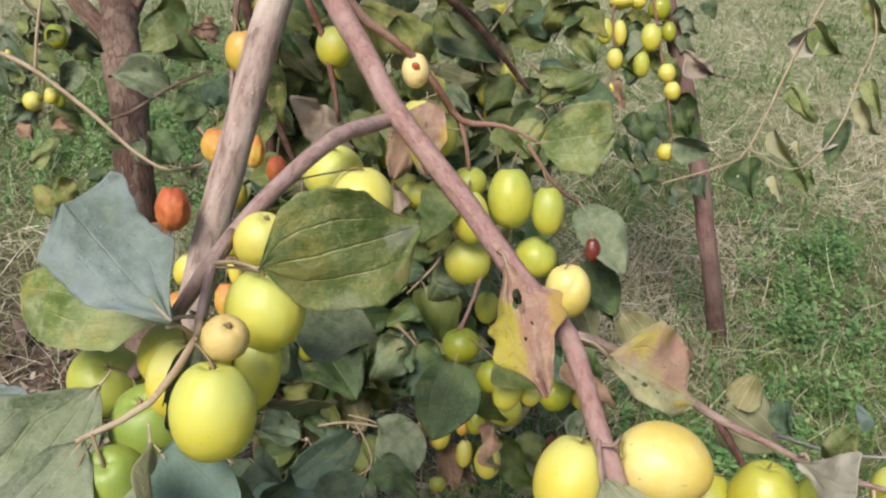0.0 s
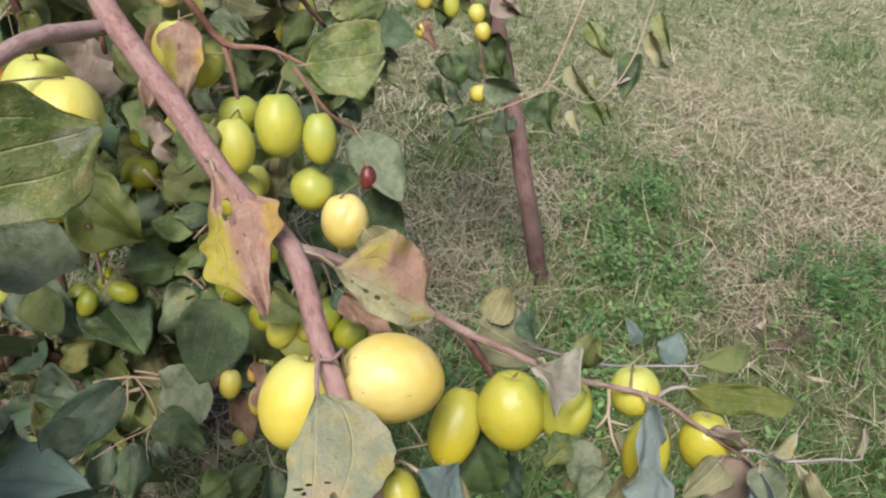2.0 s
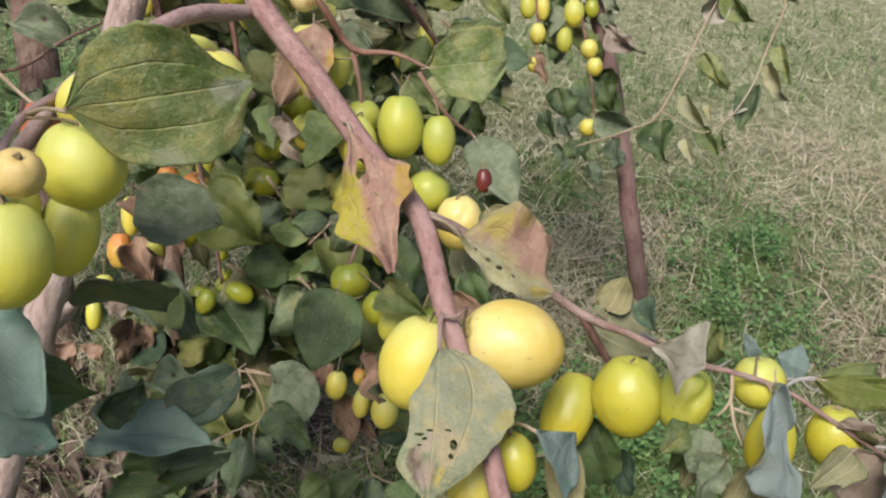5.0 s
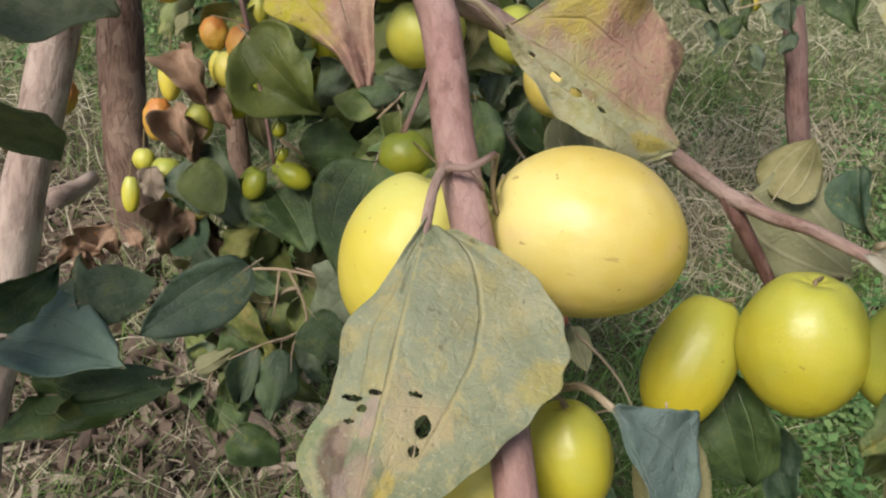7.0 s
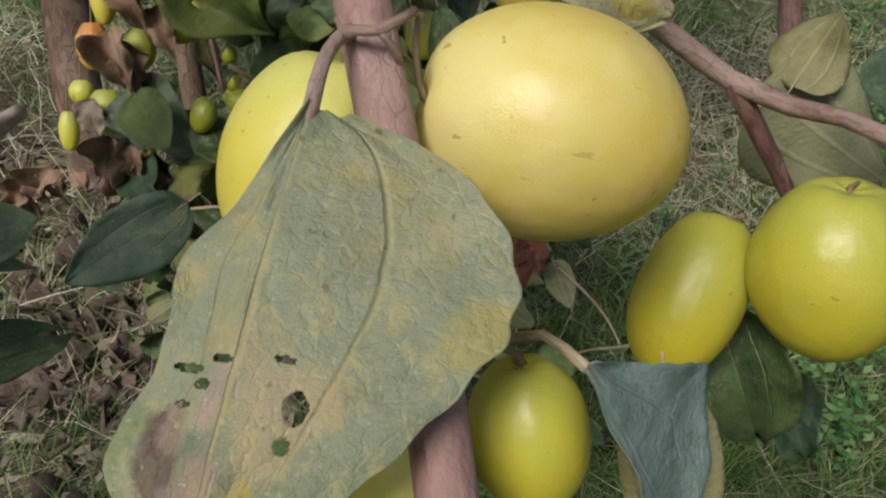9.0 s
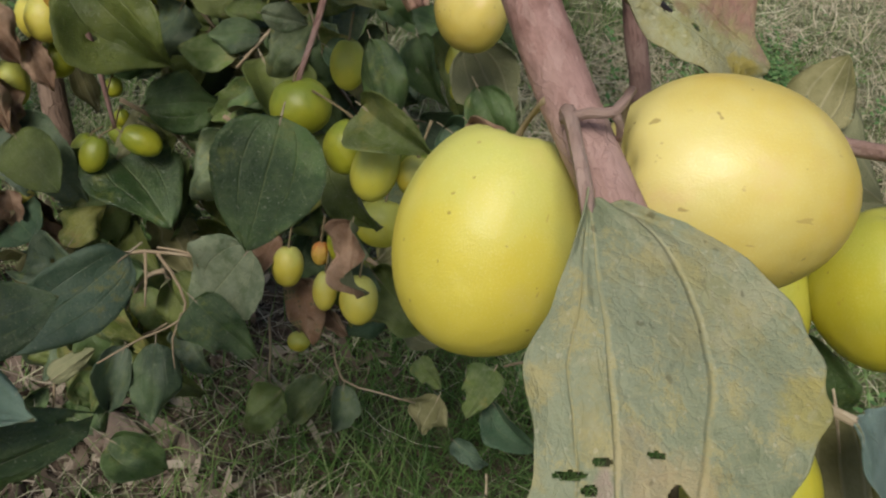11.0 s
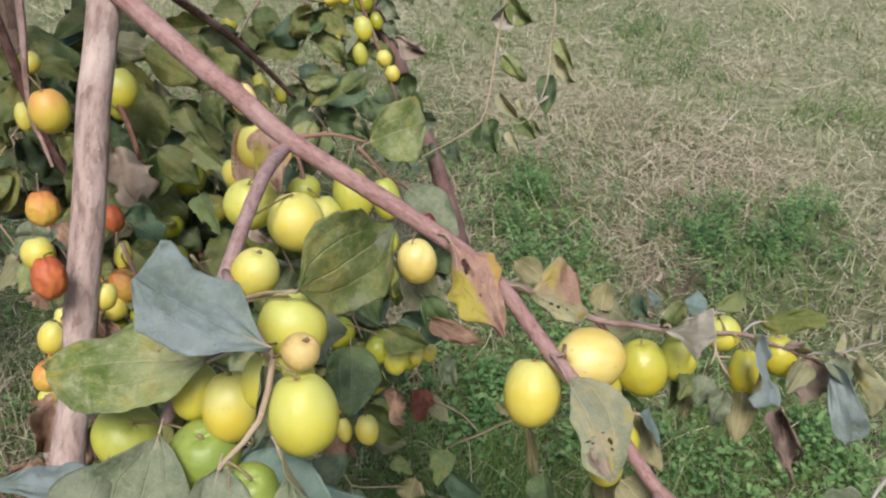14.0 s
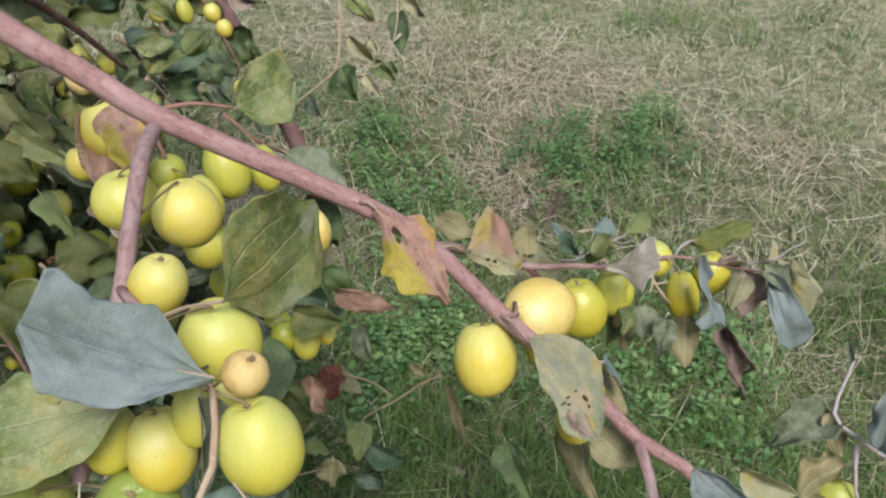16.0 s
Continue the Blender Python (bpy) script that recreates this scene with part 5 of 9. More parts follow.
# leaves of the near branches
PARENT[0] = shoot
leaf((-0.027, 0.387, 0.755), (0.041, 0.437, 0.764), (0.580, -0.785, 0.200), 0.74, "mottled", 0.06, 0.2, own={"nu": 60, "nv": 44, "wave": 0.03, "warp": 0.03, "jag": 0.04, "stem": False, "outline": ([(0, 0), (0.03, 0.065), (0.14, 0.28), (0.26, 0.37), (0.44, 0.405), (0.65, 0.315), (0.81, 0.14), (0.96, 0.045), (1, 0.03)], [(0, 0), (0.11, 0.172), (0.22, 0.315), (0.42, 0.385), (0.65, 0.40), (0.86, 0.345), (0.92, 0.17), (1, 0.03)])}, label="broad dusty olive-green leaf", seed=5)
tube("petiole", [(-0.060, 0.405, 0.740, 0.0014), (-0.043, 0.397, 0.749, 0.0010), (-0.027, 0.388, 0.753, 0.0011)], PETIOLE, PARENT[0], 6)
leaf((-0.047, 0.336, 0.755), (-0.111, 0.369, 0.782), (0.160, -0.425, 0.890), 0.78, "bluegrey", -0.03, -0.2, own={"nu": 60, "nv": 44, "wave": 0.04, "warp": 0.05, "jag": 0.05, "groove": 0.0004, "stem": False, "outline": ([(0, 0), (0.12, 0.11), (0.30, 0.235), (0.60, 0.29), (0.80, 0.325), (0.84, 0.25), (0.93, 0.13), (1, 0.04)], [(0, 0.01), (0.10, 0.07), (0.20, 0.14), (0.40, 0.335), (0.50, 0.30), (0.71, 0.30), (0.97, 0.375), (1, 0.30)])}, label="broad dusty blue-grey leaf with curled edges", seed=11)
tube("petiole", [(-0.047, 0.355, 0.733, 0.0015), (-0.049, 0.348, 0.743, 0.0011), (-0.051, 0.340, 0.748, 0.0012)], PETIOLE, PARENT[0], 6)
leaf((-0.080, 0.389, 0.713), (-0.167, 0.402, 0.704), (-0.154, -0.402, 0.902), 0.62, "lime", 0.08, 0.25, own={"nu": 110, "nv": 80, "wave": 0.07, "jag": 0.12, "stem": False, "outline": ([(0, 0.05), (0.03, 0.11), (0.16, 0.225), (0.34, 0.265), (0.53, 0.345), (0.73, 0.27), (0.86, 0.22), (0.94, 0.15), (1, 0.03)], [(0, 0.05), (0.08, 0.20), (0.24, 0.215), (0.32, 0.09), (0.37, 0.22), (0.44, 0.30), (0.62, 0.245), (0.81, 0.155), (0.92, 0.10), (1, 0.02)])}, label="light green leaf with wavy torn edges", seed=8)
tube("petiole", [(-0.050, 0.370, 0.733, 0.0014), (-0.065, 0.378, 0.724, 0.0010), (-0.080, 0.386, 0.712, 0.0011)], PETIOLE, PARENT[0], 6)
leaf((-0.077, 0.308, 0.704), (-0.098, 0.246, 0.676), (0.182, -0.452, 0.873), 0.72, "dusty", 0.2, 0.2, own={"nu": 90, "nv": 70, "wave": 0.05, "jag": 0.08, "outline": ([(0, 0), (0.08, 0.174), (0.27, 0.33), (0.40, 0.325), (0.43, 0.20), (0.50, 0.19), (0.56, 0.276), (0.85, 0.266), (0.95, 0.20), (1, 0.06)], [(0, 0), (0.16, 0.135), (0.43, 0.176), (0.72, 0.249), (0.88, 0.255), (1, 0.08)]), "pits": [(0.30, -0.04, 0.02, 0.012)]}, label="dusty drooping leaf with chewed edge", seed=14)
leaf((-0.047, 0.309, 0.709), (-0.023, 0.254, 0.661), (-0.584, -0.666, 0.464), 0.52, "dusty", 0.2, 0.2, own={"nu": 90, "nv": 60, "wave": 0.06, "jag": 0.22, "outline": ([(0, 0.02), (0.19, 0.05), (0.36, 0.136), (0.59, 0.175), (0.70, 0.15), (0.81, 0.232), (0.93, 0.115), (1, 0.02)], [(0, 0.02), (0.15, 0.053), (0.31, 0.17), (0.40, 0.13), (0.5, 0.172), (0.71, 0.138), (0.78, 0.07), (0.89, 0.062), (1, 0.02)])}, label="narrow ragged dusty leaf", seed=15)
leaf((-0.109, 0.371, 0.676), (-0.134, 0.301, 0.632), (0.042, -0.539, 0.841), 0.8, "dusty", 0.12, 0.25, own={"nu": 60, "nv": 44, "wave": 0.05, "jag": 0.07, "outline": ([(0, 0), (0.1, 0.121), (0.27, 0.248), (0.39, 0.302), (0.62, 0.277), (0.84, 0.19), (0.95, 0.10), (1, 0.02)], [(0, 0), (0.08, 0.08), (0.18, 0.163), (0.32, 0.339), (0.49, 0.341), (0.74, 0.284), (0.92, 0.2), (1, 0.02)])}, label="large dusty green leaf hanging downward", seed=16)
leaf((-0.150, 0.352, 0.658), (-0.198, 0.364, 0.662), (0.057, -0.140, 0.989), 0.72, "bluegrey", 0.15, 0.3, own={"nu": 40, "nv": 30, "wave": 0.05, "jag": 0.08, "outline": ([(0, 0.27), (0.21, 0.294), (0.54, 0.162), (0.79, 0.089), (1, 0.01)], [(0, 0.22), (0.12, 0.36), (0.26, 0.377), (0.61, 0.256), (0.82, 0.077), (1, 0.01)])}, label="blue-grey leaf hanging before the stake", seed=17)
tube("petiole", [(-0.151, 0.317, 0.647, 0.0014), (-0.153, 0.327, 0.654, 0.0010), (-0.155, 0.338, 0.656, 0.0011)], PETIOLE, PARENT[0], 6)
leaf((-0.154, 0.345, 0.647), (-0.180, 0.352, 0.640), (-0.373, -0.561, 0.739), 0.6, "dusty", 0.25, 0.6)
leaf((-0.137, 0.356, 0.673), (-0.157, 0.318, 0.652), (0.357, -0.587, 0.727), 0.8, "dusty", 0.1, 0.4)
leaf((-0.049, 0.361, 0.724), (-0.060, 0.348, 0.679), (0.576, -0.810, 0.107), 0.5, "dusty", 0.3, 0.3)
PARENT[0] = side_branch
leaf((-0.032, 0.405, 0.655), (-0.017, 0.458, 0.607), (0.328, -0.683, -0.652), 0.75, "mid", 0.2, -0.4, own={'nu': 20, 'nv': 16, 'wave': 0.06}, label="brownish leaf seen from below", seed=47)
leaf((-0.035, 0.463, 0.682), (0.014, 0.464, 0.666), (0.224, -0.704, 0.673), 0.8, "dusty", 0.15, 0.4, own={"nu": 30, "nv": 22, "wave": 0.06, "jag": 0.12, "outline": ([(0, 0.03), (0.12, 0.189), (0.41, 0.32), (0.61, 0.345), (0.81, 0.188), (1, 0.02)], [(0, 0.05), (0.2, 0.40), (0.43, 0.532), (0.67, 0.441), (0.81, 0.213), (0.93, 0.078), (1, 0.01)])}, label="dusty green leaf with a chewed edge", seed=46)
leaf((-0.207, 0.329, 0.645), (-0.155, 0.323, 0.634), (-0.053, -0.959, 0.279), 0.5, "lime", 0.2, 0.4)
leaf((-0.068, 0.377, 0.613), (-0.025, 0.383, 0.596), (0.312, -0.839, 0.445), 0.9, "dark", 0.1, 0.4)
leaf((-0.015, 0.446, 0.542), (0.017, 0.458, 0.555), (0.080, -0.832, 0.549), 0.7, "dark", 0.1, 0.4)
leaf((-0.068, 0.353, 0.656), (-0.014, 0.322, 0.637), (-0.279, -0.752, 0.598), 0.75, "sea", 0.1, 0.4)
leaf((-0.052, 0.325, 0.638), (-0.006, 0.323, 0.620), (0.330, -0.523, 0.785), 0.75, "sea", 0.2, 0.4)
leaf((-0.032, 0.300, 0.610), (-0.062, 0.297, 0.586), (-0.235, -0.892, 0.387), 0.6, "teal", 0.2, 0.4)
PARENT[0] = main_branch
leaf((0.152, 0.385, 0.667), (0.16, 0.319, 0.635), (0.100, -0.430, 0.897), 0.9, "worn", -0.06, 0.25, own={"nu": 240, "nv": 170, "wave": 0.012, "warp": 0.025, "jag": 0.03, "outline": ([(0.0, 0.048), (0.016, 0.2), (0.088, 0.355), (0.192, 0.448), (0.296, 0.492), (0.384, 0.5), (0.464, 0.49), (0.592, 0.41), (0.72, 0.32), (0.8, 0.256), (0.896, 0.16), (1.0, 0.024)], [(0.0, 0.0), (0.08, 0.024), (0.168, 0.057), (0.28, 0.098), (0.408, 0.173), (0.496, 0.153), (0.616, 0.146), (0.752, 0.194), (0.8, 0.208), (0.88, 0.16), (1.0, 0.024)]), "pits": [(0.620, 0.088, 0.0095, 0.034), (0.596, 0.022, 0.0085, 0.019), (0.576, -0.0888, 0.0072, 0.0194), (0.688, 0.0752, 0.0072, 0.0173), (0.648, 0.0512, 0.0108, 0.0151), (0.664, -0.128, 0.0324, 0.0238), (0.736, -0.1176, 0.0216, 0.0194)], "stem": False}, label="mottled green leaf with brown tip and holes", seed=21)
tube("petiole", [(0.1500, 0.412, 0.6680, 0.0020), (0.1498, 0.403, 0.6705, 0.0014), (0.1504, 0.394, 0.6700, 0.0013), (0.152, 0.385, 0.667, 0.0014), (0.153, 0.378, 0.663, 0.0008)], BARK_TWIG, PARENT[0], 8, 0.005)
leaf((0.086, 0.459, 0.737), (0.120, 0.424, 0.679), (0.123, -0.821, 0.558), 0.76, "sick", -0.18, 0.2, own={"nu": 110, "nv": 90, "wave": 0.06, "jag": 0.18, "outline": ([(0, 0.03), (0.11, 0.098), (0.2, 0.165), (0.30, 0.33), (0.36, 0.30), (0.49, 0.324), (0.56, 0.175), (0.71, 0.12), (0.91, 0.073), (1, 0.03)], [(0, 0.03), (0.12, 0.06), (0.25, 0.143), (0.36, 0.17), (0.42, 0.295), (0.52, 0.24), (0.64, 0.293), (0.72, 0.2), (0.86, 0.077), (1, 0.03)]), "pits": [(0.24, 0.0, 0.06, 0.03), (0.30, 0.03, 0.03, 0.02), (0.22, -0.10, 0.03, 0.02), (0.55, 0.03, 0.012, 0.01), (0.46, -0.05, 0.012, 0.008)], "stem": False}, label="yellow and pink-brown withered leaf", seed=22)
tube("petiole", [(0.080, 0.469, 0.738, 0.0014), (0.083, 0.464, 0.740, 0.0010), (0.086, 0.459, 0.737, 0.0011)], PETIOLE, PARENT[0], 6)
leaf((0.204, 0.369, 0.640), (0.226, 0.368, 0.605), (0.795, -0.348, 0.497), 1.15, "slate", 0.06, 0.15, own={"nu": 40, "nv": 30, "wave": 0.03, "warp": 0.03, "jag": 0.03, "outline": ([(0, 0.03), (0.17, 0.206), (0.4, 0.441), (0.56, 0.61), (0.62, 0.60), (0.77, 0.508), (0.97, 0.308), (1, 0.25)], [(0, 0.01), (0.14, 0.023), (0.28, 0.042), (0.54, 0.08), (0.71, 0.116), (1, 0.09)]), "stem": False}, label="small dusty blue-grey leaf", seed=23)
tube("petiole", [(0.187, 0.392, 0.617, 0.0014), (0.196, 0.380, 0.634, 0.0010), (0.204, 0.369, 0.640, 0.0011)], PETIOLE, PARENT[0], 6)
leaf((0.180, 0.266, 0.653), (0.199, 0.210, 0.641), (-0.750, -0.372, 0.547), 0.62, "bluegrey", 0.15, 0.3, own={"nu": 50, "nv": 36, "wave": 0.05, "jag": 0.05, "outline": ([(0, 0.01), (0.12, 0.08), (0.25, 0.118), (0.63, 0.1), (0.93, 0.08), (1, 0.03)], [(0, 0.04), (0.11, 0.212), (0.35, 0.312), (0.68, 0.254), (0.94, 0.131), (1, 0.05)])}, label="dusty grey-blue leaf folded along its rib", seed=24)
leaf((0.214, 0.261, 0.639), (0.237, 0.237, 0.630), (-0.638, -0.716, 0.282), 0.5, "pale", 0.8, 0.3, own={'nu': 20, 'nv': 14, 'wave': 0.04}, seed=25)
leaf((0.177, 0.242, 0.633), (0.163, 0.218, 0.598), (-0.750, -0.372, 0.547), 0.75, "dusty", 0.2, 0.2, own={"nu": 36, "nv": 28, "wave": 0.05, "jag": 0.08, "outline": ([(0, 0.3), (0.11, 0.6), (0.45, 0.46), (0.73, 0.213), (1, 0.03)], [(0, 0.03), (0.31, 0.055), (0.71, 0.102), (1, 0.02)])}, label="pale grey-green leaf hanging below the branch", seed=61)
leaf((0.275, 0.247, 0.577), (0.274, 0.202, 0.567), (-0.645, -0.134, 0.753), 0.7, "bluegrey", 0.2, 0.4)
leaf((0.186, 0.347, 0.603), (0.205, 0.325, 0.585), (0.386, 0.764, -0.517), 0.8, "mid", 0.1, 0.3)
leaf((0.151, 0.395, 0.571), (0.157, 0.367, 0.536), (-0.554, -0.700, 0.451), 0.5, "dark", 0.3, 0.4)
leaf((0.199, 0.376, 0.577), (0.193, 0.349, 0.536), (0.185, 0.816, -0.547), 0.45, "mid", 0.3, 0.4)
leaf((0.220, 0.396, 0.615), (0.231, 0.365, 0.585), (0.161, 0.724, -0.671), 0.48, "ylw", 0.3, 0.6, own={'nu': 18, 'nv': 14}, seed=27)
PARENT[0] = right_twig
leaf((0.152, 0.455, 0.692), (0.207, 0.470, 0.659), (0.520, -0.680, 0.516), 0.95, "pink", 0.1, 0.12, own={"nu": 110, "nv": 90, "wave": 0.05, "warp": 0.03, "jag": 0.1, "outline": ([(0, 0.0), (0.04, 0.07), (0.13, 0.28), (0.29, 0.475), (0.42, 0.45), (0.57, 0.49), (0.81, 0.40), (0.86, 0.16), (1, 0.03)], [(0, 0.0), (0.11, 0.09), (0.34, 0.202), (0.57, 0.244), (0.81, 0.231), (0.96, 0.10), (1, 0.04)]), "pits": [(0.16, 0.05, 0.016, 0.008), (0.30, 0.07, 0.028, 0.014), (0.42, 0.08, 0.028, 0.016), (0.56, 0.09, 0.024, 0.014)], "stem": False}, label="folded leaf, one half pink-brown, the other pale with holes", seed=31)
tube("petiole", [(0.128, 0.459, 0.697, 0.0015), (0.141, 0.460, 0.695, 0.0011), (0.153, 0.460, 0.686, 0.0012)], PETIOLE, PARENT[0], 6)
leaf((0.248, 0.518, 0.623), (0.257, 0.533, 0.642), (0.094, 0.766, -0.637), 0.9, "dusty", 0.3, 0.5, own={'nu': 18, 'nv': 14, 'wave': 0.05}, seed=33)
leaf((0.241, 0.516, 0.622), (0.285, 0.520, 0.596), (-0.308, 0.870, -0.384), 0.85, "ylw", 0.2, 0.6, own={'nu': 18, 'nv': 14, 'wave': 0.04}, seed=34)
leaf((0.264, 0.443, 0.652), (0.281, 0.408, 0.668), (-0.912, -0.384, 0.144), 1.35, "felt", 0.06, 0.15, own={"nu": 40, "nv": 30, "wave": 0.03, "warp": 0.05, "jag": 0.05, "stem": False, "outline": ([(0, 0.01), (0.3, 0.12), (0.6, 0.33), (0.9, 0.50), (1, 0.52)], [(0, 0.01), (0.24, 0.14), (0.42, 0.34), (0.62, 0.50), (0.74, 0.26), (1, 0.05)])}, label="pale felted triangular leaf", seed=35)
tube("petiole", [(0.268, 0.455, 0.647, 0.0015), (0.270, 0.453, 0.650, 0.0011), (0.272, 0.450, 0.648, 0.0012)], PETIOLE, PARENT[0], 6)
leaf((0.398, 0.658, 0.516), (0.383, 0.660, 0.542), (0.30, -0.75, 0.55), 0.40, "slate", 0.3, 0.3)
leaf((0.404, 0.592, 0.549), (0.408, 0.607, 0.571), (-0.285, -0.709, 0.645), 0.8, "slate", 0.3, 0.3)
leaf((0.425, 0.590, 0.555), (0.467, 0.606, 0.566), (0.126, -0.769, 0.627), 0.5, "dark", 0.12, 0.25, own={"nu": 30, "nv": 22, "wave": 0.03, "jag": 0.05, "outline": ([(0, 0.02), (0.15, 0.109), (0.43, 0.147), (0.74, 0.1), (1, 0.03)], [(0, 0.02), (0.21, 0.18), (0.49, 0.307), (0.8, 0.271), (0.94, 0.138), (1, 0.04)])}, label="dark green leaf with a pale rim", seed=63)
leaf((0.352, 0.445, 0.648), (0.413, 0.441, 0.651), (-0.089, -0.786, 0.612), 0.4, "ylwgreen", 0.12, 0.15, own={"nu": 44, "nv": 30, "wave": 0.04, "warp": 0.04, "jag": 0.05, "stem": False, "outline": ([(0, 0.01), (0.04, 0.021), (0.22, 0.074), (0.42, 0.106), (0.68, 0.103), (0.89, 0.053), (1, 0.015)], [(0, 0.01), (0.08, 0.099), (0.19, 0.187), (0.4, 0.206), (0.65, 0.158), (0.86, 0.172), (0.95, 0.11), (1, 0.015)])}, label="long olive green leaf with a pale edge", seed=36)
leaf((0.318, 0.411, 0.664), (0.336, 0.393, 0.607), (0.302, -0.877, 0.375), 0.5, "bluegrey", 0.12, 0.2, own={"nu": 40, "nv": 28, "wave": 0.06, "warp": 0.06, "jag": 0.06, "outline": ([(0, 0.01), (0.14, 0.041), (0.39, 0.072), (0.66, 0.061), (0.8, 0.129), (0.93, 0.08), (1, 0.02)], [(0, 0.01), (0.09, 0.089), (0.26, 0.211), (0.49, 0.246), (0.67, 0.304), (0.9, 0.266), (1, 0.05)])}, label="grey-green leaf hanging over a fruit", seed=37)
leaf((0.299, 0.451, 0.604), (0.281, 0.430, 0.588), (0.184, -0.689, 0.701), 0.6, "mid", 0.35, 0.7)
leaf((0.308, 0.439, 0.604), (0.299, 0.427, 0.583), (-0.462, -0.655, 0.598), 0.8, "dusty", 0.2, 0.4)
leaf((0.317, 0.435, 0.617), (0.327, 0.425, 0.601), (0.295, 0.888, -0.353), 0.35, "mid", 0.4, 0.3)
leaf((0.381, 0.411, 0.631), (0.372, 0.398, 0.598), (-0.45, -0.65, 0.60), 0.85, "tan", 0.3, 0.4)
leaf((0.380, 0.393, 0.646), (0.384, 0.374, 0.634), (-0.463, -0.523, 0.716), 0.8, "dusty", 0.1, 0.4)
leaf((0.389, 0.403, 0.645), (0.399, 0.409, 0.657), (0.002, -0.890, 0.456), 0.45, "pale", 0.6, 0.3)
leaf((0.404, 0.391, 0.647), (0.409, 0.373, 0.638), (0.372, 0.507, -0.777), 0.4, "pale", 0.4, 0.3)
leaf((0.449, 0.424, 0.632), (0.452, 0.433, 0.647), (0.783, 0.466, -0.412), 0.4, "pale", 0.4, 0.4)
leaf((0.378, 0.390, 0.643), (0.382, 0.354, 0.594), (-0.663, -0.627, 0.410), 0.55, "bluegrey", 0.25, 0.4, own={"nu": 40, "nv": 28, "wave": 0.05, "jag": 0.08, "outline": ([(0, 0.02), (0.11, 0.15), (0.42, 0.223), (0.79, 0.307), (0.93, 0.238), (1, 0.06)], [(0, 0.02), (0.24, 0.084), (0.52, 0.129), (0.85, 0.129), (1, 0.05)])}, label="pale grey-green drooping leaf", seed=61)
leaf((0.403, 0.402, 0.640), (0.428, 0.380, 0.592), (-0.418, -0.794, 0.442), 0.5, "pale", 0.3, 0.4, own={"nu": 36, "nv": 24, "wave": 0.05, "jag": 0.08, "outline": ([(0, 0.02), (0.19, 0.174), (0.46, 0.295), (0.71, 0.301), (0.92, 0.177), (1, 0.03)], [(0, 0.02), (0.23, 0.012), (0.59, 0.02), (0.86, 0.015), (1, 0.01)])}, label="pale leaf folded along its midrib", seed=62)
leaf((0.359, 0.396, 0.642), (0.344, 0.389, 0.621), (0.573, 0.543, -0.613), 0.8, "mid", 0.3, 0.4)
leaf((0.315, 0.466, 0.580), (0.305, 0.450, 0.551), (0.563, 0.633, -0.531), 0.8, "mid", 0.2, 0.4)
leaf((0.312, 0.419, 0.604), (0.302, 0.408, 0.581), (-0.704, -0.473, 0.529), 0.6, "dusty", 0.3, 0.4)
leaf((0.325, 0.413, 0.605), (0.316, 0.394, 0.571), (0.610, 0.602, -0.515), 0.6, "mid", 0.3, 0.4)
leaf((0.352, 0.393, 0.595), (0.352, 0.363, 0.550), (-0.635, -0.626, 0.453), 0.3, "dead", 0.7, 1.0, own={'nu': 44, 'nv': 32, 'wave': 0.22, 'torn': 0.3, 'jag': 0.4, 'curl': 0.8, 'twist': 1.0}, label="curled dry brown leaf", seed=38)
leaf((0.242, 0.475, 0.571), (0.264, 0.456, 0.534), (-0.202, -0.905, 0.375), 0.8, "dark", 0.2, 0.4)
leaf((0.269, 0.485, 0.540), (0.284, 0.468, 0.519), (-0.142, -0.816, 0.560), 0.6, "teal", 0.3, 0.4)
leaf((0.317, 0.477, 0.567), (0.299, 0.463, 0.552), (-0.304, -0.499, 0.812), 0.6, "mid", 0.3, 0.4)
leaf((0.161, 0.518, 0.680), (0.184, 0.498, 0.666), (0.064, 0.607, -0.792), 0.7, "ylw", 0.1, 0.3)
leaf((0.266, 0.499, 0.650), (0.274, 0.484, 0.633), (-0.645, -0.687, 0.334), 0.6, "teal", 0.2, 0.4)
leaf((0.313, 0.512, 0.600), (0.309, 0.494, 0.644), (-0.15, -0.80, 0.55), 0.42, "lime", 0.4, 0.3)
leaf((0.362, 0.424, 0.638), (0.386, 0.425, 0.625), (-0.35, -0.45, 0.82), 0.40, "tan", 0.4, 0.5)
PARENT[0] = upper_twig
leaf((0.089, 0.750, 0.691), (0.152, 0.776, 0.702), (0.296, -0.874, 0.385), 0.8, "lime", 0.1, 0.25, own={"nu": 50, "nv": 38, "wave": 0.04, "jag": 0.06, "outline": ([(0, 0.02), (0.1, 0.25), (0.38, 0.40), (0.77, 0.43), (0.97, 0.38), (1, 0.28)], [(0, 0.02), (0.05, 0.137), (0.19, 0.376), (0.6, 0.527), (0.79, 0.343), (0.93, 0.2), (1, 0.1)])}, label="dusty light green leaf", seed=41)
leaf((0.136, 0.767, 0.629), (0.183, 0.723, 0.589), (0.118, -0.590, 0.799), 0.6, "dusty", 0.2, 0.3, own={'nu': 20, 'nv': 14}, seed=42)
leaf((-0.011, 0.783, 0.696), (-0.040, 0.813, 0.715), (0.006, -0.510, 0.860), 0.8, "ylw", 0.2, 0.4)
leaf((-0.065, 0.836, 0.759), (-0.030, 0.841, 0.719), (0.170, -0.984, 0.045), 0.6, "ylw", 0.2, 0.4)
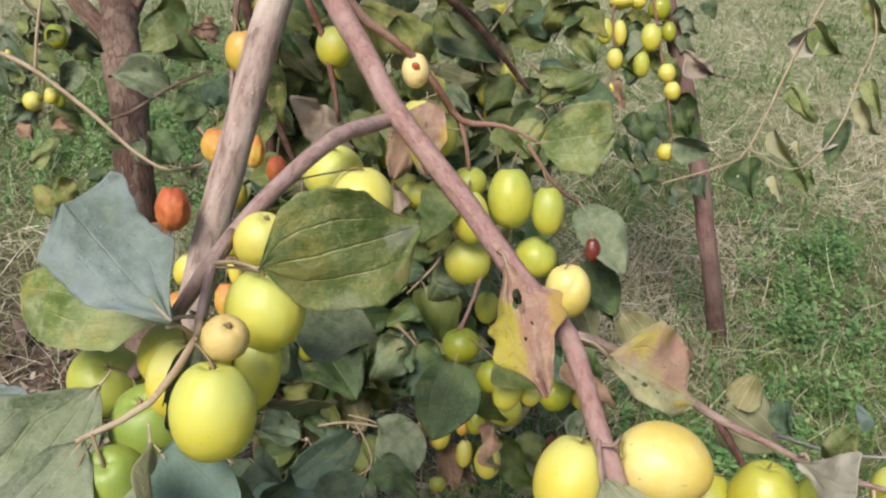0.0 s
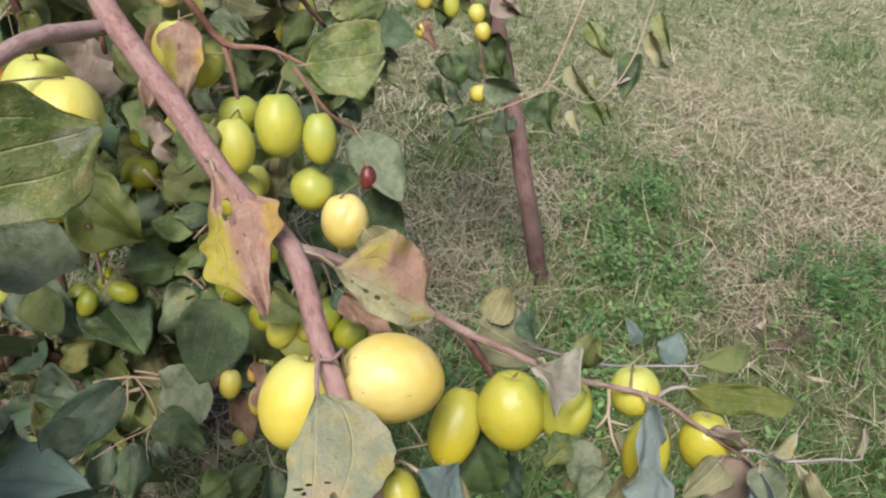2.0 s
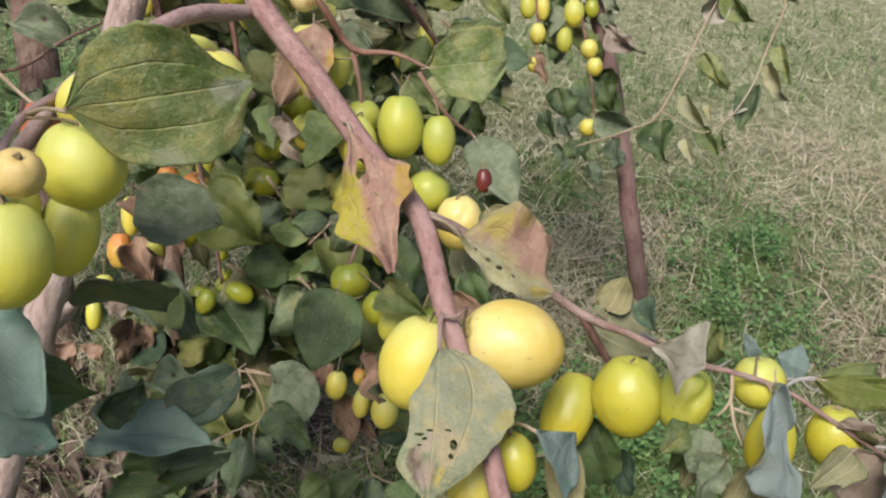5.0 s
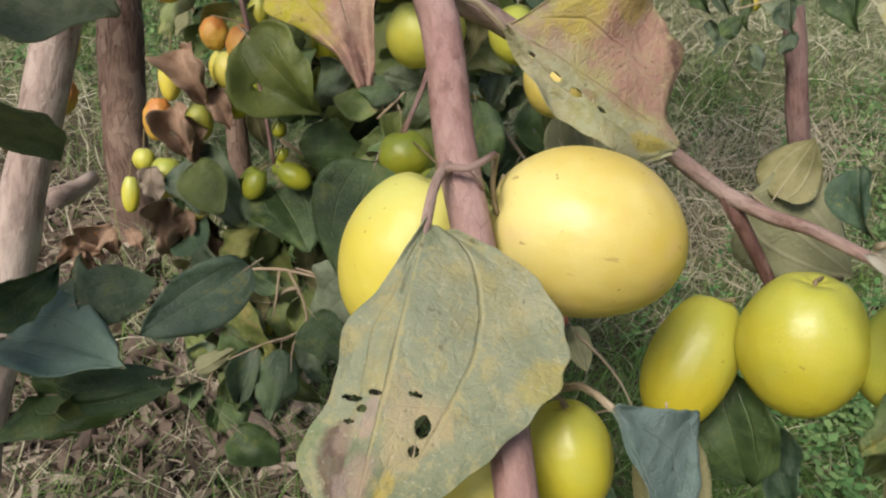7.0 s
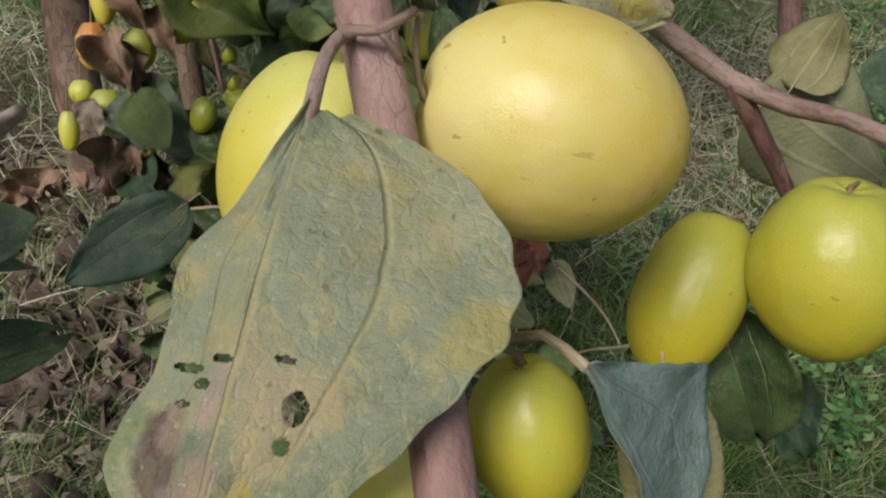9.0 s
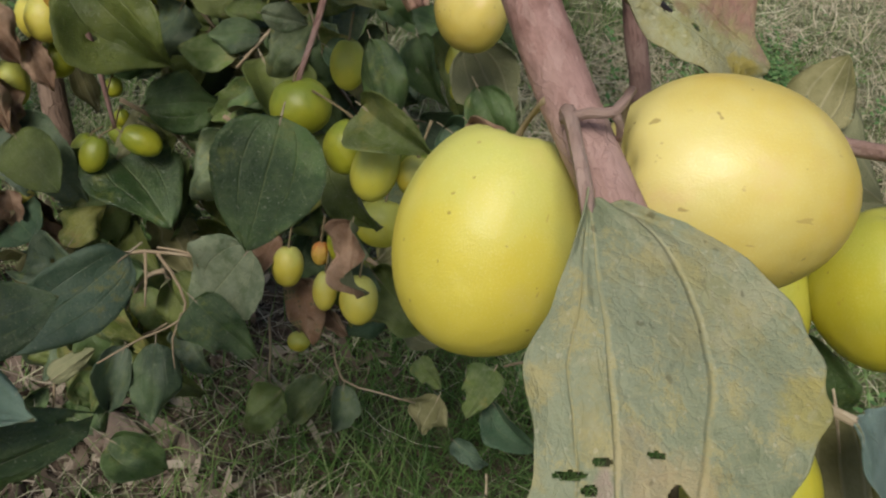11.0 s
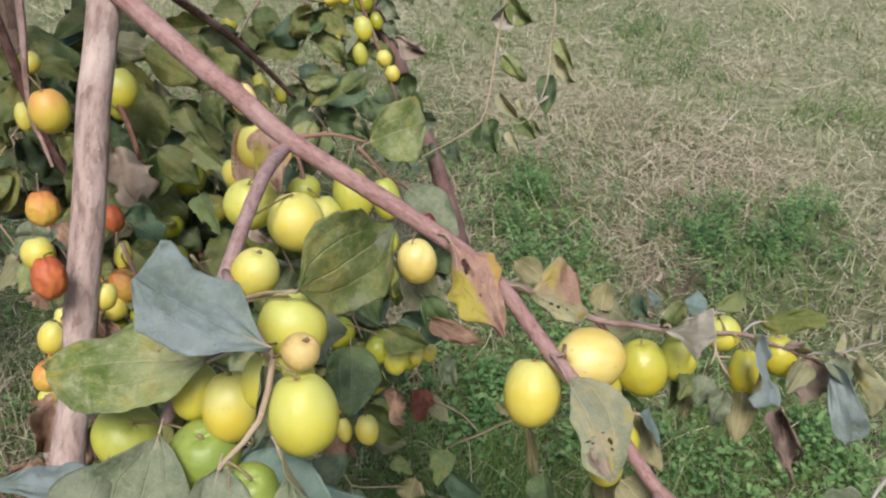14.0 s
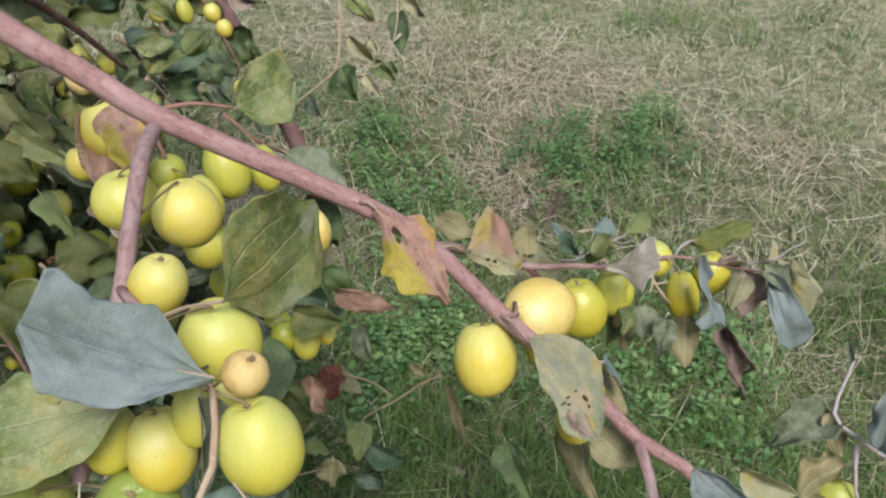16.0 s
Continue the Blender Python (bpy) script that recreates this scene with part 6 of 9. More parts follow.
leaf((-0.029, 0.783, 0.680), (-0.036, 0.734, 0.639), (0.071, -0.648, 0.758), 0.5, "dry", 0.5, 0.8, own={'nu': 16, 'nv': 12, 'wave': 0.12}, seed=43)
leaf((-0.014, 0.752, 0.713), (-0.005, 0.727, 0.652), (0.02, -0.86, 0.50), 0.55, "sick", -0.30, 0.5, own={"nu": 40, "nv": 30, "wave": 0.08, "warp": 0.06, "jag": 0.22, "torn": 0.1}, label="withered yellow and pink leaf stuck on a fruit", seed=44)
leaf((-0.068, 0.853, 0.749), (-0.103, 0.855, 0.760), (0.043, -0.946, 0.320), 0.6, "ylw", 0.2, 0.4)
leaf((0.022, 0.710, 0.645), (0.002, 0.686, 0.608), (-0.185, -0.771, 0.609), 0.9, "mid", 0.2, 0.4)
leaf((0.104, 0.997, 0.658), (0.142, 1.014, 0.679), (0.262, -0.925, 0.275), 0.6, "dark", 0.2, 0.4)
leaf((-0.018, 0.890, 0.682), (0.013, 0.880, 0.659), (-0.086, -0.955, 0.285), 0.6, "dusty", 0.2, 0.4)
leaf((0.152, 0.775, 0.569), (0.188, 0.753, 0.525), (-0.154, -0.931, 0.330), 0.65, "dark", 0.2, 0.4)
leaf((0.147, 0.721, 0.518), (0.183, 0.718, 0.467), (0.098, -0.989, 0.114), 0.6, "dark", 0.2, 0.4)
PARENT[0] = e_stalk
leaf((0.050, 0.628, 0.532), (0.042, 0.588, 0.477), (0.209, -0.803, 0.558), 0.8, "dark", 0.12, 0.4, own={'nu': 26, 'nv': 18, 'wave': 0.03}, label="dark green glossy oval leaf", seed=51)
leaf((0.069, 0.693, 0.488), (0.095, 0.663, 0.447), (-0.335, -0.851, 0.404), 0.62, "dark", 0.3, 0.6)
leaf((0.078, 0.751, 0.524), (0.102, 0.721, 0.482), (-0.312, -0.847, 0.432), 0.5, "dark", 0.25, 0.4)
leaf((0.013, 0.742, 0.534), (0.043, 0.738, 0.534), (-0.121, -0.965, 0.234), 0.55, "dusty", 0.3, 0.5)
leaf((0.065, 0.790, 0.583), (0.059, 0.788, 0.541), (0.013, 0.999, -0.049), 0.6, "mid", 0.2, 0.4)
leaf((0.132, 0.756, 0.468), (0.185, 0.737, 0.450), (-0.208, -0.916, 0.343), 0.6, "teal", 0.2, 0.3)
leaf((0.139, 0.767, 0.524), (0.171, 0.740, 0.490), (0.115, 0.837, -0.535), 0.8, "mid", 0.2, 0.3)
leaf((0.173, 0.765, 0.491), (0.170, 0.754, 0.473), (-0.140, -0.831, 0.538), 0.5, "dry", 0.3, 0.4)
leaf((0.131, 0.828, 0.505), (0.139, 0.798, 0.461), (-0.279, -0.823, 0.496), 0.5, "mid", 0.2, 0.4)
leaf((0.177, 0.792, 0.534), (0.189, 0.771, 0.504), (-0.211, -0.839, 0.502), 0.5, "dusty", 0.2, 0.4)
leaf((0.102, 0.883, 0.474), (0.131, 0.852, 0.432), (-0.271, -0.855, 0.442), 0.55, "dark", 0.2, 0.4)
leaf((0.066, 0.819, 0.478), (0.082, 0.799, 0.450), (0.057, 0.826, -0.561), 0.6, "mid", 0.2, 0.4)
PARENT[0] = two_stalk
leaf((-0.147, 0.857, 0.345), (-0.075, 0.803, 0.312), (0.238, -0.245, 0.940), 0.85, "dark", 0.2, 0.5, own={'nu': 20, 'nv': 14, 'wave': 0.05}, seed=52)
leaf((-0.159, 0.855, 0.339), (-0.140, 0.805, 0.283), (0.080, -0.726, 0.683), 0.75, "mid", 0.2, 0.4)
leaf((-0.178, 0.914, 0.463), (-0.129, 0.876, 0.416), (-0.056, -0.815, 0.577), 0.9, "dark", 0.2, 0.4)
leaf((-0.199, 0.933, 0.378), (-0.174, 0.909, 0.345), (-0.182, 0.721, -0.669), 0.45, "mid", 0.2, 0.3)
leaf((-0.110, 0.960, 0.401), (-0.129, 0.937, 0.361), (-0.054, 0.875, -0.482), 0.6, "mid", 0.2, 0.4)
leaf((-0.006, 0.791, 0.420), (0.032, 0.777, 0.405), (-0.156, -0.875, 0.459), 0.7, "dark", 0.2, 0.4)
leaf((-0.036, 0.929, 0.368), (-0.054, 0.904, 0.325), (-0.033, -0.856, 0.516), 0.7, "dark", 0.2, 0.4)
leaf((-0.146, 1.008, 0.356), (-0.174, 0.996, 0.333), (-0.013, -0.893, 0.449), 0.6, "dark", 0.2, 0.4)
leaf((-0.196, 0.811, 0.374), (-0.156, 0.786, 0.344), (0.008, -0.768, 0.640), 0.8, "dark", 0.2, 0.4)
leaf((-0.142, 0.826, 0.505), (-0.074, 0.824, 0.445), (0.321, -0.867, 0.381), 0.85, "dark", 0.15, 0.4)
leaf((-0.215, 0.839, 0.367), (-0.149, 0.816, 0.312), (0.196, -0.800, 0.567), 0.8, "dark", 0.15, 0.4)
PARENT[0] = low_twig
leaf((0.012, 0.713, 0.376), (-0.024, 0.703, 0.317), (-0.294, -0.902, 0.317), 0.92, "dusty", 0.1, 0.3, own={'nu': 56, 'nv': 44, 'wave': 0.05, 'torn': 0.12}, label="grey dusty leaf with ragged end", seed=53)
leaf((-0.030, 0.616, 0.440), (-0.085, 0.563, 0.403), (0.424, -0.780, 0.459), 0.5, "teal", 0.2, 0.5, own={'nu': 22, 'nv': 16, 'wave': 0.03}, label="dark green leaf", seed=54)
leaf((-0.052, 0.434, 0.531), (-0.034, 0.459, 0.545), (0.611, -0.668, 0.424), 0.62, "dark", 0.2, 0.4)
leaf((-0.069, 0.454, 0.497), (0.024, 0.422, 0.541), (-0.476, -0.197, 0.857), 0.42, "sea", 0.35, 0.5, own={'nu': 22, 'nv': 16, 'wave': 0.04}, label="blue-green leaf with yellowing edge", seed=55)
leaf((-0.040, 0.441, 0.483), (0.016, 0.431, 0.515), (-0.336, -0.897, 0.289), 0.45, "dark", 0.3, 0.4)
leaf((-0.092, 0.527, 0.476), (-0.049, 0.501, 0.481), (-0.439, -0.576, 0.690), 0.8, "dark", 0.2, 0.4)
leaf((0.092, 0.782, 0.315), (0.142, 0.753, 0.280), (-0.140, -0.850, 0.507), 0.62, "dark", 0.2, 0.4)
leaf((0.072, 0.770, 0.329), (0.102, 0.758, 0.316), (-0.130, -0.852, 0.507), 0.5, "dark", 0.2, 0.4)
leaf((0.041, 0.748, 0.326), (0.059, 0.719, 0.285), (0.069, -0.803, 0.592), 0.55, "dry", 0.3, 0.7, own={'nu': 14, 'nv': 10, 'wave': 0.12}, seed=56)
leaf((0.022, 0.750, 0.362), (0.010, 0.727, 0.323), (-0.116, -0.835, 0.538), 0.5, "dry", 0.4, 0.8)
leaf((0.056, 0.755, 0.303), (0.081, 0.738, 0.282), (-0.098, -0.830, 0.549), 0.4, "dry", 0.4, 0.8)
leaf((0.162, 0.754, 0.211), (0.150, 0.736, 0.181), (0.264, 0.779, -0.569), 0.95, "tan", 0.1, 0.2)
leaf((0.203, 0.753, 0.254), (0.186, 0.730, 0.216), (-0.376, -0.719, 0.584), 0.8, "mid", 0.1, 0.3)
leaf((0.206, 0.752, 0.217), (0.248, 0.727, 0.187), (-0.259, -0.890, 0.375), 0.5, "teal", 0.2, 0.5)
leaf((0.178, 0.720, 0.198), (0.209, 0.707, 0.185), (-0.089, -0.816, 0.571), 0.5, "teal", 0.2, 0.4)
leaf((0.141, 0.787, 0.221), (0.164, 0.771, 0.201), (-0.131, -0.844, 0.520), 0.7, "mid", 0.2, 0.4)
leaf((0.064, 0.762, 0.203), (0.037, 0.741, 0.165), (-0.266, -0.752, 0.602), 0.6, "mid", 0.2, 0.4)
leaf((0.080, 0.760, 0.203), (0.078, 0.736, 0.165), (0.329, -0.804, 0.495), 0.6, "dark", 0.2, 0.4)
leaf((0.159, 0.754, 0.360), (0.157, 0.733, 0.326), (-0.123, -0.835, 0.537), 0.75, "russet", 0.4, 0.9, own={'nu': 20, 'nv': 14, 'wave': 0.15, 'jag': 0.4}, label="dark red-brown dry leaf", seed=57)
leaf((0.164, 0.749, 0.353), (0.147, 0.743, 0.339), (-0.158, -0.801, 0.578), 0.5, "russet", 0.5, 0.9)
leaf((0.177, 0.762, 0.338), (0.198, 0.743, 0.312), (-0.052, 0.776, -0.629), 0.6, "mid", 0.2, 0.4)
leaf((0.248, 0.717, 0.357), (0.263, 0.704, 0.340), (0.161, 0.849, -0.503), 0.4, "mid", 0.2, 0.4)
leaf((0.278, 0.680, 0.344), (0.282, 0.635, 0.274), (0.300, 0.808, -0.507), 0.16, "mid", 0.4, 0.3)
leaf((-0.051, 0.743, 0.261), (-0.025, 0.723, 0.236), (0.014, -0.781, 0.625), 0.6, "dark", 0.3, 0.6)
leaf((-0.084, 0.742, 0.253), (-0.109, 0.723, 0.217), (-0.108, -0.838, 0.535), 0.5, "dark", 0.2, 0.4)
leaf((-0.051, 0.771, 0.268), (-0.010, 0.753, 0.248), (-0.053, -0.788, 0.614), 0.7, "dark", 0.2, 0.4)
leaf((-0.066, 0.740, 0.216), (-0.031, 0.727, 0.204), (-0.116, -0.841, 0.529), 0.6, "mid", 0.3, 0.6)
leaf((-0.120, 0.736, 0.236), (-0.137, 0.724, 0.214), (-0.051, 0.895, -0.444), 0.6, "mid", 0.3, 0.4)
leaf((0.030, 0.744, 0.205), (0.004, 0.723, 0.167), (-0.379, -0.670, 0.638), 0.6, "dark", 0.3, 0.4)
leaf((-0.055, 0.698, 0.287), (-0.050, 0.663, 0.233), (0.182, -0.815, 0.550), 0.55, "dark", 0.2, 0.4)
leaf((-0.082, 0.706, 0.271), (-0.089, 0.675, 0.227), (0.163, -0.817, 0.553), 0.5, "dark", 0.2, 0.4)
leaf((-0.022, 0.692, 0.341), (0.025, 0.679, 0.306), (0.189, -0.805, 0.562), 0.7, "dark", 0.2, 0.4)
leaf((-0.084, 0.664, 0.211), (-0.041, 0.659, 0.189), (0.243, -0.711, 0.661), 0.8, "dark", 0.2, 0.4)
leaf((-0.048, 0.728, 0.330), (-0.011, 0.716, 0.301), (0.186, -0.808, 0.559), 0.5, "dark", 0.2, 0.4)
leaf((-0.190, 0.708, 0.273), (-0.164, 0.701, 0.254), (0.272, -0.718, 0.641), 0.8, "dark", 0.2, 0.4)
leaf((-0.010, 0.416, 0.508), (-0.003, 0.438, 0.504), (0.898, -0.165, 0.408), 0.45, "dark", 0.2, 0.4)
leaf((-0.138, 0.693, 0.234), (-0.109, 0.714, 0.255), (-0.177, 0.816, -0.550), 0.5, "mid", 0.2, 0.4)

# fruits of the near branches
fruit((-0.031, 0.337, 0.707), 0.0399, 0.0466, (-0.097, 0.332, 0.938), "ygreen", (-0.046, 0.352, 0.733), seed=1)
fruit((-0.031, 0.387, 0.693), 0.0284, 0.0435, (-0.000, 0.424, 0.906), "ygreen", (-0.050, 0.365, 0.735))
fruit((-0.029, 0.399, 0.723), 0.0424, 0.0424, (-0.106, 0.111, 0.988), "ygreen", (-0.058, 0.402, 0.740))
fruit((-0.030, 0.352, 0.738), 0.0223, 0.0203, (0.311, -0.25, 0.900), "withered", (-0.046, 0.354, 0.733), wrinkle=0.05)
fruit((-0.068, 0.379, 0.684), 0.0347, 0.0423, (0.033, 0.385, 0.922), "yellow", (-0.090, 0.420, 0.695))
fruit((-0.088, 0.401, 0.680), 0.0277, 0.0355, (0.240, 0.293, 0.926), "ygreen", (-0.090, 0.420, 0.695))
fruit((-0.131, 0.410, 0.644), 0.0441, 0.0362, (0.35, -0.35, 0.860), "green", (-0.107, 0.399, 0.660))
fruit((-0.085, 0.375, 0.653), 0.0439, 0.0439, (-0.05, -0.30, 0.950), "deepgreen", (-0.107, 0.399, 0.660))
fruit((-0.062, 0.303, 0.690), 0.0300, 0.0319, (-0.02, -0.35, 0.930), "deepgreen", (-0.073, 0.309, 0.708), seed=2)
fruit((-0.073, 0.294, 0.696), 0.0052, 0.0076, (0.047, 0.436, 0.899), "black", (-0.072, 0.305, 0.706))
fruit((-0.106, 0.286, 0.653), 0.0270, 0.0330, (0.165, 0.343, 0.925), "yellow", (-0.112, 0.300, 0.668))
fruit((-0.050, 0.374, 0.704), 0.0239, 0.0341, (0.151, 0.332, 0.931), "ygreen", (-0.055, 0.370, 0.735))
fruit((-0.041, 0.557, 0.726), 0.0424, 0.0379, (-0.028, 0.008, 1.000), "ygreen", (-0.032, 0.528, 0.764))
fruit((-0.012, 0.521, 0.728), 0.0426, 0.0426, (-0.101, 0.221, 0.970), "yellow", (-0.050, 0.480, 0.752))
fruit((-0.047, 0.441, 0.736), 0.0310, 0.0329, (0.240, -0.007, 0.971), "yellow", (-0.062, 0.445, 0.736))
fruit((-0.020, 0.768, 0.683), 0.0440, 0.0480, (-0.15, 0.30, 0.94), "yellow", (-0.003, 0.782, 0.712))
fruit((-0.010, 0.808, 0.659), 0.0409, 0.0464, (0.216, 0.240, 0.946), "ygreen", (0.013, 0.789, 0.685))
fruit((-0.042, 0.795, 0.644), 0.0284, 0.0317, (-0.133, 0.307, 0.942), "yellow", (0.016, 0.788, 0.677))
fruit((-0.020, 0.776, 0.608), 0.0328, 0.0273, (-0.137, 0.307, 0.942), "ygreen", (0.029, 0.781, 0.627))
fruit((-0.005, 0.815, 0.592), 0.0315, 0.0287, (-0.142, 0.306, 0.941), "yellow", (0.030, 0.780, 0.624))
fruit((-0.031, 0.777, 0.730), 0.0253, 0.0313, (-0.153, 0.398, 0.904), "flesh", (-0.028, 0.780, 0.745), bite=0.45)
bitten = bpy.data.objects[[o.name for o in scene.objects if o.name.startswith("jujube_fruit")][-1]]
core = new("core", fruit_mesh("core", FRUIT["red"], 4, 0.3, 0.0, 0.0, 14, 10))
core.matrix_world = Matrix.Translation((-0.0295, 0.7700, 0.7315)) @ Matrix.Rotation(0.35, 4, "X") @ Matrix.Diagonal((0.0050, 0.0036, 0.0100, 1))
tagged(under(core, bitten), "brown torn core")
fruit((0.071, 0.741, 0.638), 0.0417, 0.0559, (-0.162, 0.350, 0.923), "green", (0.072, 0.760, 0.679))
fruit((0.106, 0.742, 0.631), 0.0305, 0.0447, (-0.168, 0.350, 0.922), "green", (0.095, 0.759, 0.663))
fruit((0.040, 0.713, 0.627), 0.0349, 0.0473, (-0.239, 0.334, 0.912), "ygreen", (0.029, 0.781, 0.630))
fruit((0.041, 0.724, 0.575), 0.0439, 0.0439, (-0.232, 0.290, 0.928), "ygreen", (0.056, 0.712, 0.570))
fruit((0.103, 0.746, 0.579), 0.0413, 0.0381, (0.420, 0.323, 0.848), "green", (0.126, 0.751, 0.614))
fruit((0.136, 0.715, 0.568), 0.0431, 0.0492, (-0.250, 0.158, 0.955), "pale", (0.148, 0.749, 0.595), crack=0.1)
fruit((0.151, 0.731, 0.605), 0.0150, 0.0215, (-0.174, 0.396, 0.902), "darkred", (0.142, 0.760, 0.615))
fruit((-0.025, 0.921, 0.399), 0.0309, 0.0337, (0.353, 0.421, 0.835), "olive", (-0.031, 0.971, 0.434))
fruit((0.011, 0.917, 0.404), 0.0292, 0.0320, (-0.479, 0.309, 0.822), "olive", (-0.031, 0.971, 0.434))
fruit((-0.059, 0.955, 0.403), 0.0426, 0.0437, (0.214, 0.334, 0.918), "olive", (-0.046, 0.975, 0.438))
fruit((-0.027, 0.932, 0.392), 0.0377, 0.0388, (0.289, 0.314, 0.904), "olive", (-0.031, 0.971, 0.434))
fruit((0.010, 0.922, 0.404), 0.0319, 0.0319, (-0.555, 0.327, 0.765), "olive", (-0.031, 0.971, 0.434))
fruit((-0.034, 0.982, 0.451), 0.0339, 0.0360, (-0.051, 0.370, 0.928), "olive", (-0.046, 0.975, 0.438))
fruit((-0.122, 1.024, 0.424), 0.0447, 0.0487, (-0.033, 0.373, 0.927), "olive", (-0.109, 1.005, 0.471))
fruit((-0.134, 1.076, 0.465), 0.0411, 0.0458, (-0.032, 0.373, 0.927), "olive", None)
fruit((-0.068, 1.051, 0.476), 0.0344, 0.0287, (-0.046, 0.371, 0.928), "olive", (-0.112, 1.007, 0.474))
fruit((0.062, 0.780, 0.491), 0.0254, 0.0339, (-0.072, 0.368, 0.927), "green", None)
fruit((0.048, 0.689, 0.505), 0.0365, 0.0329, (-0.312, 0.275, 0.909), "olive", (0.048, 0.698, 0.529))
fruit((0.119, 0.786, 0.410), 0.0359, 0.0387, (-0.256, 0.371, 0.892), "olive", None)
fruit((0.148, 0.775, 0.399), 0.0346, 0.0378, (0.322, 0.299, 0.898), "olive", None)
fruit((0.176, 0.782, 0.396), 0.0224, 0.0271, (-0.090, 0.460, 0.883), "yellow", None)
fruit((0.097, 0.750, 0.387), 0.0384, 0.0358, (0.093, 0.442, 0.892), "ygreen", None)
fruit((0.070, 0.747, 0.367), 0.0216, 0.0306, (-0.075, 0.461, 0.884), "olive", None)
fruit((0.034, 0.734, 0.348), 0.0241, 0.0304, (-0.069, 0.461, 0.884), "yellow", None)
fruit((0.063, 0.728, 0.335), 0.0189, 0.0297, (-0.073, 0.461, 0.884), "yellow", None)
fruit((0.089, 0.720, 0.338), 0.0295, 0.0367, (-0.077, 0.461, 0.884), "yellow", None)
fruit((0.056, 0.743, 0.357), 0.0135, 0.0180, (-0.072, 0.461, 0.885), "orange", None)
fruit((0.031, 0.810, 0.197), 0.0218, 0.0186, (-0.069, 0.463, 0.884), "ygreen", (0.067, 0.771, 0.237))
fruit((-0.024, 0.881, 0.296), 0.0262, 0.0355, (-0.064, 0.461, 0.885), "olive", None)
fruit((-0.173, 0.876, 0.322), 0.0303, 0.0386, (0.185, 0.352, 0.917), "olive", (-0.159, 0.884, 0.347))
fruit((-0.136, 0.883, 0.341), 0.0230, 0.0376, (-0.955, 0.076, 0.286), "olive", (-0.154, 0.885, 0.348))
fruit((-0.217, 0.918, 0.425), 0.0384, 0.0404, (-0.006, 0.381, 0.925), "yellow", None)
fruit((-0.198, 0.925, 0.403), 0.0259, 0.0259, (-0.011, 0.379, 0.925), "olive", None)
fruit((0.135, 0.813, 0.483), 0.0198, 0.0405, (-0.086, 0.459, 0.884), "ygreen", None)
fruit((-0.091, 0.747, 0.259), 0.0105, 0.0162, (0.281, 0.412, 0.867), "green", (-0.083, 0.734, 0.255))
fruit((0.027, 0.788, 0.623), 0.0373, 0.0319, (-0.231, 0.221, 0.948), "green", (0.027, 0.782, 0.635))
fruit((0.044, 0.775, 0.562), 0.0328, 0.0328, (-0.097, 0.408, 0.908), "ygreen", (0.030, 0.780, 0.624))
fruit((0.141, 0.412, 0.635), 0.0429, 0.0505, (0.100, 0.450, 0.887), "yellow", (0.146, 0.413, 0.669), seed=1)
fruit((0.1868, 0.4194, 0.652), 0.0481, 0.0543, (-0.951, -0.260, 0.168), "pale", (0.161, 0.414, 0.673), seed=2)
# yellow-green fruit in shade; the olive-yellow skin stands in for that shade
fruit((0.197, 0.373, 0.616), 0.0235, 0.0297, (-0.311, 0.334, 0.890), "gold", (0.172, 0.366, 0.645))
fruit((0.179, 0.360, 0.606), 0.0250, 0.0290, (-0.017, 0.496, 0.868), "yellow", (0.168, 0.370, 0.647))
fruit((0.231, 0.4645, 0.5807), 0.0318, 0.0510, (0.172, 0.645, 0.740), "gold", (0.240, 0.477, 0.602), seed=0)
fruit((0.262, 0.462, 0.602), 0.0431, 0.0484, (-0.112, 0.218, 0.970), "gold", (0.272, 0.487, 0.614), seed=2)
fruit((0.293, 0.460, 0.609), 0.0331, 0.0397, (0.113, 0.269, 0.957), "green", (0.282, 0.466, 0.628), crack=0.22)
fruit((0.330, 0.460, 0.629), 0.0305, 0.0300, (-0.25, 0.35, 0.90), "ygreen", (0.322, 0.447, 0.641), seed=1)
fruit((0.335, 0.428, 0.612), 0.0265, 0.0400, (0.05, 0.42, 0.90), "gold", (0.328, 0.446, 0.640), crack=0.15, turn=2.6)

fruit((0.367, 0.432, 0.622), 0.0298, 0.0348, (-0.088, 0.290, 0.953), "gold", (0.356, 0.435, 0.633))
fruit((0.197, 0.285, 0.558), 0.0471, 0.0491, (0.006, 0.288, 0.958), "ygreen", (0.184, 0.287, 0.600), seed=2)
fruit((0.335, 0.263, 0.547), 0.0306, 0.0314, (0.053, 0.396, 0.917), "green", (0.334, 0.254, 0.571))
fruit((0.350, 0.234, 0.516), 0.0349, 0.0349, (0.052, 0.402, 0.914), "yellow", (0.344, 0.236, 0.534))

# dry cluster behind the stake
PARENT[0] = two_stalk
fruit((-0.264, 0.900, 0.508), 0.0393, 0.0393, (-0.163, 0.400, 0.902), "yellow", None)
fruit((-0.210, 0.887, 0.472), 0.0273, 0.0317, (-0.337, 0.341, 0.878), "orange", (-0.160, 0.860, 0.498))
fruit((-0.174, 0.880, 0.468), 0.0356, 0.0431, (-0.421, 0.305, 0.854), "orange", (-0.157, 0.859, 0.489))
fruit((-0.188, 0.873, 0.445), 0.0328, 0.0360, (-0.171, 0.394, 0.903), "yellow", (-0.152, 0.856, 0.470))
fruit((-0.162, 0.869, 0.431), 0.0197, 0.0207, (-0.175, 0.392, 0.903), "olive", (-0.145, 0.851, 0.445))
fruit((-0.241, 0.855, 0.435), 0.0229, 0.0459, (-0.163, 0.399, 0.902), "yellow", None)
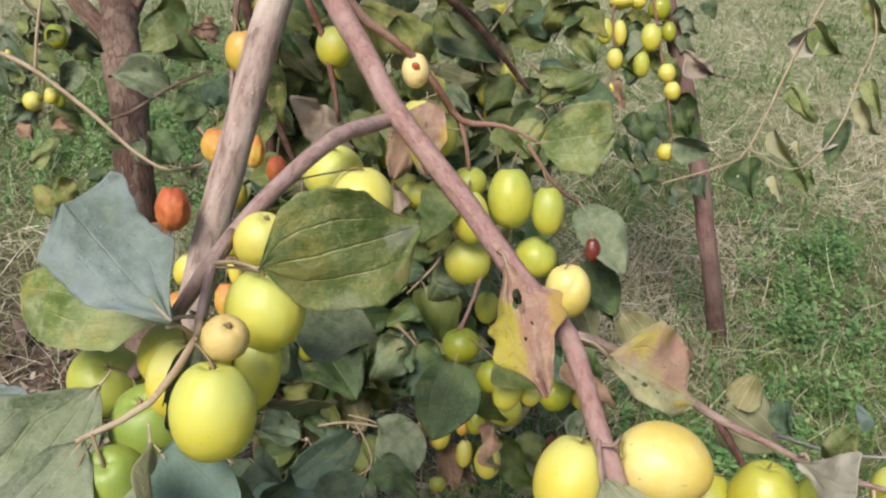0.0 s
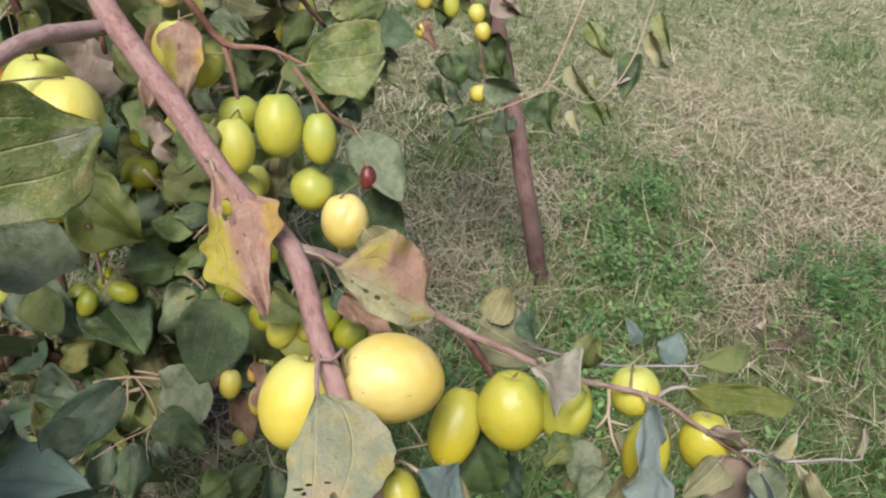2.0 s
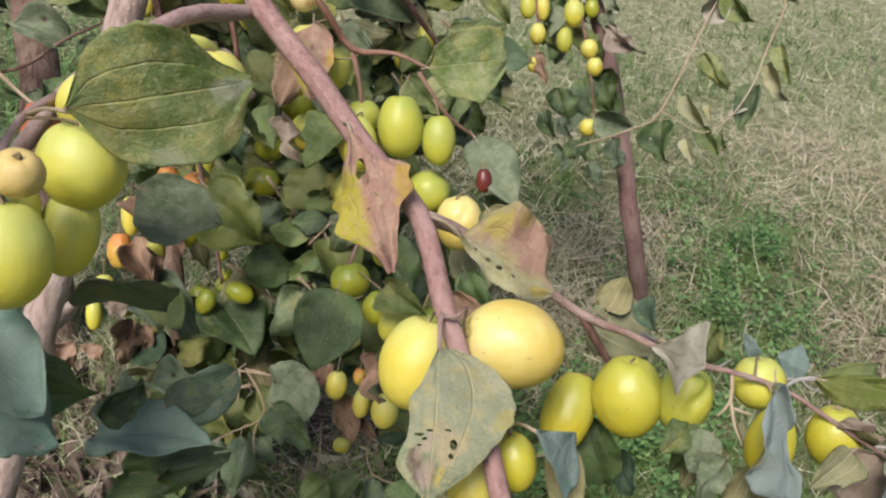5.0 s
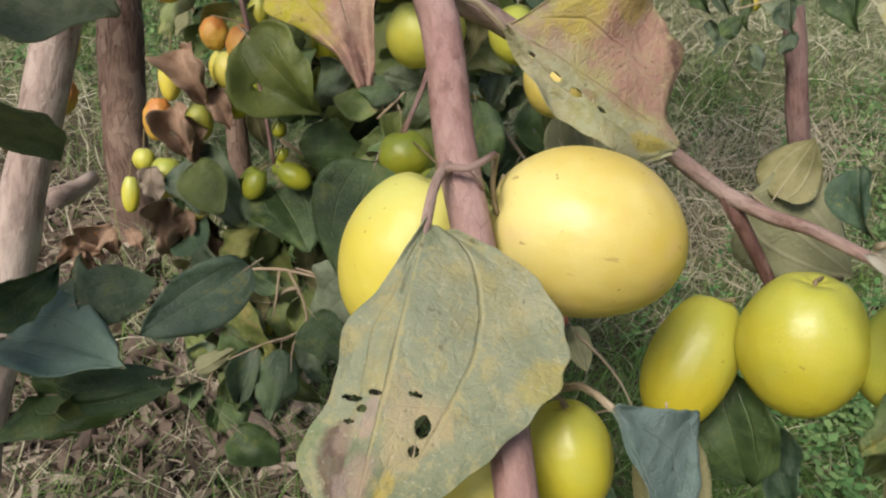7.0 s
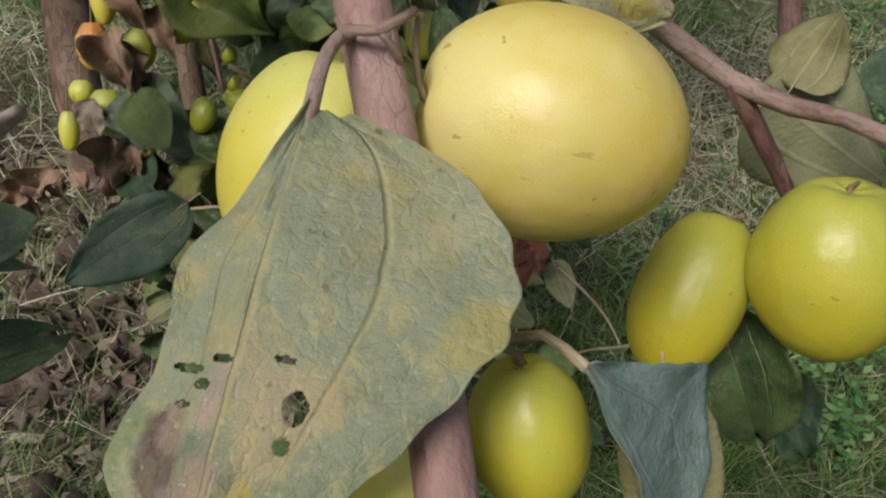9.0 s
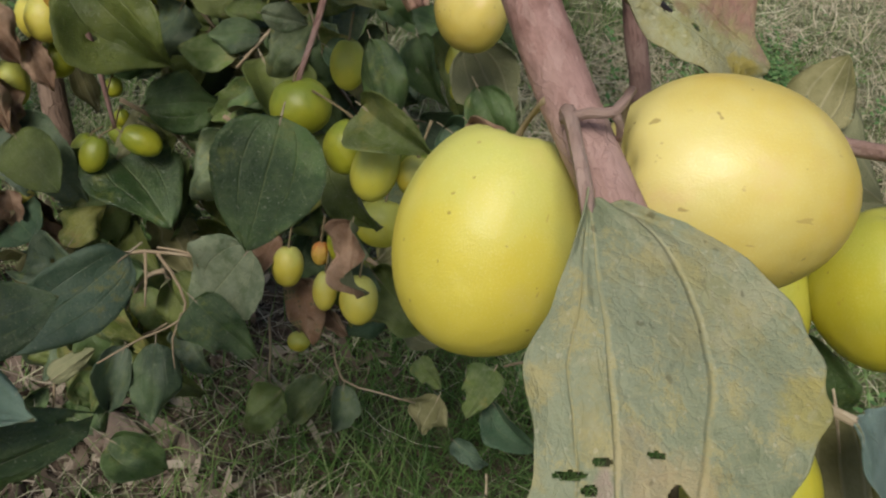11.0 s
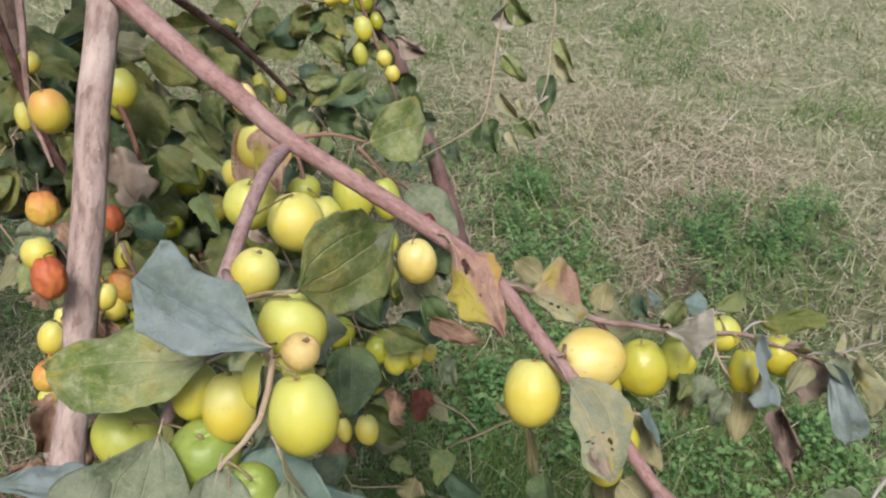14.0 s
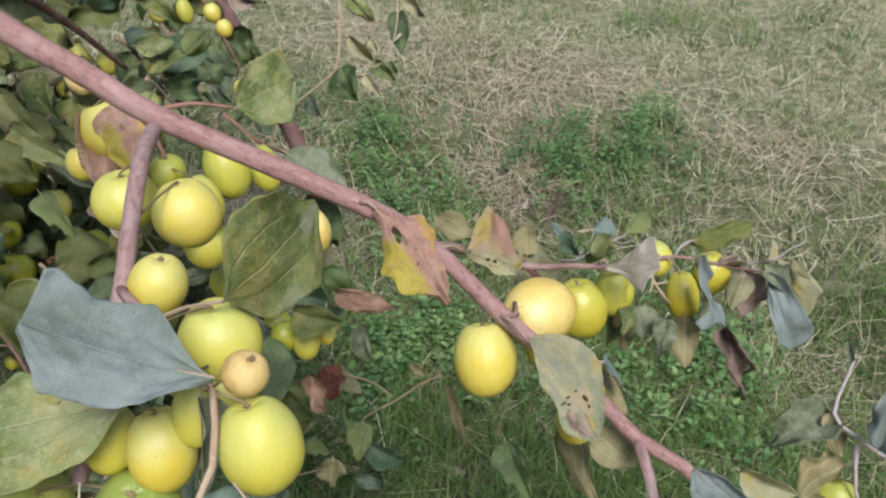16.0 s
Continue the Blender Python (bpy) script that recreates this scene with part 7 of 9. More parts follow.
fruit((-0.249, 0.839, 0.396), 0.0287, 0.0420, (-0.161, 0.400, 0.902), "orange", None)
fruit((-0.240, 0.828, 0.339), 0.0351, 0.0419, (-0.162, 0.400, 0.902), "green", None)
fruit((-0.271, 0.810, 0.322), 0.0181, 0.0374, (-0.158, 0.403, 0.901), "ygreen", None)
fruit((-0.271, 0.838, 0.347), 0.0229, 0.0229, (-0.159, 0.402, 0.902), "ygreen", None)
fruit((-0.221, 0.865, 0.388), 0.0283, 0.0397, (-0.167, 0.397, 0.903), "ygreen", None)
fruit((-0.190, 0.883, 0.406), 0.0312, 0.0312, (-0.172, 0.394, 0.903), "olive", (-0.143, 0.849, 0.435))
fruit((-0.174, 0.908, 0.492), 0.0218, 0.0393, (-0.002, 0.431, 0.903), "ygreen", (-0.164, 0.862, 0.516))
fruit((-0.204, 0.824, 0.305), 0.0161, 0.0138, (-0.167, 0.398, 0.902), "yellow", None)
fruit((-0.148, 0.890, 0.384), 0.0149, 0.0172, (-0.179, 0.390, 0.903), "olive", (-0.135, 0.844, 0.400))
fruit((-0.139, 0.878, 0.363), 0.0138, 0.0149, (-0.179, 0.390, 0.903), "olive", (-0.129, 0.840, 0.376))
fruit((-0.142, 0.825, 0.358), 0.0229, 0.0306, (0.245, 0.455, 0.856), "olive", (-0.129, 0.840, 0.376))
fruit((-0.108, 0.839, 0.368), 0.0251, 0.0339, (-0.907, -0.104, 0.409), "olive", (-0.129, 0.840, 0.376))
fruit((-0.352, 0.835, 0.223), 0.0188, 0.0276, (-0.153, 0.408, 0.900), "orange", None)
leaf((-0.233, 0.863, 0.461), (-0.200, 0.843, 0.421), (0.208, -0.797, 0.567), 0.62, "dry", 0.5, 0.9)
leaf((-0.231, 0.842, 0.412), (-0.199, 0.818, 0.366), (0.250, -0.775, 0.580), 0.5, "dry", 0.5, 0.9)
leaf((-0.243, 0.812, 0.358), (-0.232, 0.799, 0.330), (0.15, -0.80, 0.55), 0.7, "tan", 0.5, 0.9)
leaf((-0.229, 0.815, 0.317), (-0.238, 0.795, 0.289), (0.292, -0.810, 0.509), 0.5, "dry", 0.5, 0.9)
leaf((-0.203, 0.869, 0.425), (-0.181, 0.853, 0.394), (0.205, -0.800, 0.563), 0.5, "dry", 0.5, 0.9)
leaf((-0.368, 0.834, 0.226), (-0.341, 0.819, 0.194), (0.341, -0.694, 0.634), 0.6, "dry", 0.5, 0.9)
leaf((-0.329, 0.842, 0.244), (-0.312, 0.828, 0.217), (0.348, -0.717, 0.603), 0.5, "dry", 0.5, 0.9)
leaf((-0.308, 0.838, 0.249), (-0.285, 0.839, 0.244), (0.175, -0.823, 0.541), 0.5, "dry", 0.5, 0.9)
leaf((-0.205, 0.830, 0.295), (-0.177, 0.824, 0.278), (0.194, -0.797, 0.572), 0.5, "dry", 0.5, 0.9)
leaf((-0.214, 0.831, 0.390), (-0.196, 0.819, 0.366), (0.243, -0.778, 0.579), 0.4, "dry", 0.5, 0.9)
leaf((-0.223, 0.843, 0.403), (-0.205, 0.830, 0.359), (0.233, -0.800, 0.500), 0.5, "dry", 0.3, 0.5, seed=2)
leaf((-0.224, 0.805, 0.330), (-0.223, 0.797, 0.279), (0.150, -0.800, 0.500), 0.5, "dry", 0.5, 0.9, seed=5)
leaf((-0.209, 0.810, 0.321), (-0.203, 0.802, 0.284), (0.317, -0.800, 0.500), 0.6, "dry", 0.3, 0.5, seed=6)
leaf((-0.201, 0.820, 0.284), (-0.162, 0.812, 0.272), (-0.100, -0.800, 0.500), 0.5, "dry", 0.5, 0.9, seed=0)
leaf((-0.299, 0.810, 0.276), (-0.320, 0.802, 0.240), (0.067, -0.800, 0.500), 0.7, "dry", 0.3, 0.9, seed=1)
leaf((-0.279, 0.810, 0.278), (-0.260, 0.802, 0.261), (0.233, -0.800, 0.500), 0.6, "dry", 0.5, 0.5, seed=2)
leaf((-0.353, 0.820, 0.244), (-0.364, 0.812, 0.209), (0.400, -0.800, 0.500), 0.7, "dry", 0.3, 0.9, seed=3)
leaf((-0.328, 0.820, 0.248), (-0.320, 0.812, 0.226), (-0.017, -0.800, 0.500), 0.6, "dry", 0.5, 0.9, seed=4)
fruit((-0.206, 0.646, 0.624), 0.0296, 0.0373, (-0.126, 0.407, 0.905), "red", (-0.206, 0.674, 0.632))
fruit((-0.229, 0.791, 0.618), 0.0329, 0.0363, (-0.131, 0.405, 0.905), "orange", None)
fruit((-0.192, 0.795, 0.617), 0.0215, 0.0340, (-0.135, 0.403, 0.905), "orange", None)
fruit((-0.166, 0.790, 0.603), 0.0227, 0.0283, (-0.137, 0.402, 0.905), "red", None)
leaf((-0.214, 0.654, 0.601), (-0.201, 0.659, 0.606), (0.167, -0.902, 0.399), 0.8, "dry", 0.5, 0.8)
leaf((-0.223, 0.656, 0.604), (-0.212, 0.648, 0.590), (0.342, -0.719, 0.605), 0.8, "dry", 0.5, 0.8)
fruit((-0.223, 0.700, 0.526), 0.0287, 0.0330, (0.195, 0.415, 0.889), "yellow", (-0.192, 0.648, 0.540))
fruit((-0.234, 0.700, 0.482), 0.0295, 0.0317, (0.195, 0.415, 0.888), "orange", None)
fruit((-0.170, 0.684, 0.577), 0.0228, 0.0270, (0.191, 0.414, 0.890), "yellow", (-0.184, 0.662, 0.585))
leaf((-0.239, 0.690, 0.464), (-0.229, 0.670, 0.442), (0.079, -0.719, 0.691), 0.7, "dry", 0.4, 0.8)
leaf((-0.225, 0.681, 0.461), (-0.244, 0.661, 0.419), (0.022, -0.904, 0.426), 0.6, "dry", 0.5, 0.8)
leaf((-0.213, 0.778, 0.607), (-0.203, 0.757, 0.585), (-0.002, -0.739, 0.674), 0.5, "dry", 0.5, 0.8)
leaf((-0.255, 0.656, 0.404), (-0.239, 0.629, 0.378), (0.089, -0.679, 0.729), 0.6, "tan", 0.5, 0.8)

# fruits and leaves deeper in the crown
crown = tube("branch", [(-0.20, 0.86, 0.88, 0.007), (-0.12, 0.98, 0.80, 0.006), (-0.02, 1.08, 0.70, 0.005), (0.06, 1.14, 0.60, 0.003)], BARK_DARK, tree, 8)
crown_low = tube("branch", [(-0.28, 0.96, 0.80, 0.006), (-0.24, 0.97, 0.60, 0.005), (-0.16, 0.98, 0.42, 0.004), (-0.06, 0.95, 0.30, 0.003)], BARK_DARK, tree, 8)
fruit((-0.169, 1.045, 0.640), 0.0366, 0.0548, (-0.133, 0.355, 0.925), "green", None)
fruit((-0.246, 1.133, 0.567), 0.0377, 0.0330, (-0.126, 0.357, 0.925), "green", None)
fruit((-0.226, 1.144, 0.583), 0.0235, 0.0353, (-0.129, 0.356, 0.925), "ygreen", None)
fruit((-0.252, 0.981, 0.707), 0.0259, 0.0259, (-0.119, 0.361, 0.925), "yellow", None)
fruit((-0.263, 1.099, 0.613), 0.0180, 0.0255, (-0.123, 0.359, 0.925), "ygreen", None)
fruit((-0.027, 1.353, 0.598), 0.0355, 0.0461, (-0.158, 0.351, 0.923), "green", None)
fruit((0.021, 1.254, 0.578), 0.0266, 0.0500, (-0.161, 0.350, 0.923), "ygreen", None)
fruit((0.053, 1.253, 0.569), 0.0283, 0.0333, (-0.165, 0.349, 0.922), "ygreen", None)
fruit((-0.004, 1.237, 0.554), 0.0333, 0.0366, (-0.158, 0.350, 0.923), "ygreen", None)
fruit((0.001, 1.253, 0.521), 0.0290, 0.0375, (-0.158, 0.350, 0.923), "ygreen", None)
fruit((0.096, 1.136, 0.599), 0.0150, 0.0150, (-0.170, 0.349, 0.922), "orange", (0.060, 1.140, 0.600))
fruit((-0.016, 1.383, 0.645), 0.0266, 0.0302, (-0.160, 0.351, 0.923), "ygreen", None)
fruit((-0.159, 0.958, 0.682), 0.0430, 0.0480, (-0.137, 0.354, 0.925), "ygreen", (-0.170, 0.950, 0.712))
fruit((-0.215, 0.834, 0.703), 0.0390, 0.0450, (-0.20, 0.10, 0.97), "blush", (-0.232, 0.850, 0.735))
fruit((-0.265, 0.968, 0.649), 0.0199, 0.0331, (-0.117, 0.361, 0.925), "yellow", (-0.240, 0.940, 0.600))
fruit((-0.092, 1.005, 0.546), 0.0430, 0.0473, (0.183, 0.368, 0.912), "olive", None)
fruit((-0.066, 0.953, 0.526), 0.0351, 0.0366, (0.179, 0.369, 0.912), "yellow", None)
fruit((-0.122, 0.982, 0.492), 0.0387, 0.0358, (0.186, 0.368, 0.911), "olive", (-0.112, 1.007, 0.474))
fruit((-0.121, 0.955, 0.455), 0.0430, 0.0401, (0.184, 0.369, 0.911), "olive", (-0.098, 0.995, 0.458))
fruit((-0.149, 1.024, 0.478), 0.0265, 0.0324, (0.189, 0.368, 0.910), "olive", (-0.112, 1.007, 0.474))
fruit((-0.145, 1.082, 0.620), 0.0258, 0.0358, (0.192, 0.368, 0.910), "ygreen", None)
fruit((-0.125, 0.946, 0.421), 0.0260, 0.0246, (0.184, 0.369, 0.911), "olive", (-0.160, 0.970, 0.420))
fruit((0.081, 0.647, 0.509), 0.0258, 0.0293, (0.148, 0.378, 0.914), "olive", (0.045, 0.694, 0.517))
fruit((0.098, 0.636, 0.505), 0.0258, 0.0352, (0.145, 0.379, 0.914), "ygreen", None)
fruit((0.118, 0.638, 0.504), 0.0178, 0.0202, (0.142, 0.380, 0.914), "yellow", None)
PARENT[0] = crown
leaf((-0.078, 1.164, 0.684), (-0.039, 1.152, 0.655), (-0.170, -0.969, 0.177), 0.6, "lime", 0.2, 0.5)
leaf((-0.067, 1.217, 0.673), (0.006, 1.194, 0.618), (-0.179, -0.969, 0.170), 0.7, "mid", 0.2, 0.5)
leaf((-0.040, 1.346, 0.629), (0.011, 1.329, 0.588), (-0.196, -0.966, 0.171), 0.5, "lime", 0.2, 0.5)
leaf((0.007, 1.278, 0.661), (0.062, 1.267, 0.630), (-0.156, -0.985, 0.080), 0.6, "mid", 0.2, 0.5)
leaf((0.041, 1.237, 0.683), (0.056, 1.215, 0.643), (-0.279, -0.886, 0.370), 0.5, "mid", 0.2, 0.5)
leaf((0.069, 1.191, 0.698), (0.123, 1.204, 0.710), (0.240, -0.970, 0.018), 0.5, "dark", 0.2, 0.5)
leaf((0.069, 1.099, 0.641), (0.116, 1.104, 0.639), (0.102, -0.994, 0.044), 0.6, "lime", 0.2, 0.5)
leaf((0.021, 1.238, 0.590), (-0.001, 1.204, 0.538), (-0.104, -0.815, 0.570), 0.6, "mid", 0.2, 0.5)
leaf((0.079, 1.127, 0.587), (0.043, 1.097, 0.545), (-0.077, -0.786, 0.613), 0.6, "mid", 0.2, 0.5)
leaf((0.028, 1.058, 0.581), (0.077, 1.045, 0.548), (-0.133, -0.972, 0.192), 0.6, "mid", 0.2, 0.5)
leaf((-0.019, 1.289, 0.586), (0.008, 1.276, 0.559), (-0.208, -0.948, 0.241), 0.7, "dusty", 0.2, 0.5)
leaf((-0.024, 0.977, 0.652), (0.006, 0.969, 0.632), (-0.130, -0.972, 0.196), 0.6, "dusty", 0.2, 0.5)
leaf((-0.097, 0.994, 0.696), (-0.041, 0.987, 0.673), (-0.068, -0.991, 0.117), 0.55, "lime", 0.2, 0.5)
leaf((-0.221, 0.942, 0.634), (-0.207, 0.921, 0.595), (0.019, -0.875, 0.483), 0.5, "ylw", 0.2, 0.5)
leaf((-0.276, 1.113, 0.639), (-0.239, 1.097, 0.604), (-0.071, -0.932, 0.356), 0.6, "mid", 0.2, 0.5)
leaf((-0.121, 0.895, 0.632), (-0.076, 0.878, 0.594), (-0.080, -0.941, 0.329), 0.6, "mid", 0.2, 0.5)
leaf((-0.080, 1.040, 0.600), (-0.045, 1.030, 0.570), (-0.076, -0.940, 0.333), 0.6, "mid", 0.2, 0.5)
leaf((0.055, 0.813, 0.555), (0.013, 0.811, 0.561), (0.129, -0.715, 0.687), 0.6, "mid", 0.2, 0.5)
leaf((-0.117, 1.243, 0.628), (-0.048, 1.264, 0.648), (0.279, -0.960, 0.035), 0.6, "mid", 0.2, 0.5)
leaf((-0.205, 0.880, 0.624), (-0.210, 0.857, 0.586), (0.085, -0.857, 0.508), 0.5, "lime", 0.2, 0.5)
leaf((-0.134, 1.005, 0.666), (-0.124, 1.020, 0.578), (-0.15, -0.88, 0.20), 0.72, "lime", 0.25, 0.4)
leaf((-0.130, 1.008, 0.711), (-0.068, 0.961, 0.687), (-0.491, -0.813, 0.313), 0.6, "ylw", 0.2, 0.5)
leaf((-0.092, 0.953, 0.659), (-0.070, 0.920, 0.627), (-0.375, -0.762, 0.528), 0.6, "lime", 0.2, 0.5)
leaf((-0.056, 0.948, 0.676), (-0.046, 0.917, 0.639), (-0.311, -0.771, 0.555), 0.6, "mid", 0.2, 0.5)
leaf((-0.090, 0.912, 0.639), (-0.035, 0.861, 0.605), (-0.444, -0.782, 0.438), 0.4, "lime", 0.2, 0.5)
leaf((-0.104, 0.975, 0.589), (-0.140, 0.959, 0.541), (-0.184, -0.879, 0.440), 0.6, "mid", 0.2, 0.5)
leaf((-0.172, 0.952, 0.606), (-0.154, 0.912, 0.566), (-0.245, -0.767, 0.593), 0.7, "tan", 0.2, 0.5)
leaf((-0.174, 0.904, 0.476), (-0.128, 0.855, 0.439), (-0.307, -0.748, 0.589), 0.8, "mid", 0.2, 0.5)
leaf((-0.080, 0.841, 0.600), (-0.060, 0.807, 0.565), (-0.326, -0.763, 0.558), 0.5, "dark", 0.2, 0.5)
leaf((-0.038, 0.765, 0.615), (-0.017, 0.738, 0.592), (-0.395, -0.764, 0.510), 0.5, "tan", 0.2, 0.5)
leaf((-0.053, 0.956, 0.597), (-0.025, 0.916, 0.558), (-0.382, -0.762, 0.522), 0.5, "dusty", 0.2, 0.5)
leaf((-0.026, 0.972, 0.638), (-0.016, 0.940, 0.598), (-0.329, -0.768, 0.549), 0.6, "ylw", 0.2, 0.5)
leaf((0.088, 0.638, 0.539), (0.123, 0.616, 0.531), (-0.419, -0.804, 0.422), 0.7, "mid", 0.2, 0.5)
leaf((0.145, 0.675, 0.518), (0.192, 0.643, 0.505), (-0.433, -0.807, 0.403), 0.35, "dry", 0.2, 0.5)
leaf((0.091, 0.612, 0.485), (0.095, 0.590, 0.456), (-0.417, -0.748, 0.516), 0.5, "dry", 0.2, 0.5)
leaf((0.171, 0.687, 0.459), (0.176, 0.662, 0.427), (-0.474, -0.729, 0.494), 0.5, "dusty", 0.2, 0.5)
leafy_twig([(-0.267, 1.082, 0.650), (-0.274, 1.061, 0.626), (-0.315, 1.039, 0.572)], 6, 0.062, ("mid", "mid", "teal", "lime", "ylw", "dark", "mid"), 100, TWIG, tree, 0.6, (0, -1, 0.6), 0.0022)
leafy_twig([(-0.035, 1.358, 0.655), (-0.049, 1.347, 0.639), (-0.030, 1.336, 0.593)], 6, 0.062, ("dark", "mid", "teal", "lime", "ylw", "dark", "mid"), 101, TWIG, tree, 0.6, (0, -1, 0.6), 0.0022)
leafy_twig([(0.073, 1.087, 0.602), (0.087, 1.102, 0.585), (0.116, 1.117, 0.538)], 6, 0.062, ("dark", "mid", "teal", "lime", "ylw", "dark", "mid"), 102, TWIG, tree, 0.6, (0, -1, 0.6), 0.0022)
leafy_twig([(-0.017, 1.215, 0.535), (0.016, 1.194, 0.504), (0.036, 1.173, 0.443)], 6, 0.062, ("mid", "mid", "teal", "lime", "ylw", "dark", "mid"), 103, TWIG, tree, 0.6, (0, -1, 0.6), 0.0022)
leafy_twig([(-0.266, 1.174, 0.607), (-0.293, 1.195, 0.567), (-0.324, 1.217, 0.496)], 6, 0.062, ("mid", "mid", "teal", "lime", "ylw", "dark", "mid"), 104, TWIG, tree, 0.6, (0, -1, 0.6), 0.0022)
leafy_twig([(0.055, 1.144, 0.639), (0.078, 1.161, 0.611), (0.108, 1.179, 0.554)], 6, 0.062, ("mid", "mid", "teal", "lime", "ylw", "dark", "mid"), 105, TWIG, tree, 0.6, (0, -1, 0.6), 0.0022)
leafy_twig([(-0.178, 1.264, 0.673), (-0.210, 1.279, 0.661), (-0.205, 1.295, 0.620)], 6, 0.062, ("mid", "mid", "teal", "lime", "ylw", "dark", "mid"), 106, TWIG, tree, 0.6, (0, -1, 0.6), 0.0022)
leafy_twig([(-0.232, 1.217, 0.584), (-0.246, 1.209, 0.540), (-0.236, 1.201, 0.465)], 6, 0.062, ("mid", "mid", "teal", "lime", "ylw", "dark", "mid"), 107, TWIG, tree, 0.6, (0, -1, 0.6), 0.0022)
leafy_twig([(-0.239, 1.125, 0.587), (-0.262, 1.118, 0.551), (-0.270, 1.111, 0.485)], 6, 0.062, ("mid", "mid", "teal", "lime", "ylw", "dark", "mid"), 108, TWIG, tree, 0.6, (0, -1, 0.6), 0.0022)
leafy_twig([(0.030, 1.293, 0.708), (0.004, 1.280, 0.672), (-0.032, 1.266, 0.605)], 6, 0.062, ("mid", "mid", "teal", "lime", "ylw", "dark", "mid"), 109, TWIG, tree, 0.6, (0, -1, 0.6), 0.0022)
leafy_twig([(-0.186, 1.122, 0.699), (-0.173, 1.099, 0.665), (-0.191, 1.076, 0.600)], 6, 0.062, ("mid", "mid", "teal", "lime", "ylw", "dark", "mid"), 110, TWIG, tree, 0.6, (0, -1, 0.6), 0.0022)
leafy_twig([(-0.022, 1.316, 0.467), (-0.045, 1.305, 0.423), (-0.090, 1.294, 0.350)], 6, 0.062, ("dark", "mid", "teal", "dark", "ylw", "dark", "mid"), 111, TWIG, tree, 0.6, (0, -1, 0.6), 0.0022)
leafy_twig([(0.069, 1.181, 0.619), (0.089, 1.171, 0.602), (0.114, 1.161, 0.555)], 6, 0.062, ("dark", "mid", "teal", "lime", "ylw", "dark", "mid"), 112, TWIG, tree, 0.6, (0, -1, 0.6), 0.0022)
leafy_twig([(-0.129, 1.008, 0.568), (-0.154, 0.984, 0.557), (-0.152, 0.959, 0.515)], 6, 0.062, ("mid", "mid", "teal", "lime", "ylw", "dark", "mid"), 113, TWIG, tree, 0.6, (0, -1, 0.6), 0.0022)
leafy_twig([(-0.220, 1.310, 0.624), (-0.260, 1.334, 0.599), (-0.276, 1.358, 0.544)], 6, 0.062, ("dark", "mid", "teal", "lime", "ylw", "dark", "mid"), 114, TWIG, tree, 0.6, (0, -1, 0.6), 0.0022)
leafy_twig([(-0.270, 1.040, 0.708), (-0.258, 1.022, 0.696), (-0.245, 1.005, 0.655)], 6, 0.062, ("mid", "mid", "teal", "lime", "ylw", "dark", "mid"), 115, TWIG, tree, 0.6, (0, -1, 0.6), 0.0022)
leafy_twig([(0.074, 1.180, 0.733), (0.096, 1.193, 0.709), (0.078, 1.207, 0.654)], 6, 0.062, ("dark", "mid", "teal", "lime", "ylw", "dark", "mid"), 116, TWIG, tree, 0.6, (0, -1, 0.6), 0.0022)
leafy_twig([(-0.238, 1.176, 0.626), (-0.255, 1.172, 0.607), (-0.303, 1.168, 0.558)], 6, 0.062, ("mid", "mid", "teal", "lime", "ylw", "dark", "mid"), 117, TWIG, tree, 0.6, (0, -1, 0.6), 0.0022)
leafy_twig([(-0.171, 1.371, 0.684), (-0.199, 1.358, 0.667), (-0.206, 1.346, 0.619)], 6, 0.062, ("dark", "mid", "teal", "lime", "ylw", "dark", "mid"), 118, TWIG, tree, 0.6, (0, -1, 0.6), 0.0022)
leafy_twig([(-0.344, 1.353, 0.660), (-0.318, 1.356, 0.616), (-0.284, 1.359, 0.541)], 6, 0.062, ("dark", "mid", "teal", "lime", "ylw", "dark", "mid"), 119, TWIG, tree, 0.6, (0, -1, 0.6), 0.0022)
leafy_twig([(-0.067, 1.312, 0.510), (-0.062, 1.312, 0.497), (-0.033, 1.311, 0.453)], 6, 0.062, ("dark", "mid", "teal", "lime", "ylw", "dark", "mid"), 120, TWIG, tree, 0.6, (0, -1, 0.6), 0.0022)
leafy_twig([(0.058, 1.306, 0.494), (0.052, 1.314, 0.456), (0.035, 1.322, 0.388)], 6, 0.062, ("dark", "mid", "teal", "dark", "ylw", "dark", "mid"), 121, TWIG, tree, 0.6, (0, -1, 0.6), 0.0022)
leafy_twig([(-0.148, 1.075, 0.533), (-0.116, 1.063, 0.490), (-0.122, 1.052, 0.418)], 5, 0.06, ("mid", "mid", "teal", "lime", "ylw", "dark", "mid"), 120, TWIG, tree, 0.6, (0, -1, 0.6), 0.0022)
leafy_twig([(0.007, 0.914, 0.564), (0.004, 0.891, 0.523), (0.031, 0.869, 0.451)], 5, 0.06, ("mid", "mid", "teal", "lime", "ylw", "dark", "mid"), 121, TWIG, tree, 0.6, (0, -1, 0.6), 0.0022)
leafy_twig([(-0.135, 1.175, 0.630), (-0.148, 1.182, 0.600), (-0.182, 1.189, 0.540)], 5, 0.06, ("mid", "mid", "teal", "lime", "ylw", "dark", "mid"), 122, TWIG, tree, 0.6, (0, -1, 0.6), 0.0022)
leafy_twig([(-0.268, 1.148, 0.631), (-0.254, 1.124, 0.590), (-0.209, 1.099, 0.519)], 5, 0.06, ("mid", "mid", "teal", "lime", "ylw", "dark", "mid"), 123, TWIG, tree, 0.6, (0, -1, 0.6), 0.0022)
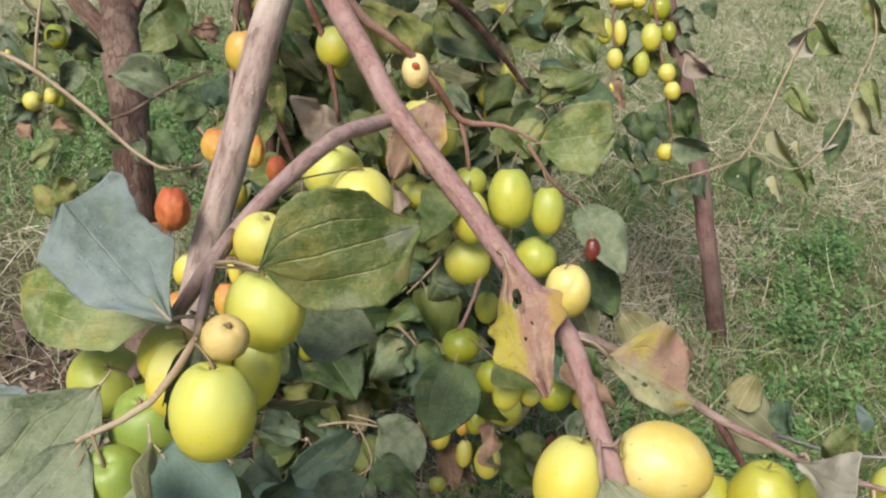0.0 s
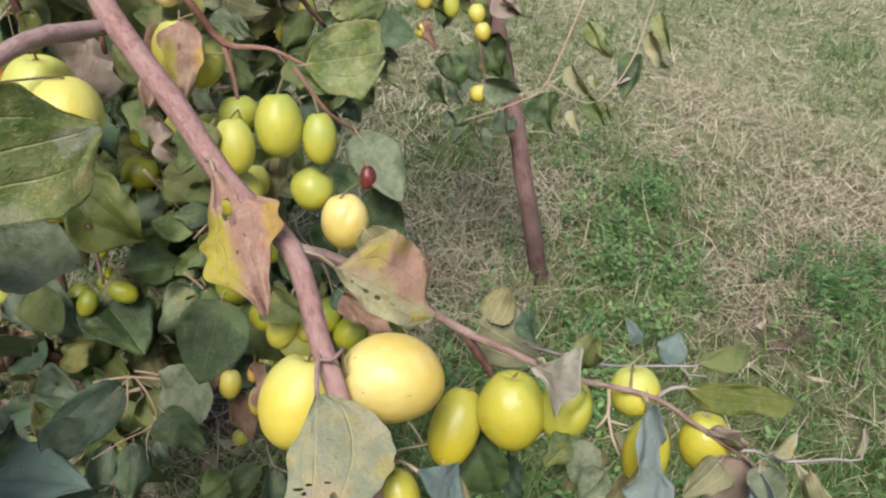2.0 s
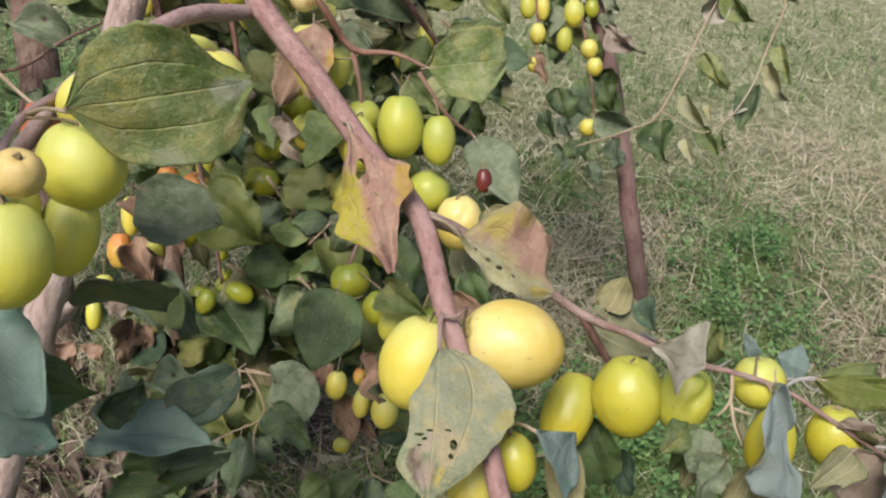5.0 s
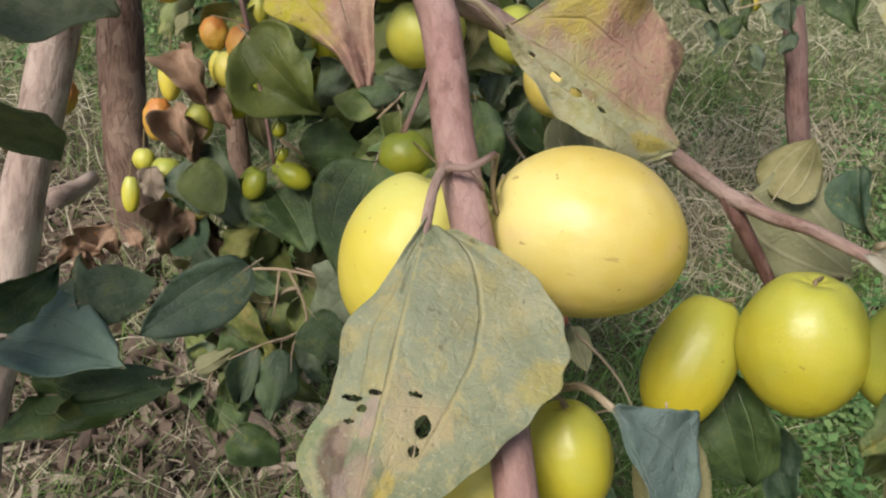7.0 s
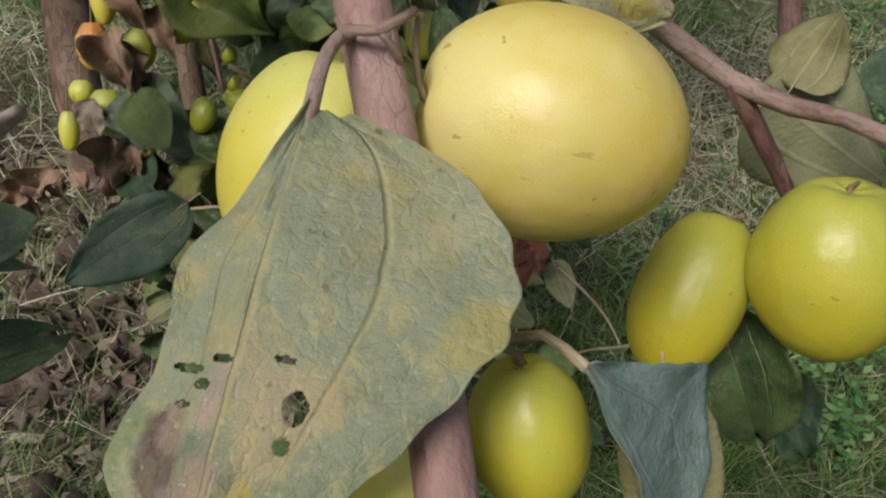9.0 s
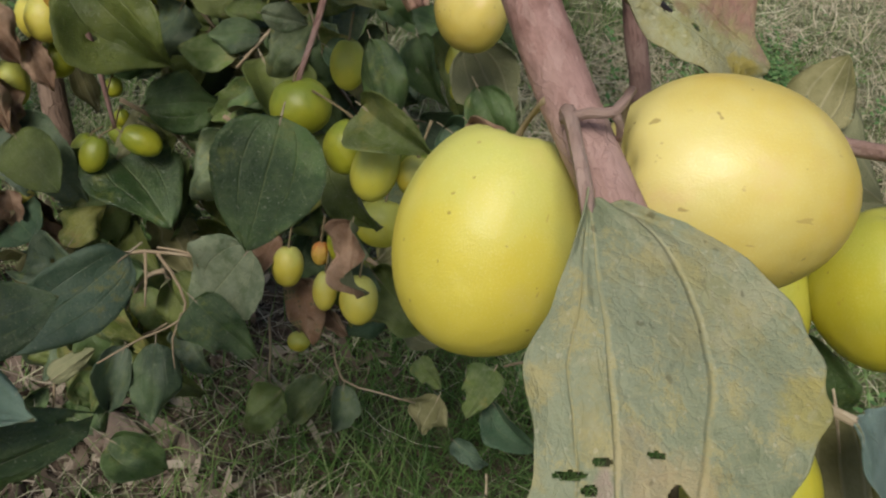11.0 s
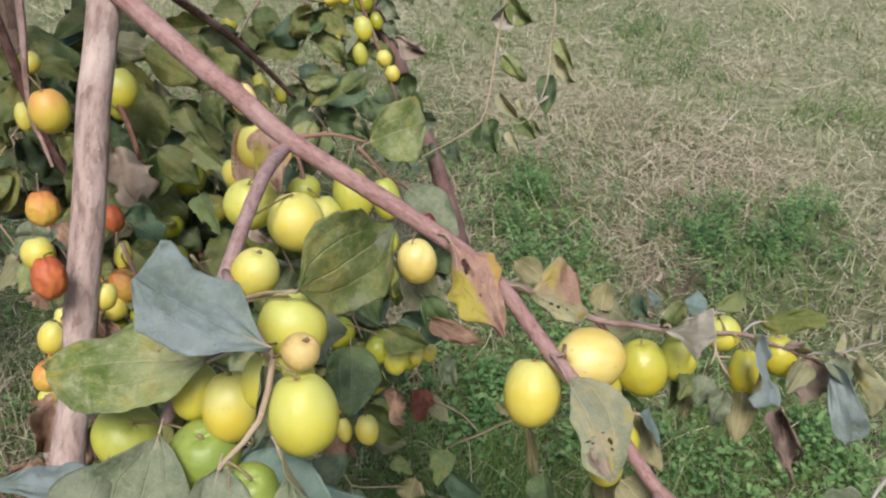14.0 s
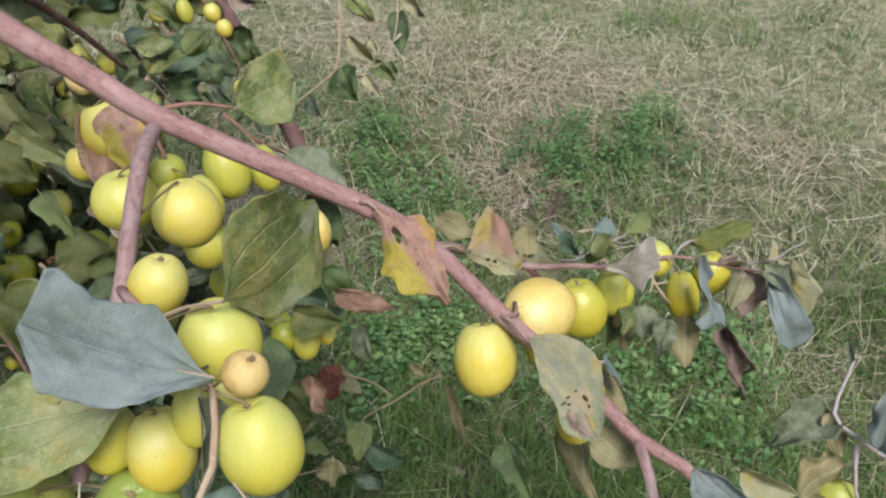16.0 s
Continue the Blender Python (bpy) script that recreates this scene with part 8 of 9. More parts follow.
leafy_twig([(-0.066, 1.065, 0.501), (-0.056, 1.084, 0.484), (-0.059, 1.103, 0.437)], 5, 0.06, ("mid", "mid", "teal", "lime", "ylw", "dark", "mid"), 124, TWIG, tree, 0.6, (0, -1, 0.6), 0.0022)
leafy_twig([(-0.025, 0.980, 0.567), (-0.045, 0.982, 0.556), (-0.029, 0.983, 0.515)], 5, 0.06, ("mid", "mid", "teal", "lime", "ylw", "dark", "mid"), 125, TWIG, tree, 0.6, (0, -1, 0.6), 0.0022)
leafy_twig([(-0.140, 1.007, 0.517), (-0.122, 0.989, 0.494), (-0.125, 0.971, 0.441)], 5, 0.06, ("mid", "mid", "teal", "lime", "ylw", "dark", "mid"), 126, TWIG, tree, 0.6, (0, -1, 0.6), 0.0022)
leafy_twig([(-0.267, 0.972, 0.516), (-0.249, 0.951, 0.487), (-0.221, 0.930, 0.428)], 5, 0.06, ("mid", "mid", "teal", "lime", "ylw", "dark", "mid"), 127, TWIG, tree, 0.6, (0, -1, 0.6), 0.0022)
leafy_twig([(-0.223, 1.099, 0.603), (-0.239, 1.123, 0.589), (-0.225, 1.146, 0.546)], 5, 0.06, ("mid", "mid", "teal", "lime", "ylw", "dark", "mid"), 128, TWIG, tree, 0.6, (0, -1, 0.6), 0.0022)
leafy_twig([(-0.043, 1.066, 0.583), (-0.065, 1.084, 0.546), (-0.053, 1.102, 0.479)], 5, 0.06, ("mid", "mid", "teal", "lime", "ylw", "dark", "mid"), 129, TWIG, tree, 0.6, (0, -1, 0.6), 0.0022)
leafy_twig([(-0.261, 1.107, 0.580), (-0.250, 1.103, 0.542), (-0.213, 1.099, 0.474)], 5, 0.06, ("mid", "mid", "teal", "lime", "ylw", "dark", "mid"), 130, TWIG, tree, 0.6, (0, -1, 0.6), 0.0022)
leafy_twig([(-0.271, 1.119, 0.607), (-0.255, 1.111, 0.578), (-0.272, 1.103, 0.519)], 5, 0.06, ("mid", "mid", "teal", "lime", "ylw", "dark", "mid"), 131, TWIG, tree, 0.6, (0, -1, 0.6), 0.0022)
leafy_twig([(-0.301, 1.060, 0.587), (-0.299, 1.059, 0.552), (-0.295, 1.058, 0.487)], 5, 0.06, ("mid", "mid", "teal", "lime", "ylw", "dark", "mid"), 132, TWIG, tree, 0.6, (0, -1, 0.6), 0.0022)
leafy_twig([(-0.173, 0.892, 0.565), (-0.178, 0.905, 0.520), (-0.193, 0.919, 0.446)], 5, 0.06, ("mid", "mid", "teal", "lime", "ylw", "dark", "mid"), 133, TWIG, tree, 0.6, (0, -1, 0.6), 0.0022)
leafy_twig([(-0.029, 0.986, 0.441), (-0.008, 0.985, 0.400), (0.029, 0.983, 0.328)], 6, 0.06, ("dark", "mid", "teal", "dark", "ylw", "dark", "mid"), 140, TWIG, tree, 0.6, (0, -1, 0.6), 0.0022)
leafy_twig([(0.019, 1.001, 0.391), (0.009, 0.983, 0.354), (0.011, 0.965, 0.287)], 6, 0.06, ("dark", "mid", "teal", "dark", "ylw", "dark", "mid"), 141, TWIG, tree, 0.6, (0, -1, 0.6), 0.0022)
leafy_twig([(-0.150, 0.980, 0.461), (-0.158, 0.995, 0.444), (-0.199, 1.011, 0.398)], 6, 0.06, ("dark", "mid", "teal", "dark", "ylw", "dark", "mid"), 142, TWIG, tree, 0.6, (0, -1, 0.6), 0.0022)
leafy_twig([(-0.030, 0.938, 0.462), (-0.004, 0.918, 0.438), (-0.013, 0.897, 0.384)], 6, 0.06, ("dark", "mid", "teal", "dark", "ylw", "dark", "mid"), 143, TWIG, tree, 0.6, (0, -1, 0.6), 0.0022)
leafy_twig([(-0.009, 0.915, 0.483), (-0.005, 0.891, 0.472), (-0.037, 0.867, 0.431)], 6, 0.06, ("dark", "mid", "teal", "dark", "ylw", "dark", "mid"), 144, TWIG, tree, 0.6, (0, -1, 0.6), 0.0022)
leafy_twig([(0.028, 0.982, 0.370), (0.059, 0.965, 0.339), (0.091, 0.948, 0.279)], 6, 0.06, ("dark", "mid", "teal", "dark", "ylw", "dark", "mid"), 145, TWIG, tree, 0.6, (0, -1, 0.6), 0.0022)
leafy_twig([(0.062, 0.955, 0.403), (0.102, 0.935, 0.370), (0.128, 0.916, 0.307)], 6, 0.06, ("dark", "mid", "teal", "dark", "ylw", "dark", "mid"), 146, TWIG, tree, 0.6, (0, -1, 0.6), 0.0022)
leafy_twig([(-0.016, 0.960, 0.371), (-0.026, 0.981, 0.346), (-0.043, 1.003, 0.292)], 6, 0.06, ("dark", "mid", "teal", "dark", "ylw", "dark", "mid"), 147, TWIG, tree, 0.6, (0, -1, 0.6), 0.0022)
leafy_twig([(-0.010, 1.023, 0.426), (-0.009, 1.015, 0.394), (-0.048, 1.006, 0.332)], 6, 0.06, ("dark", "mid", "teal", "dark", "ylw", "dark", "mid"), 148, TWIG, tree, 0.6, (0, -1, 0.6), 0.0022)
leafy_twig([(-0.084, 1.003, 0.407), (-0.081, 0.992, 0.382), (-0.040, 0.982, 0.328)], 6, 0.06, ("dark", "mid", "teal", "dark", "ylw", "dark", "mid"), 149, TWIG, tree, 0.6, (0, -1, 0.6), 0.0022)
leafy_twig([(-0.026, 0.887, 0.438), (-0.013, 0.880, 0.395), (-0.010, 0.873, 0.321)], 6, 0.06, ("dark", "mid", "teal", "dark", "ylw", "dark", "mid"), 150, TWIG, tree, 0.6, (0, -1, 0.6), 0.0022)
leafy_twig([(-0.124, 0.846, 0.399), (-0.097, 0.867, 0.367), (-0.056, 0.888, 0.306)], 6, 0.06, ("dark", "mid", "teal", "dark", "ylw", "dark", "mid"), 151, TWIG, tree, 0.6, (0, -1, 0.6), 0.0022)
leafy_twig([(-0.096, 0.893, 0.494), (-0.080, 0.912, 0.457), (-0.036, 0.932, 0.389)], 6, 0.06, ("dark", "mid", "teal", "dark", "ylw", "dark", "mid"), 152, TWIG, tree, 0.6, (0, -1, 0.6), 0.0022)
leafy_twig([(-0.061, 0.742, 0.319), (-0.083, 0.756, 0.295), (-0.108, 0.771, 0.241)], 6, 0.056, ("dark", "mid", "teal", "dark", "ylw", "dark", "mid"), 160, TWIG, tree, 0.6, (0, -1, 0.6), 0.0022)
leafy_twig([(-0.104, 0.864, 0.294), (-0.135, 0.844, 0.288), (-0.152, 0.824, 0.252)], 6, 0.056, ("dark", "mid", "teal", "dark", "ylw", "dark", "mid"), 161, TWIG, tree, 0.6, (0, -1, 0.6), 0.0022)
leafy_twig([(-0.108, 0.715, 0.323), (-0.114, 0.734, 0.298), (-0.138, 0.754, 0.243)], 6, 0.056, ("dark", "mid", "teal", "dark", "ylw", "dark", "mid"), 162, TWIG, tree, 0.6, (0, -1, 0.6), 0.0022)
leafy_twig([(0.080, 0.827, 0.293), (0.105, 0.830, 0.269), (0.111, 0.833, 0.214)], 6, 0.056, ("dark", "mid", "teal", "dark", "ylw", "dark", "mid"), 163, TWIG, tree, 0.6, (0, -1, 0.6), 0.0022)
leafy_twig([(-0.044, 0.851, 0.395), (-0.033, 0.850, 0.388), (0.004, 0.849, 0.351)], 6, 0.056, ("dark", "mid", "teal", "dark", "ylw", "dark", "mid"), 164, TWIG, tree, 0.6, (0, -1, 0.6), 0.0022)
leafy_twig([(-0.107, 0.864, 0.322), (-0.098, 0.882, 0.308), (-0.081, 0.900, 0.264)], 6, 0.056, ("dark", "mid", "teal", "dark", "ylw", "dark", "mid"), 165, TWIG, tree, 0.6, (0, -1, 0.6), 0.0022)
leafy_twig([(-0.131, 0.759, 0.301), (-0.178, 0.782, 0.291), (-0.198, 0.805, 0.252)], 6, 0.056, ("dark", "mid", "teal", "dark", "ylw", "dark", "mid"), 166, TWIG, tree, 0.6, (0, -1, 0.6), 0.0022)
leafy_twig([(0.030, 0.899, 0.361), (0.021, 0.898, 0.336), (0.037, 0.896, 0.281)], 6, 0.056, ("dark", "mid", "teal", "dark", "ylw", "dark", "mid"), 167, TWIG, tree, 0.6, (0, -1, 0.6), 0.0022)
leafy_twig([(-0.001, 1.105, 0.433), (0.043, 1.127, 0.410), (0.058, 1.149, 0.356)], 6, 0.062, ("dark", "mid", "teal", "dark", "ylw", "dark", "mid"), 180, TWIG, tree, 0.6, (0, -1, 0.6), 0.0022)
leafy_twig([(-0.040, 1.245, 0.602), (-0.026, 1.265, 0.581), (-0.023, 1.286, 0.530)], 6, 0.062, ("mid", "mid", "teal", "lime", "ylw", "dark", "mid"), 181, TWIG, tree, 0.6, (0, -1, 0.6), 0.0022)
leafy_twig([(-0.032, 1.267, 0.619), (-0.017, 1.255, 0.578), (-0.014, 1.242, 0.508)], 6, 0.062, ("mid", "mid", "teal", "lime", "ylw", "dark", "mid"), 182, TWIG, tree, 0.6, (0, -1, 0.6), 0.0022)
leafy_twig([(-0.023, 1.044, 0.495), (-0.019, 1.061, 0.454), (-0.046, 1.077, 0.382)], 6, 0.062, ("dark", "mid", "teal", "dark", "ylw", "dark", "mid"), 183, TWIG, tree, 0.6, (0, -1, 0.6), 0.0022)
leafy_twig([(-0.064, 1.145, 0.428), (-0.063, 1.146, 0.383), (-0.049, 1.148, 0.308)], 6, 0.062, ("dark", "mid", "teal", "dark", "ylw", "dark", "mid"), 184, TWIG, tree, 0.6, (0, -1, 0.6), 0.0022)
leafy_twig([(-0.051, 1.041, 0.543), (-0.059, 1.046, 0.525), (-0.044, 1.051, 0.476)], 6, 0.062, ("mid", "mid", "teal", "lime", "ylw", "dark", "mid"), 185, TWIG, tree, 0.6, (0, -1, 0.6), 0.0022)
leafy_twig([(-0.063, 0.971, 0.439), (-0.036, 0.952, 0.394), (-0.035, 0.933, 0.320)], 6, 0.062, ("dark", "mid", "teal", "dark", "ylw", "dark", "mid"), 186, TWIG, tree, 0.6, (0, -1, 0.6), 0.0022)
leafy_twig([(-0.196, 1.114, 0.412), (-0.178, 1.120, 0.401), (-0.178, 1.126, 0.360)], 6, 0.062, ("dark", "mid", "teal", "dark", "ylw", "dark", "mid"), 187, TWIG, tree, 0.6, (0, -1, 0.6), 0.0022)
leafy_twig([(-0.071, 1.105, 0.635), (-0.068, 1.124, 0.599), (-0.090, 1.144, 0.533)], 6, 0.062, ("mid", "mid", "teal", "lime", "ylw", "dark", "mid"), 188, TWIG, tree, 0.6, (0, -1, 0.6), 0.0022)
leafy_twig([(-0.111, 1.086, 0.497), (-0.134, 1.081, 0.453), (-0.177, 1.077, 0.379)], 6, 0.062, ("dark", "mid", "teal", "dark", "ylw", "dark", "mid"), 189, TWIG, tree, 0.6, (0, -1, 0.6), 0.0022)
leafy_twig([(-0.132, 1.174, 0.428), (-0.125, 1.184, 0.403), (-0.092, 1.194, 0.348)], 6, 0.062, ("dark", "mid", "teal", "dark", "ylw", "dark", "mid"), 190, TWIG, tree, 0.6, (0, -1, 0.6), 0.0022)
leafy_twig([(-0.047, 0.951, 0.438), (-0.057, 0.964, 0.414), (-0.078, 0.977, 0.360)], 6, 0.062, ("dark", "mid", "teal", "dark", "ylw", "dark", "mid"), 191, TWIG, tree, 0.6, (0, -1, 0.6), 0.0022)
leafy_twig([(-0.226, 0.934, 0.101), (-0.252, 0.935, 0.101), (-0.260, 0.935, 0.070)], 5, 0.055, ("dark", "mid", "teal", "dark", "ylw", "dark", "mid"), 200, TWIG, tree, 0.6, (0, -1, 0.6), 0.0022)
leafy_twig([(-0.100, 0.907, 0.239), (-0.095, 0.886, 0.219), (-0.063, 0.865, 0.168)], 5, 0.055, ("dark", "mid", "teal", "dark", "ylw", "dark", "mid"), 201, TWIG, tree, 0.6, (0, -1, 0.6), 0.0022)
leafy_twig([(-0.204, 0.821, 0.139), (-0.208, 0.840, 0.128), (-0.180, 0.860, 0.088)], 5, 0.055, ("dark", "mid", "teal", "dark", "ylw", "dark", "mid"), 202, TWIG, tree, 0.6, (0, -1, 0.6), 0.0022)
leafy_twig([(-0.173, 0.841, 0.108), (-0.211, 0.828, 0.090), (-0.219, 0.816, 0.042)], 5, 0.055, ("dark", "mid", "teal", "dark", "ylw", "dark", "mid"), 203, TWIG, tree, 0.6, (0, -1, 0.6), 0.0022)
leafy_twig([(0.012, 1.046, 0.231), (0.037, 1.067, 0.230), (0.035, 1.087, 0.198)], 5, 0.055, ("dark", "mid", "teal", "dark", "ylw", "dark", "mid"), 220, TWIG, tree, 0.6, (0, -1, 0.6), 0.0022)
leafy_twig([(0.085, 0.988, 0.333), (0.085, 0.972, 0.328), (0.123, 0.956, 0.294)], 5, 0.055, ("dark", "mid", "teal", "dark", "ylw", "dark", "mid"), 221, TWIG, tree, 0.6, (0, -1, 0.6), 0.0022)
leafy_twig([(0.026, 0.959, 0.242), (0.020, 0.952, 0.222), (0.041, 0.945, 0.171)], 5, 0.055, ("dark", "mid", "teal", "dark", "ylw", "dark", "mid"), 222, TWIG, tree, 0.6, (0, -1, 0.6), 0.0022)
leafy_twig([(0.132, 0.944, 0.266), (0.161, 0.968, 0.264), (0.157, 0.992, 0.233)], 5, 0.055, ("dark", "mid", "teal", "dark", "ylw", "dark", "mid"), 223, TWIG, tree, 0.6, (0, -1, 0.6), 0.0022)

# foliage round the old trunk and the young stem
PARENT[0] = lt1
leaf((-0.462, 1.181, 0.595), (-0.506, 1.160, 0.570), (0.165, -0.887, 0.431), 0.9, "lime", 0.2, 0.5)
leaf((-0.419, 1.068, 0.554), (-0.506, 1.064, 0.566), (0.121, -0.761, 0.637), 0.6, "dusty", 0.2, 0.5)
leaf((-0.367, 1.039, 0.532), (-0.391, 1.050, 0.557), (0.405, -0.610, 0.680), 0.9, "dark", 0.2, 0.5)
leaf((-0.371, 0.961, 0.500), (-0.403, 0.977, 0.534), (0.454, -0.568, 0.687), 0.8, "dark", 0.2, 0.5)
leaf((-0.387, 1.078, 0.564), (-0.384, 1.045, 0.507), (0.155, -0.850, 0.504), 0.6, "dark", 0.2, 0.5)
leaf((-0.502, 1.211, 0.615), (-0.433, 1.189, 0.563), (-0.015, -0.927, 0.375), 0.9, "mid", 0.2, 0.5)
leaf((-0.443, 1.010, 0.499), (-0.423, 0.998, 0.475), (0.111, -0.854, 0.508), 0.7, "dusty", 0.2, 0.5)
leaf((-0.568, 1.043, 0.583), (-0.596, 1.044, 0.590), (0.158, -0.712, 0.684), 0.9, "mid", 0.2, 0.5)
leaf((-0.575, 1.080, 0.606), (-0.595, 1.070, 0.594), (0.194, -0.900, 0.390), 0.7, "mid", 0.2, 0.5)
leaf((-0.526, 1.045, 0.577), (-0.550, 1.025, 0.548), (0.243, -0.881, 0.406), 0.8, "dusty", 0.2, 0.5)
leaf((-0.540, 0.930, 0.484), (-0.517, 0.949, 0.511), (0.583, -0.810, 0.066), 0.5, "lime", 0.2, 0.5)
leaf((-0.487, 0.929, 0.470), (-0.509, 0.906, 0.437), (0.209, -0.870, 0.446), 0.6, "ylw", 0.2, 0.5)
leaf((-0.447, 0.943, 0.486), (-0.473, 0.931, 0.472), (0.107, -0.856, 0.505), 0.6, "dark", 0.2, 0.5)
leaf((-0.603, 1.020, 0.550), (-0.629, 1.026, 0.567), (0.359, -0.546, 0.757), 0.7, "lime", 0.2, 0.5)
leaf((-0.601, 0.993, 0.504), (-0.575, 0.986, 0.487), (0.101, -0.861, 0.498), 0.6, "dry", 0.2, 0.5)
leaf((-0.551, 1.006, 0.515), (-0.526, 1.002, 0.504), (0.052, -0.916, 0.398), 0.7, "dry", 0.2, 0.5)
leaf((-0.488, 1.005, 0.501), (-0.449, 1.005, 0.492), (0.055, -0.953, 0.297), 0.5, "dark", 0.2, 0.5)
leaf((-0.535, 0.916, 0.459), (-0.493, 0.902, 0.426), (0.144, -0.829, 0.540), 0.55, "ylw", 0.2, 0.5)
leaf((-0.672, 1.100, 0.603), (-0.653, 1.092, 0.584), (0.120, -0.849, 0.515), 0.8, "dusty", 0.2, 0.5)
leaf((-0.421, 0.946, 0.466), (-0.454, 0.933, 0.450), (0.079, -0.834, 0.545), 0.7, "dark", 0.2, 0.5)
leaf((-0.409, 1.144, 0.620), (-0.384, 1.140, 0.609), (-0.025, -0.971, 0.239), 0.7, "dry", 0.2, 0.5)
leaf((-0.404, 1.153, 0.635), (-0.379, 1.149, 0.623), (-0.032, -0.974, 0.226), 0.7, "dry", 0.2, 0.5)
fruit((-0.573, 0.994, 0.540), 0.0265, 0.0236, (0.952, 0.135, 0.273), "yellow", (-0.546, 0.987, 0.578))
fruit((-0.551, 1.002, 0.548), 0.0192, 0.0221, (-0.088, 0.375, 0.923), "yellow", (-0.540, 0.986, 0.574))
fruit((-0.545, 1.009, 0.540), 0.0164, 0.0193, (-0.089, 0.374, 0.923), "olive", (-0.533, 0.986, 0.570))
fruit((-0.603, 1.000, 0.596), 0.0116, 0.0145, (-0.083, 0.378, 0.922), "yellow", (-0.604, 0.990, 0.600))
fruit((-0.600, 1.103, 0.592), 0.0314, 0.0361, (-0.089, 0.375, 0.923), "olive", None)
PARENT[0] = rt1
leaf((0.398, 1.277, 0.675), (0.438, 1.292, 0.693), (0.270, -0.940, 0.208), 0.8, "felt", 0.3, 0.5)
leaf((0.425, 1.288, 0.708), (0.475, 1.273, 0.672), (-0.330, -0.942, -0.062), 0.5, "lime", 0.3, 0.5)
leaf((0.483, 1.209, 0.602), (0.471, 1.175, 0.547), (-0.499, -0.683, 0.533), 0.5, "dark", 0.3, 0.5)
leaf((0.476, 1.194, 0.578), (0.452, 1.182, 0.562), (-0.137, -0.669, 0.730), 0.7, "felt", 0.3, 0.5)
leaf((0.412, 1.249, 0.625), (0.451, 1.232, 0.588), (-0.378, -0.925, 0.037), 0.4, "lime", 0.3, 0.5)
leaf((0.394, 1.197, 0.579), (0.424, 1.178, 0.542), (-0.408, -0.906, 0.112), 0.4, "pale", 0.3, 0.5)
leaf((0.364, 1.162, 0.547), (0.377, 1.137, 0.501), (-0.475, -0.819, 0.322), 0.9, "dark", 0.3, 0.5)
leaf((0.401, 1.157, 0.530), (0.419, 1.140, 0.499), (-0.454, -0.869, 0.200), 0.45, "pale", 0.3, 0.5)
leaf((0.421, 1.168, 0.546), (0.450, 1.154, 0.515), (-0.374, -0.924, 0.084), 0.6, "mid", 0.3, 0.5)
leaf((0.496, 1.227, 0.630), (0.527, 1.207, 0.589), (-0.481, -0.874, 0.067), 0.4, "pale", 0.3, 0.5)
leaf((0.511, 1.253, 0.651), (0.535, 1.230, 0.606), (-0.545, -0.827, 0.139), 0.45, "lime", 0.3, 0.5)
leaf((0.492, 1.306, 0.744), (0.519, 1.287, 0.706), (-0.526, -0.849, 0.057), 0.45, "lime", 0.3, 0.5)
leaf((0.308, 1.158, 0.513), (0.321, 1.143, 0.484), (-0.410, -0.870, 0.274), 0.7, "dark", 0.3, 0.5)
leaf((0.272, 1.171, 0.502), (0.273, 1.156, 0.478), (-0.399, -0.797, 0.454), 0.5, "dark", 0.3, 0.5)
leaf((0.445, 1.169, 0.541), (0.460, 1.160, 0.523), (-0.417, -0.903, 0.104), 0.5, "mid", 0.3, 0.5)
leaf((0.424, 1.185, 0.573), (0.431, 1.174, 0.553), (-0.506, -0.826, 0.248), 0.5, "pale", 0.3, 0.5)
PARENT[0] = rt4
leaf((0.302, 1.515, 0.505), (0.328, 1.484, 0.447), (-0.407, -0.869, 0.281), 0.9, "dark", 0.2, 0.5)
leaf((0.302, 1.445, 0.447), (0.367, 1.447, 0.436), (0.038, -0.997, 0.071), 0.7, "dusty", 0.2, 0.5)
leaf((0.226, 1.557, 0.593), (0.205, 1.528, 0.547), (-0.205, -0.776, 0.596), 0.6, "dusty", 0.2, 0.5)
leaf((0.292, 1.504, 0.587), (0.365, 1.492, 0.552), (-0.161, -0.987, -0.017), 0.4, "tan", 0.2, 0.5)
leaf((0.276, 1.514, 0.490), (0.298, 1.482, 0.431), (-0.395, -0.860, 0.324), 0.7, "dark", 0.2, 0.5)
leaf((0.225, 1.566, 0.549), (0.214, 1.538, 0.504), (-0.274, -0.785, 0.556), 0.6, "dark", 0.2, 0.5)
leaf((0.287, 1.588, 0.633), (0.313, 1.573, 0.601), (-0.387, -0.912, 0.132), 0.6, "dusty", 0.2, 0.5)
leaf((0.323, 1.574, 0.661), (0.338, 1.559, 0.632), (-0.446, -0.869, 0.214), 0.9, "dark", 0.2, 0.5)
leaf((0.249, 1.474, 0.427), (0.275, 1.458, 0.394), (-0.309, -0.929, 0.203), 0.5, "dark", 0.2, 0.5)
leaf((0.287, 1.495, 0.435), (0.265, 1.470, 0.398), (-0.237, -0.735, 0.635), 0.5, "dark", 0.2, 0.5)
leaf((0.246, 1.438, 0.387), (0.271, 1.427, 0.363), (-0.253, -0.951, 0.177), 0.5, "dark", 0.2, 0.5)
leaf((0.269, 1.580, 0.623), (0.290, 1.594, 0.642), (0.327, -0.898, 0.296), 0.6, "dark", 0.2, 0.5)
leaf((0.161, 1.339, 0.534), (0.136, 1.357, 0.570), (0.128, -0.848, 0.515), 0.6, "dark", 0.2, 0.5)
leaf((0.189, 1.480, 0.529), (0.212, 1.457, 0.485), (-0.348, -0.893, 0.286), 0.5, "dry", 0.2, 0.5)
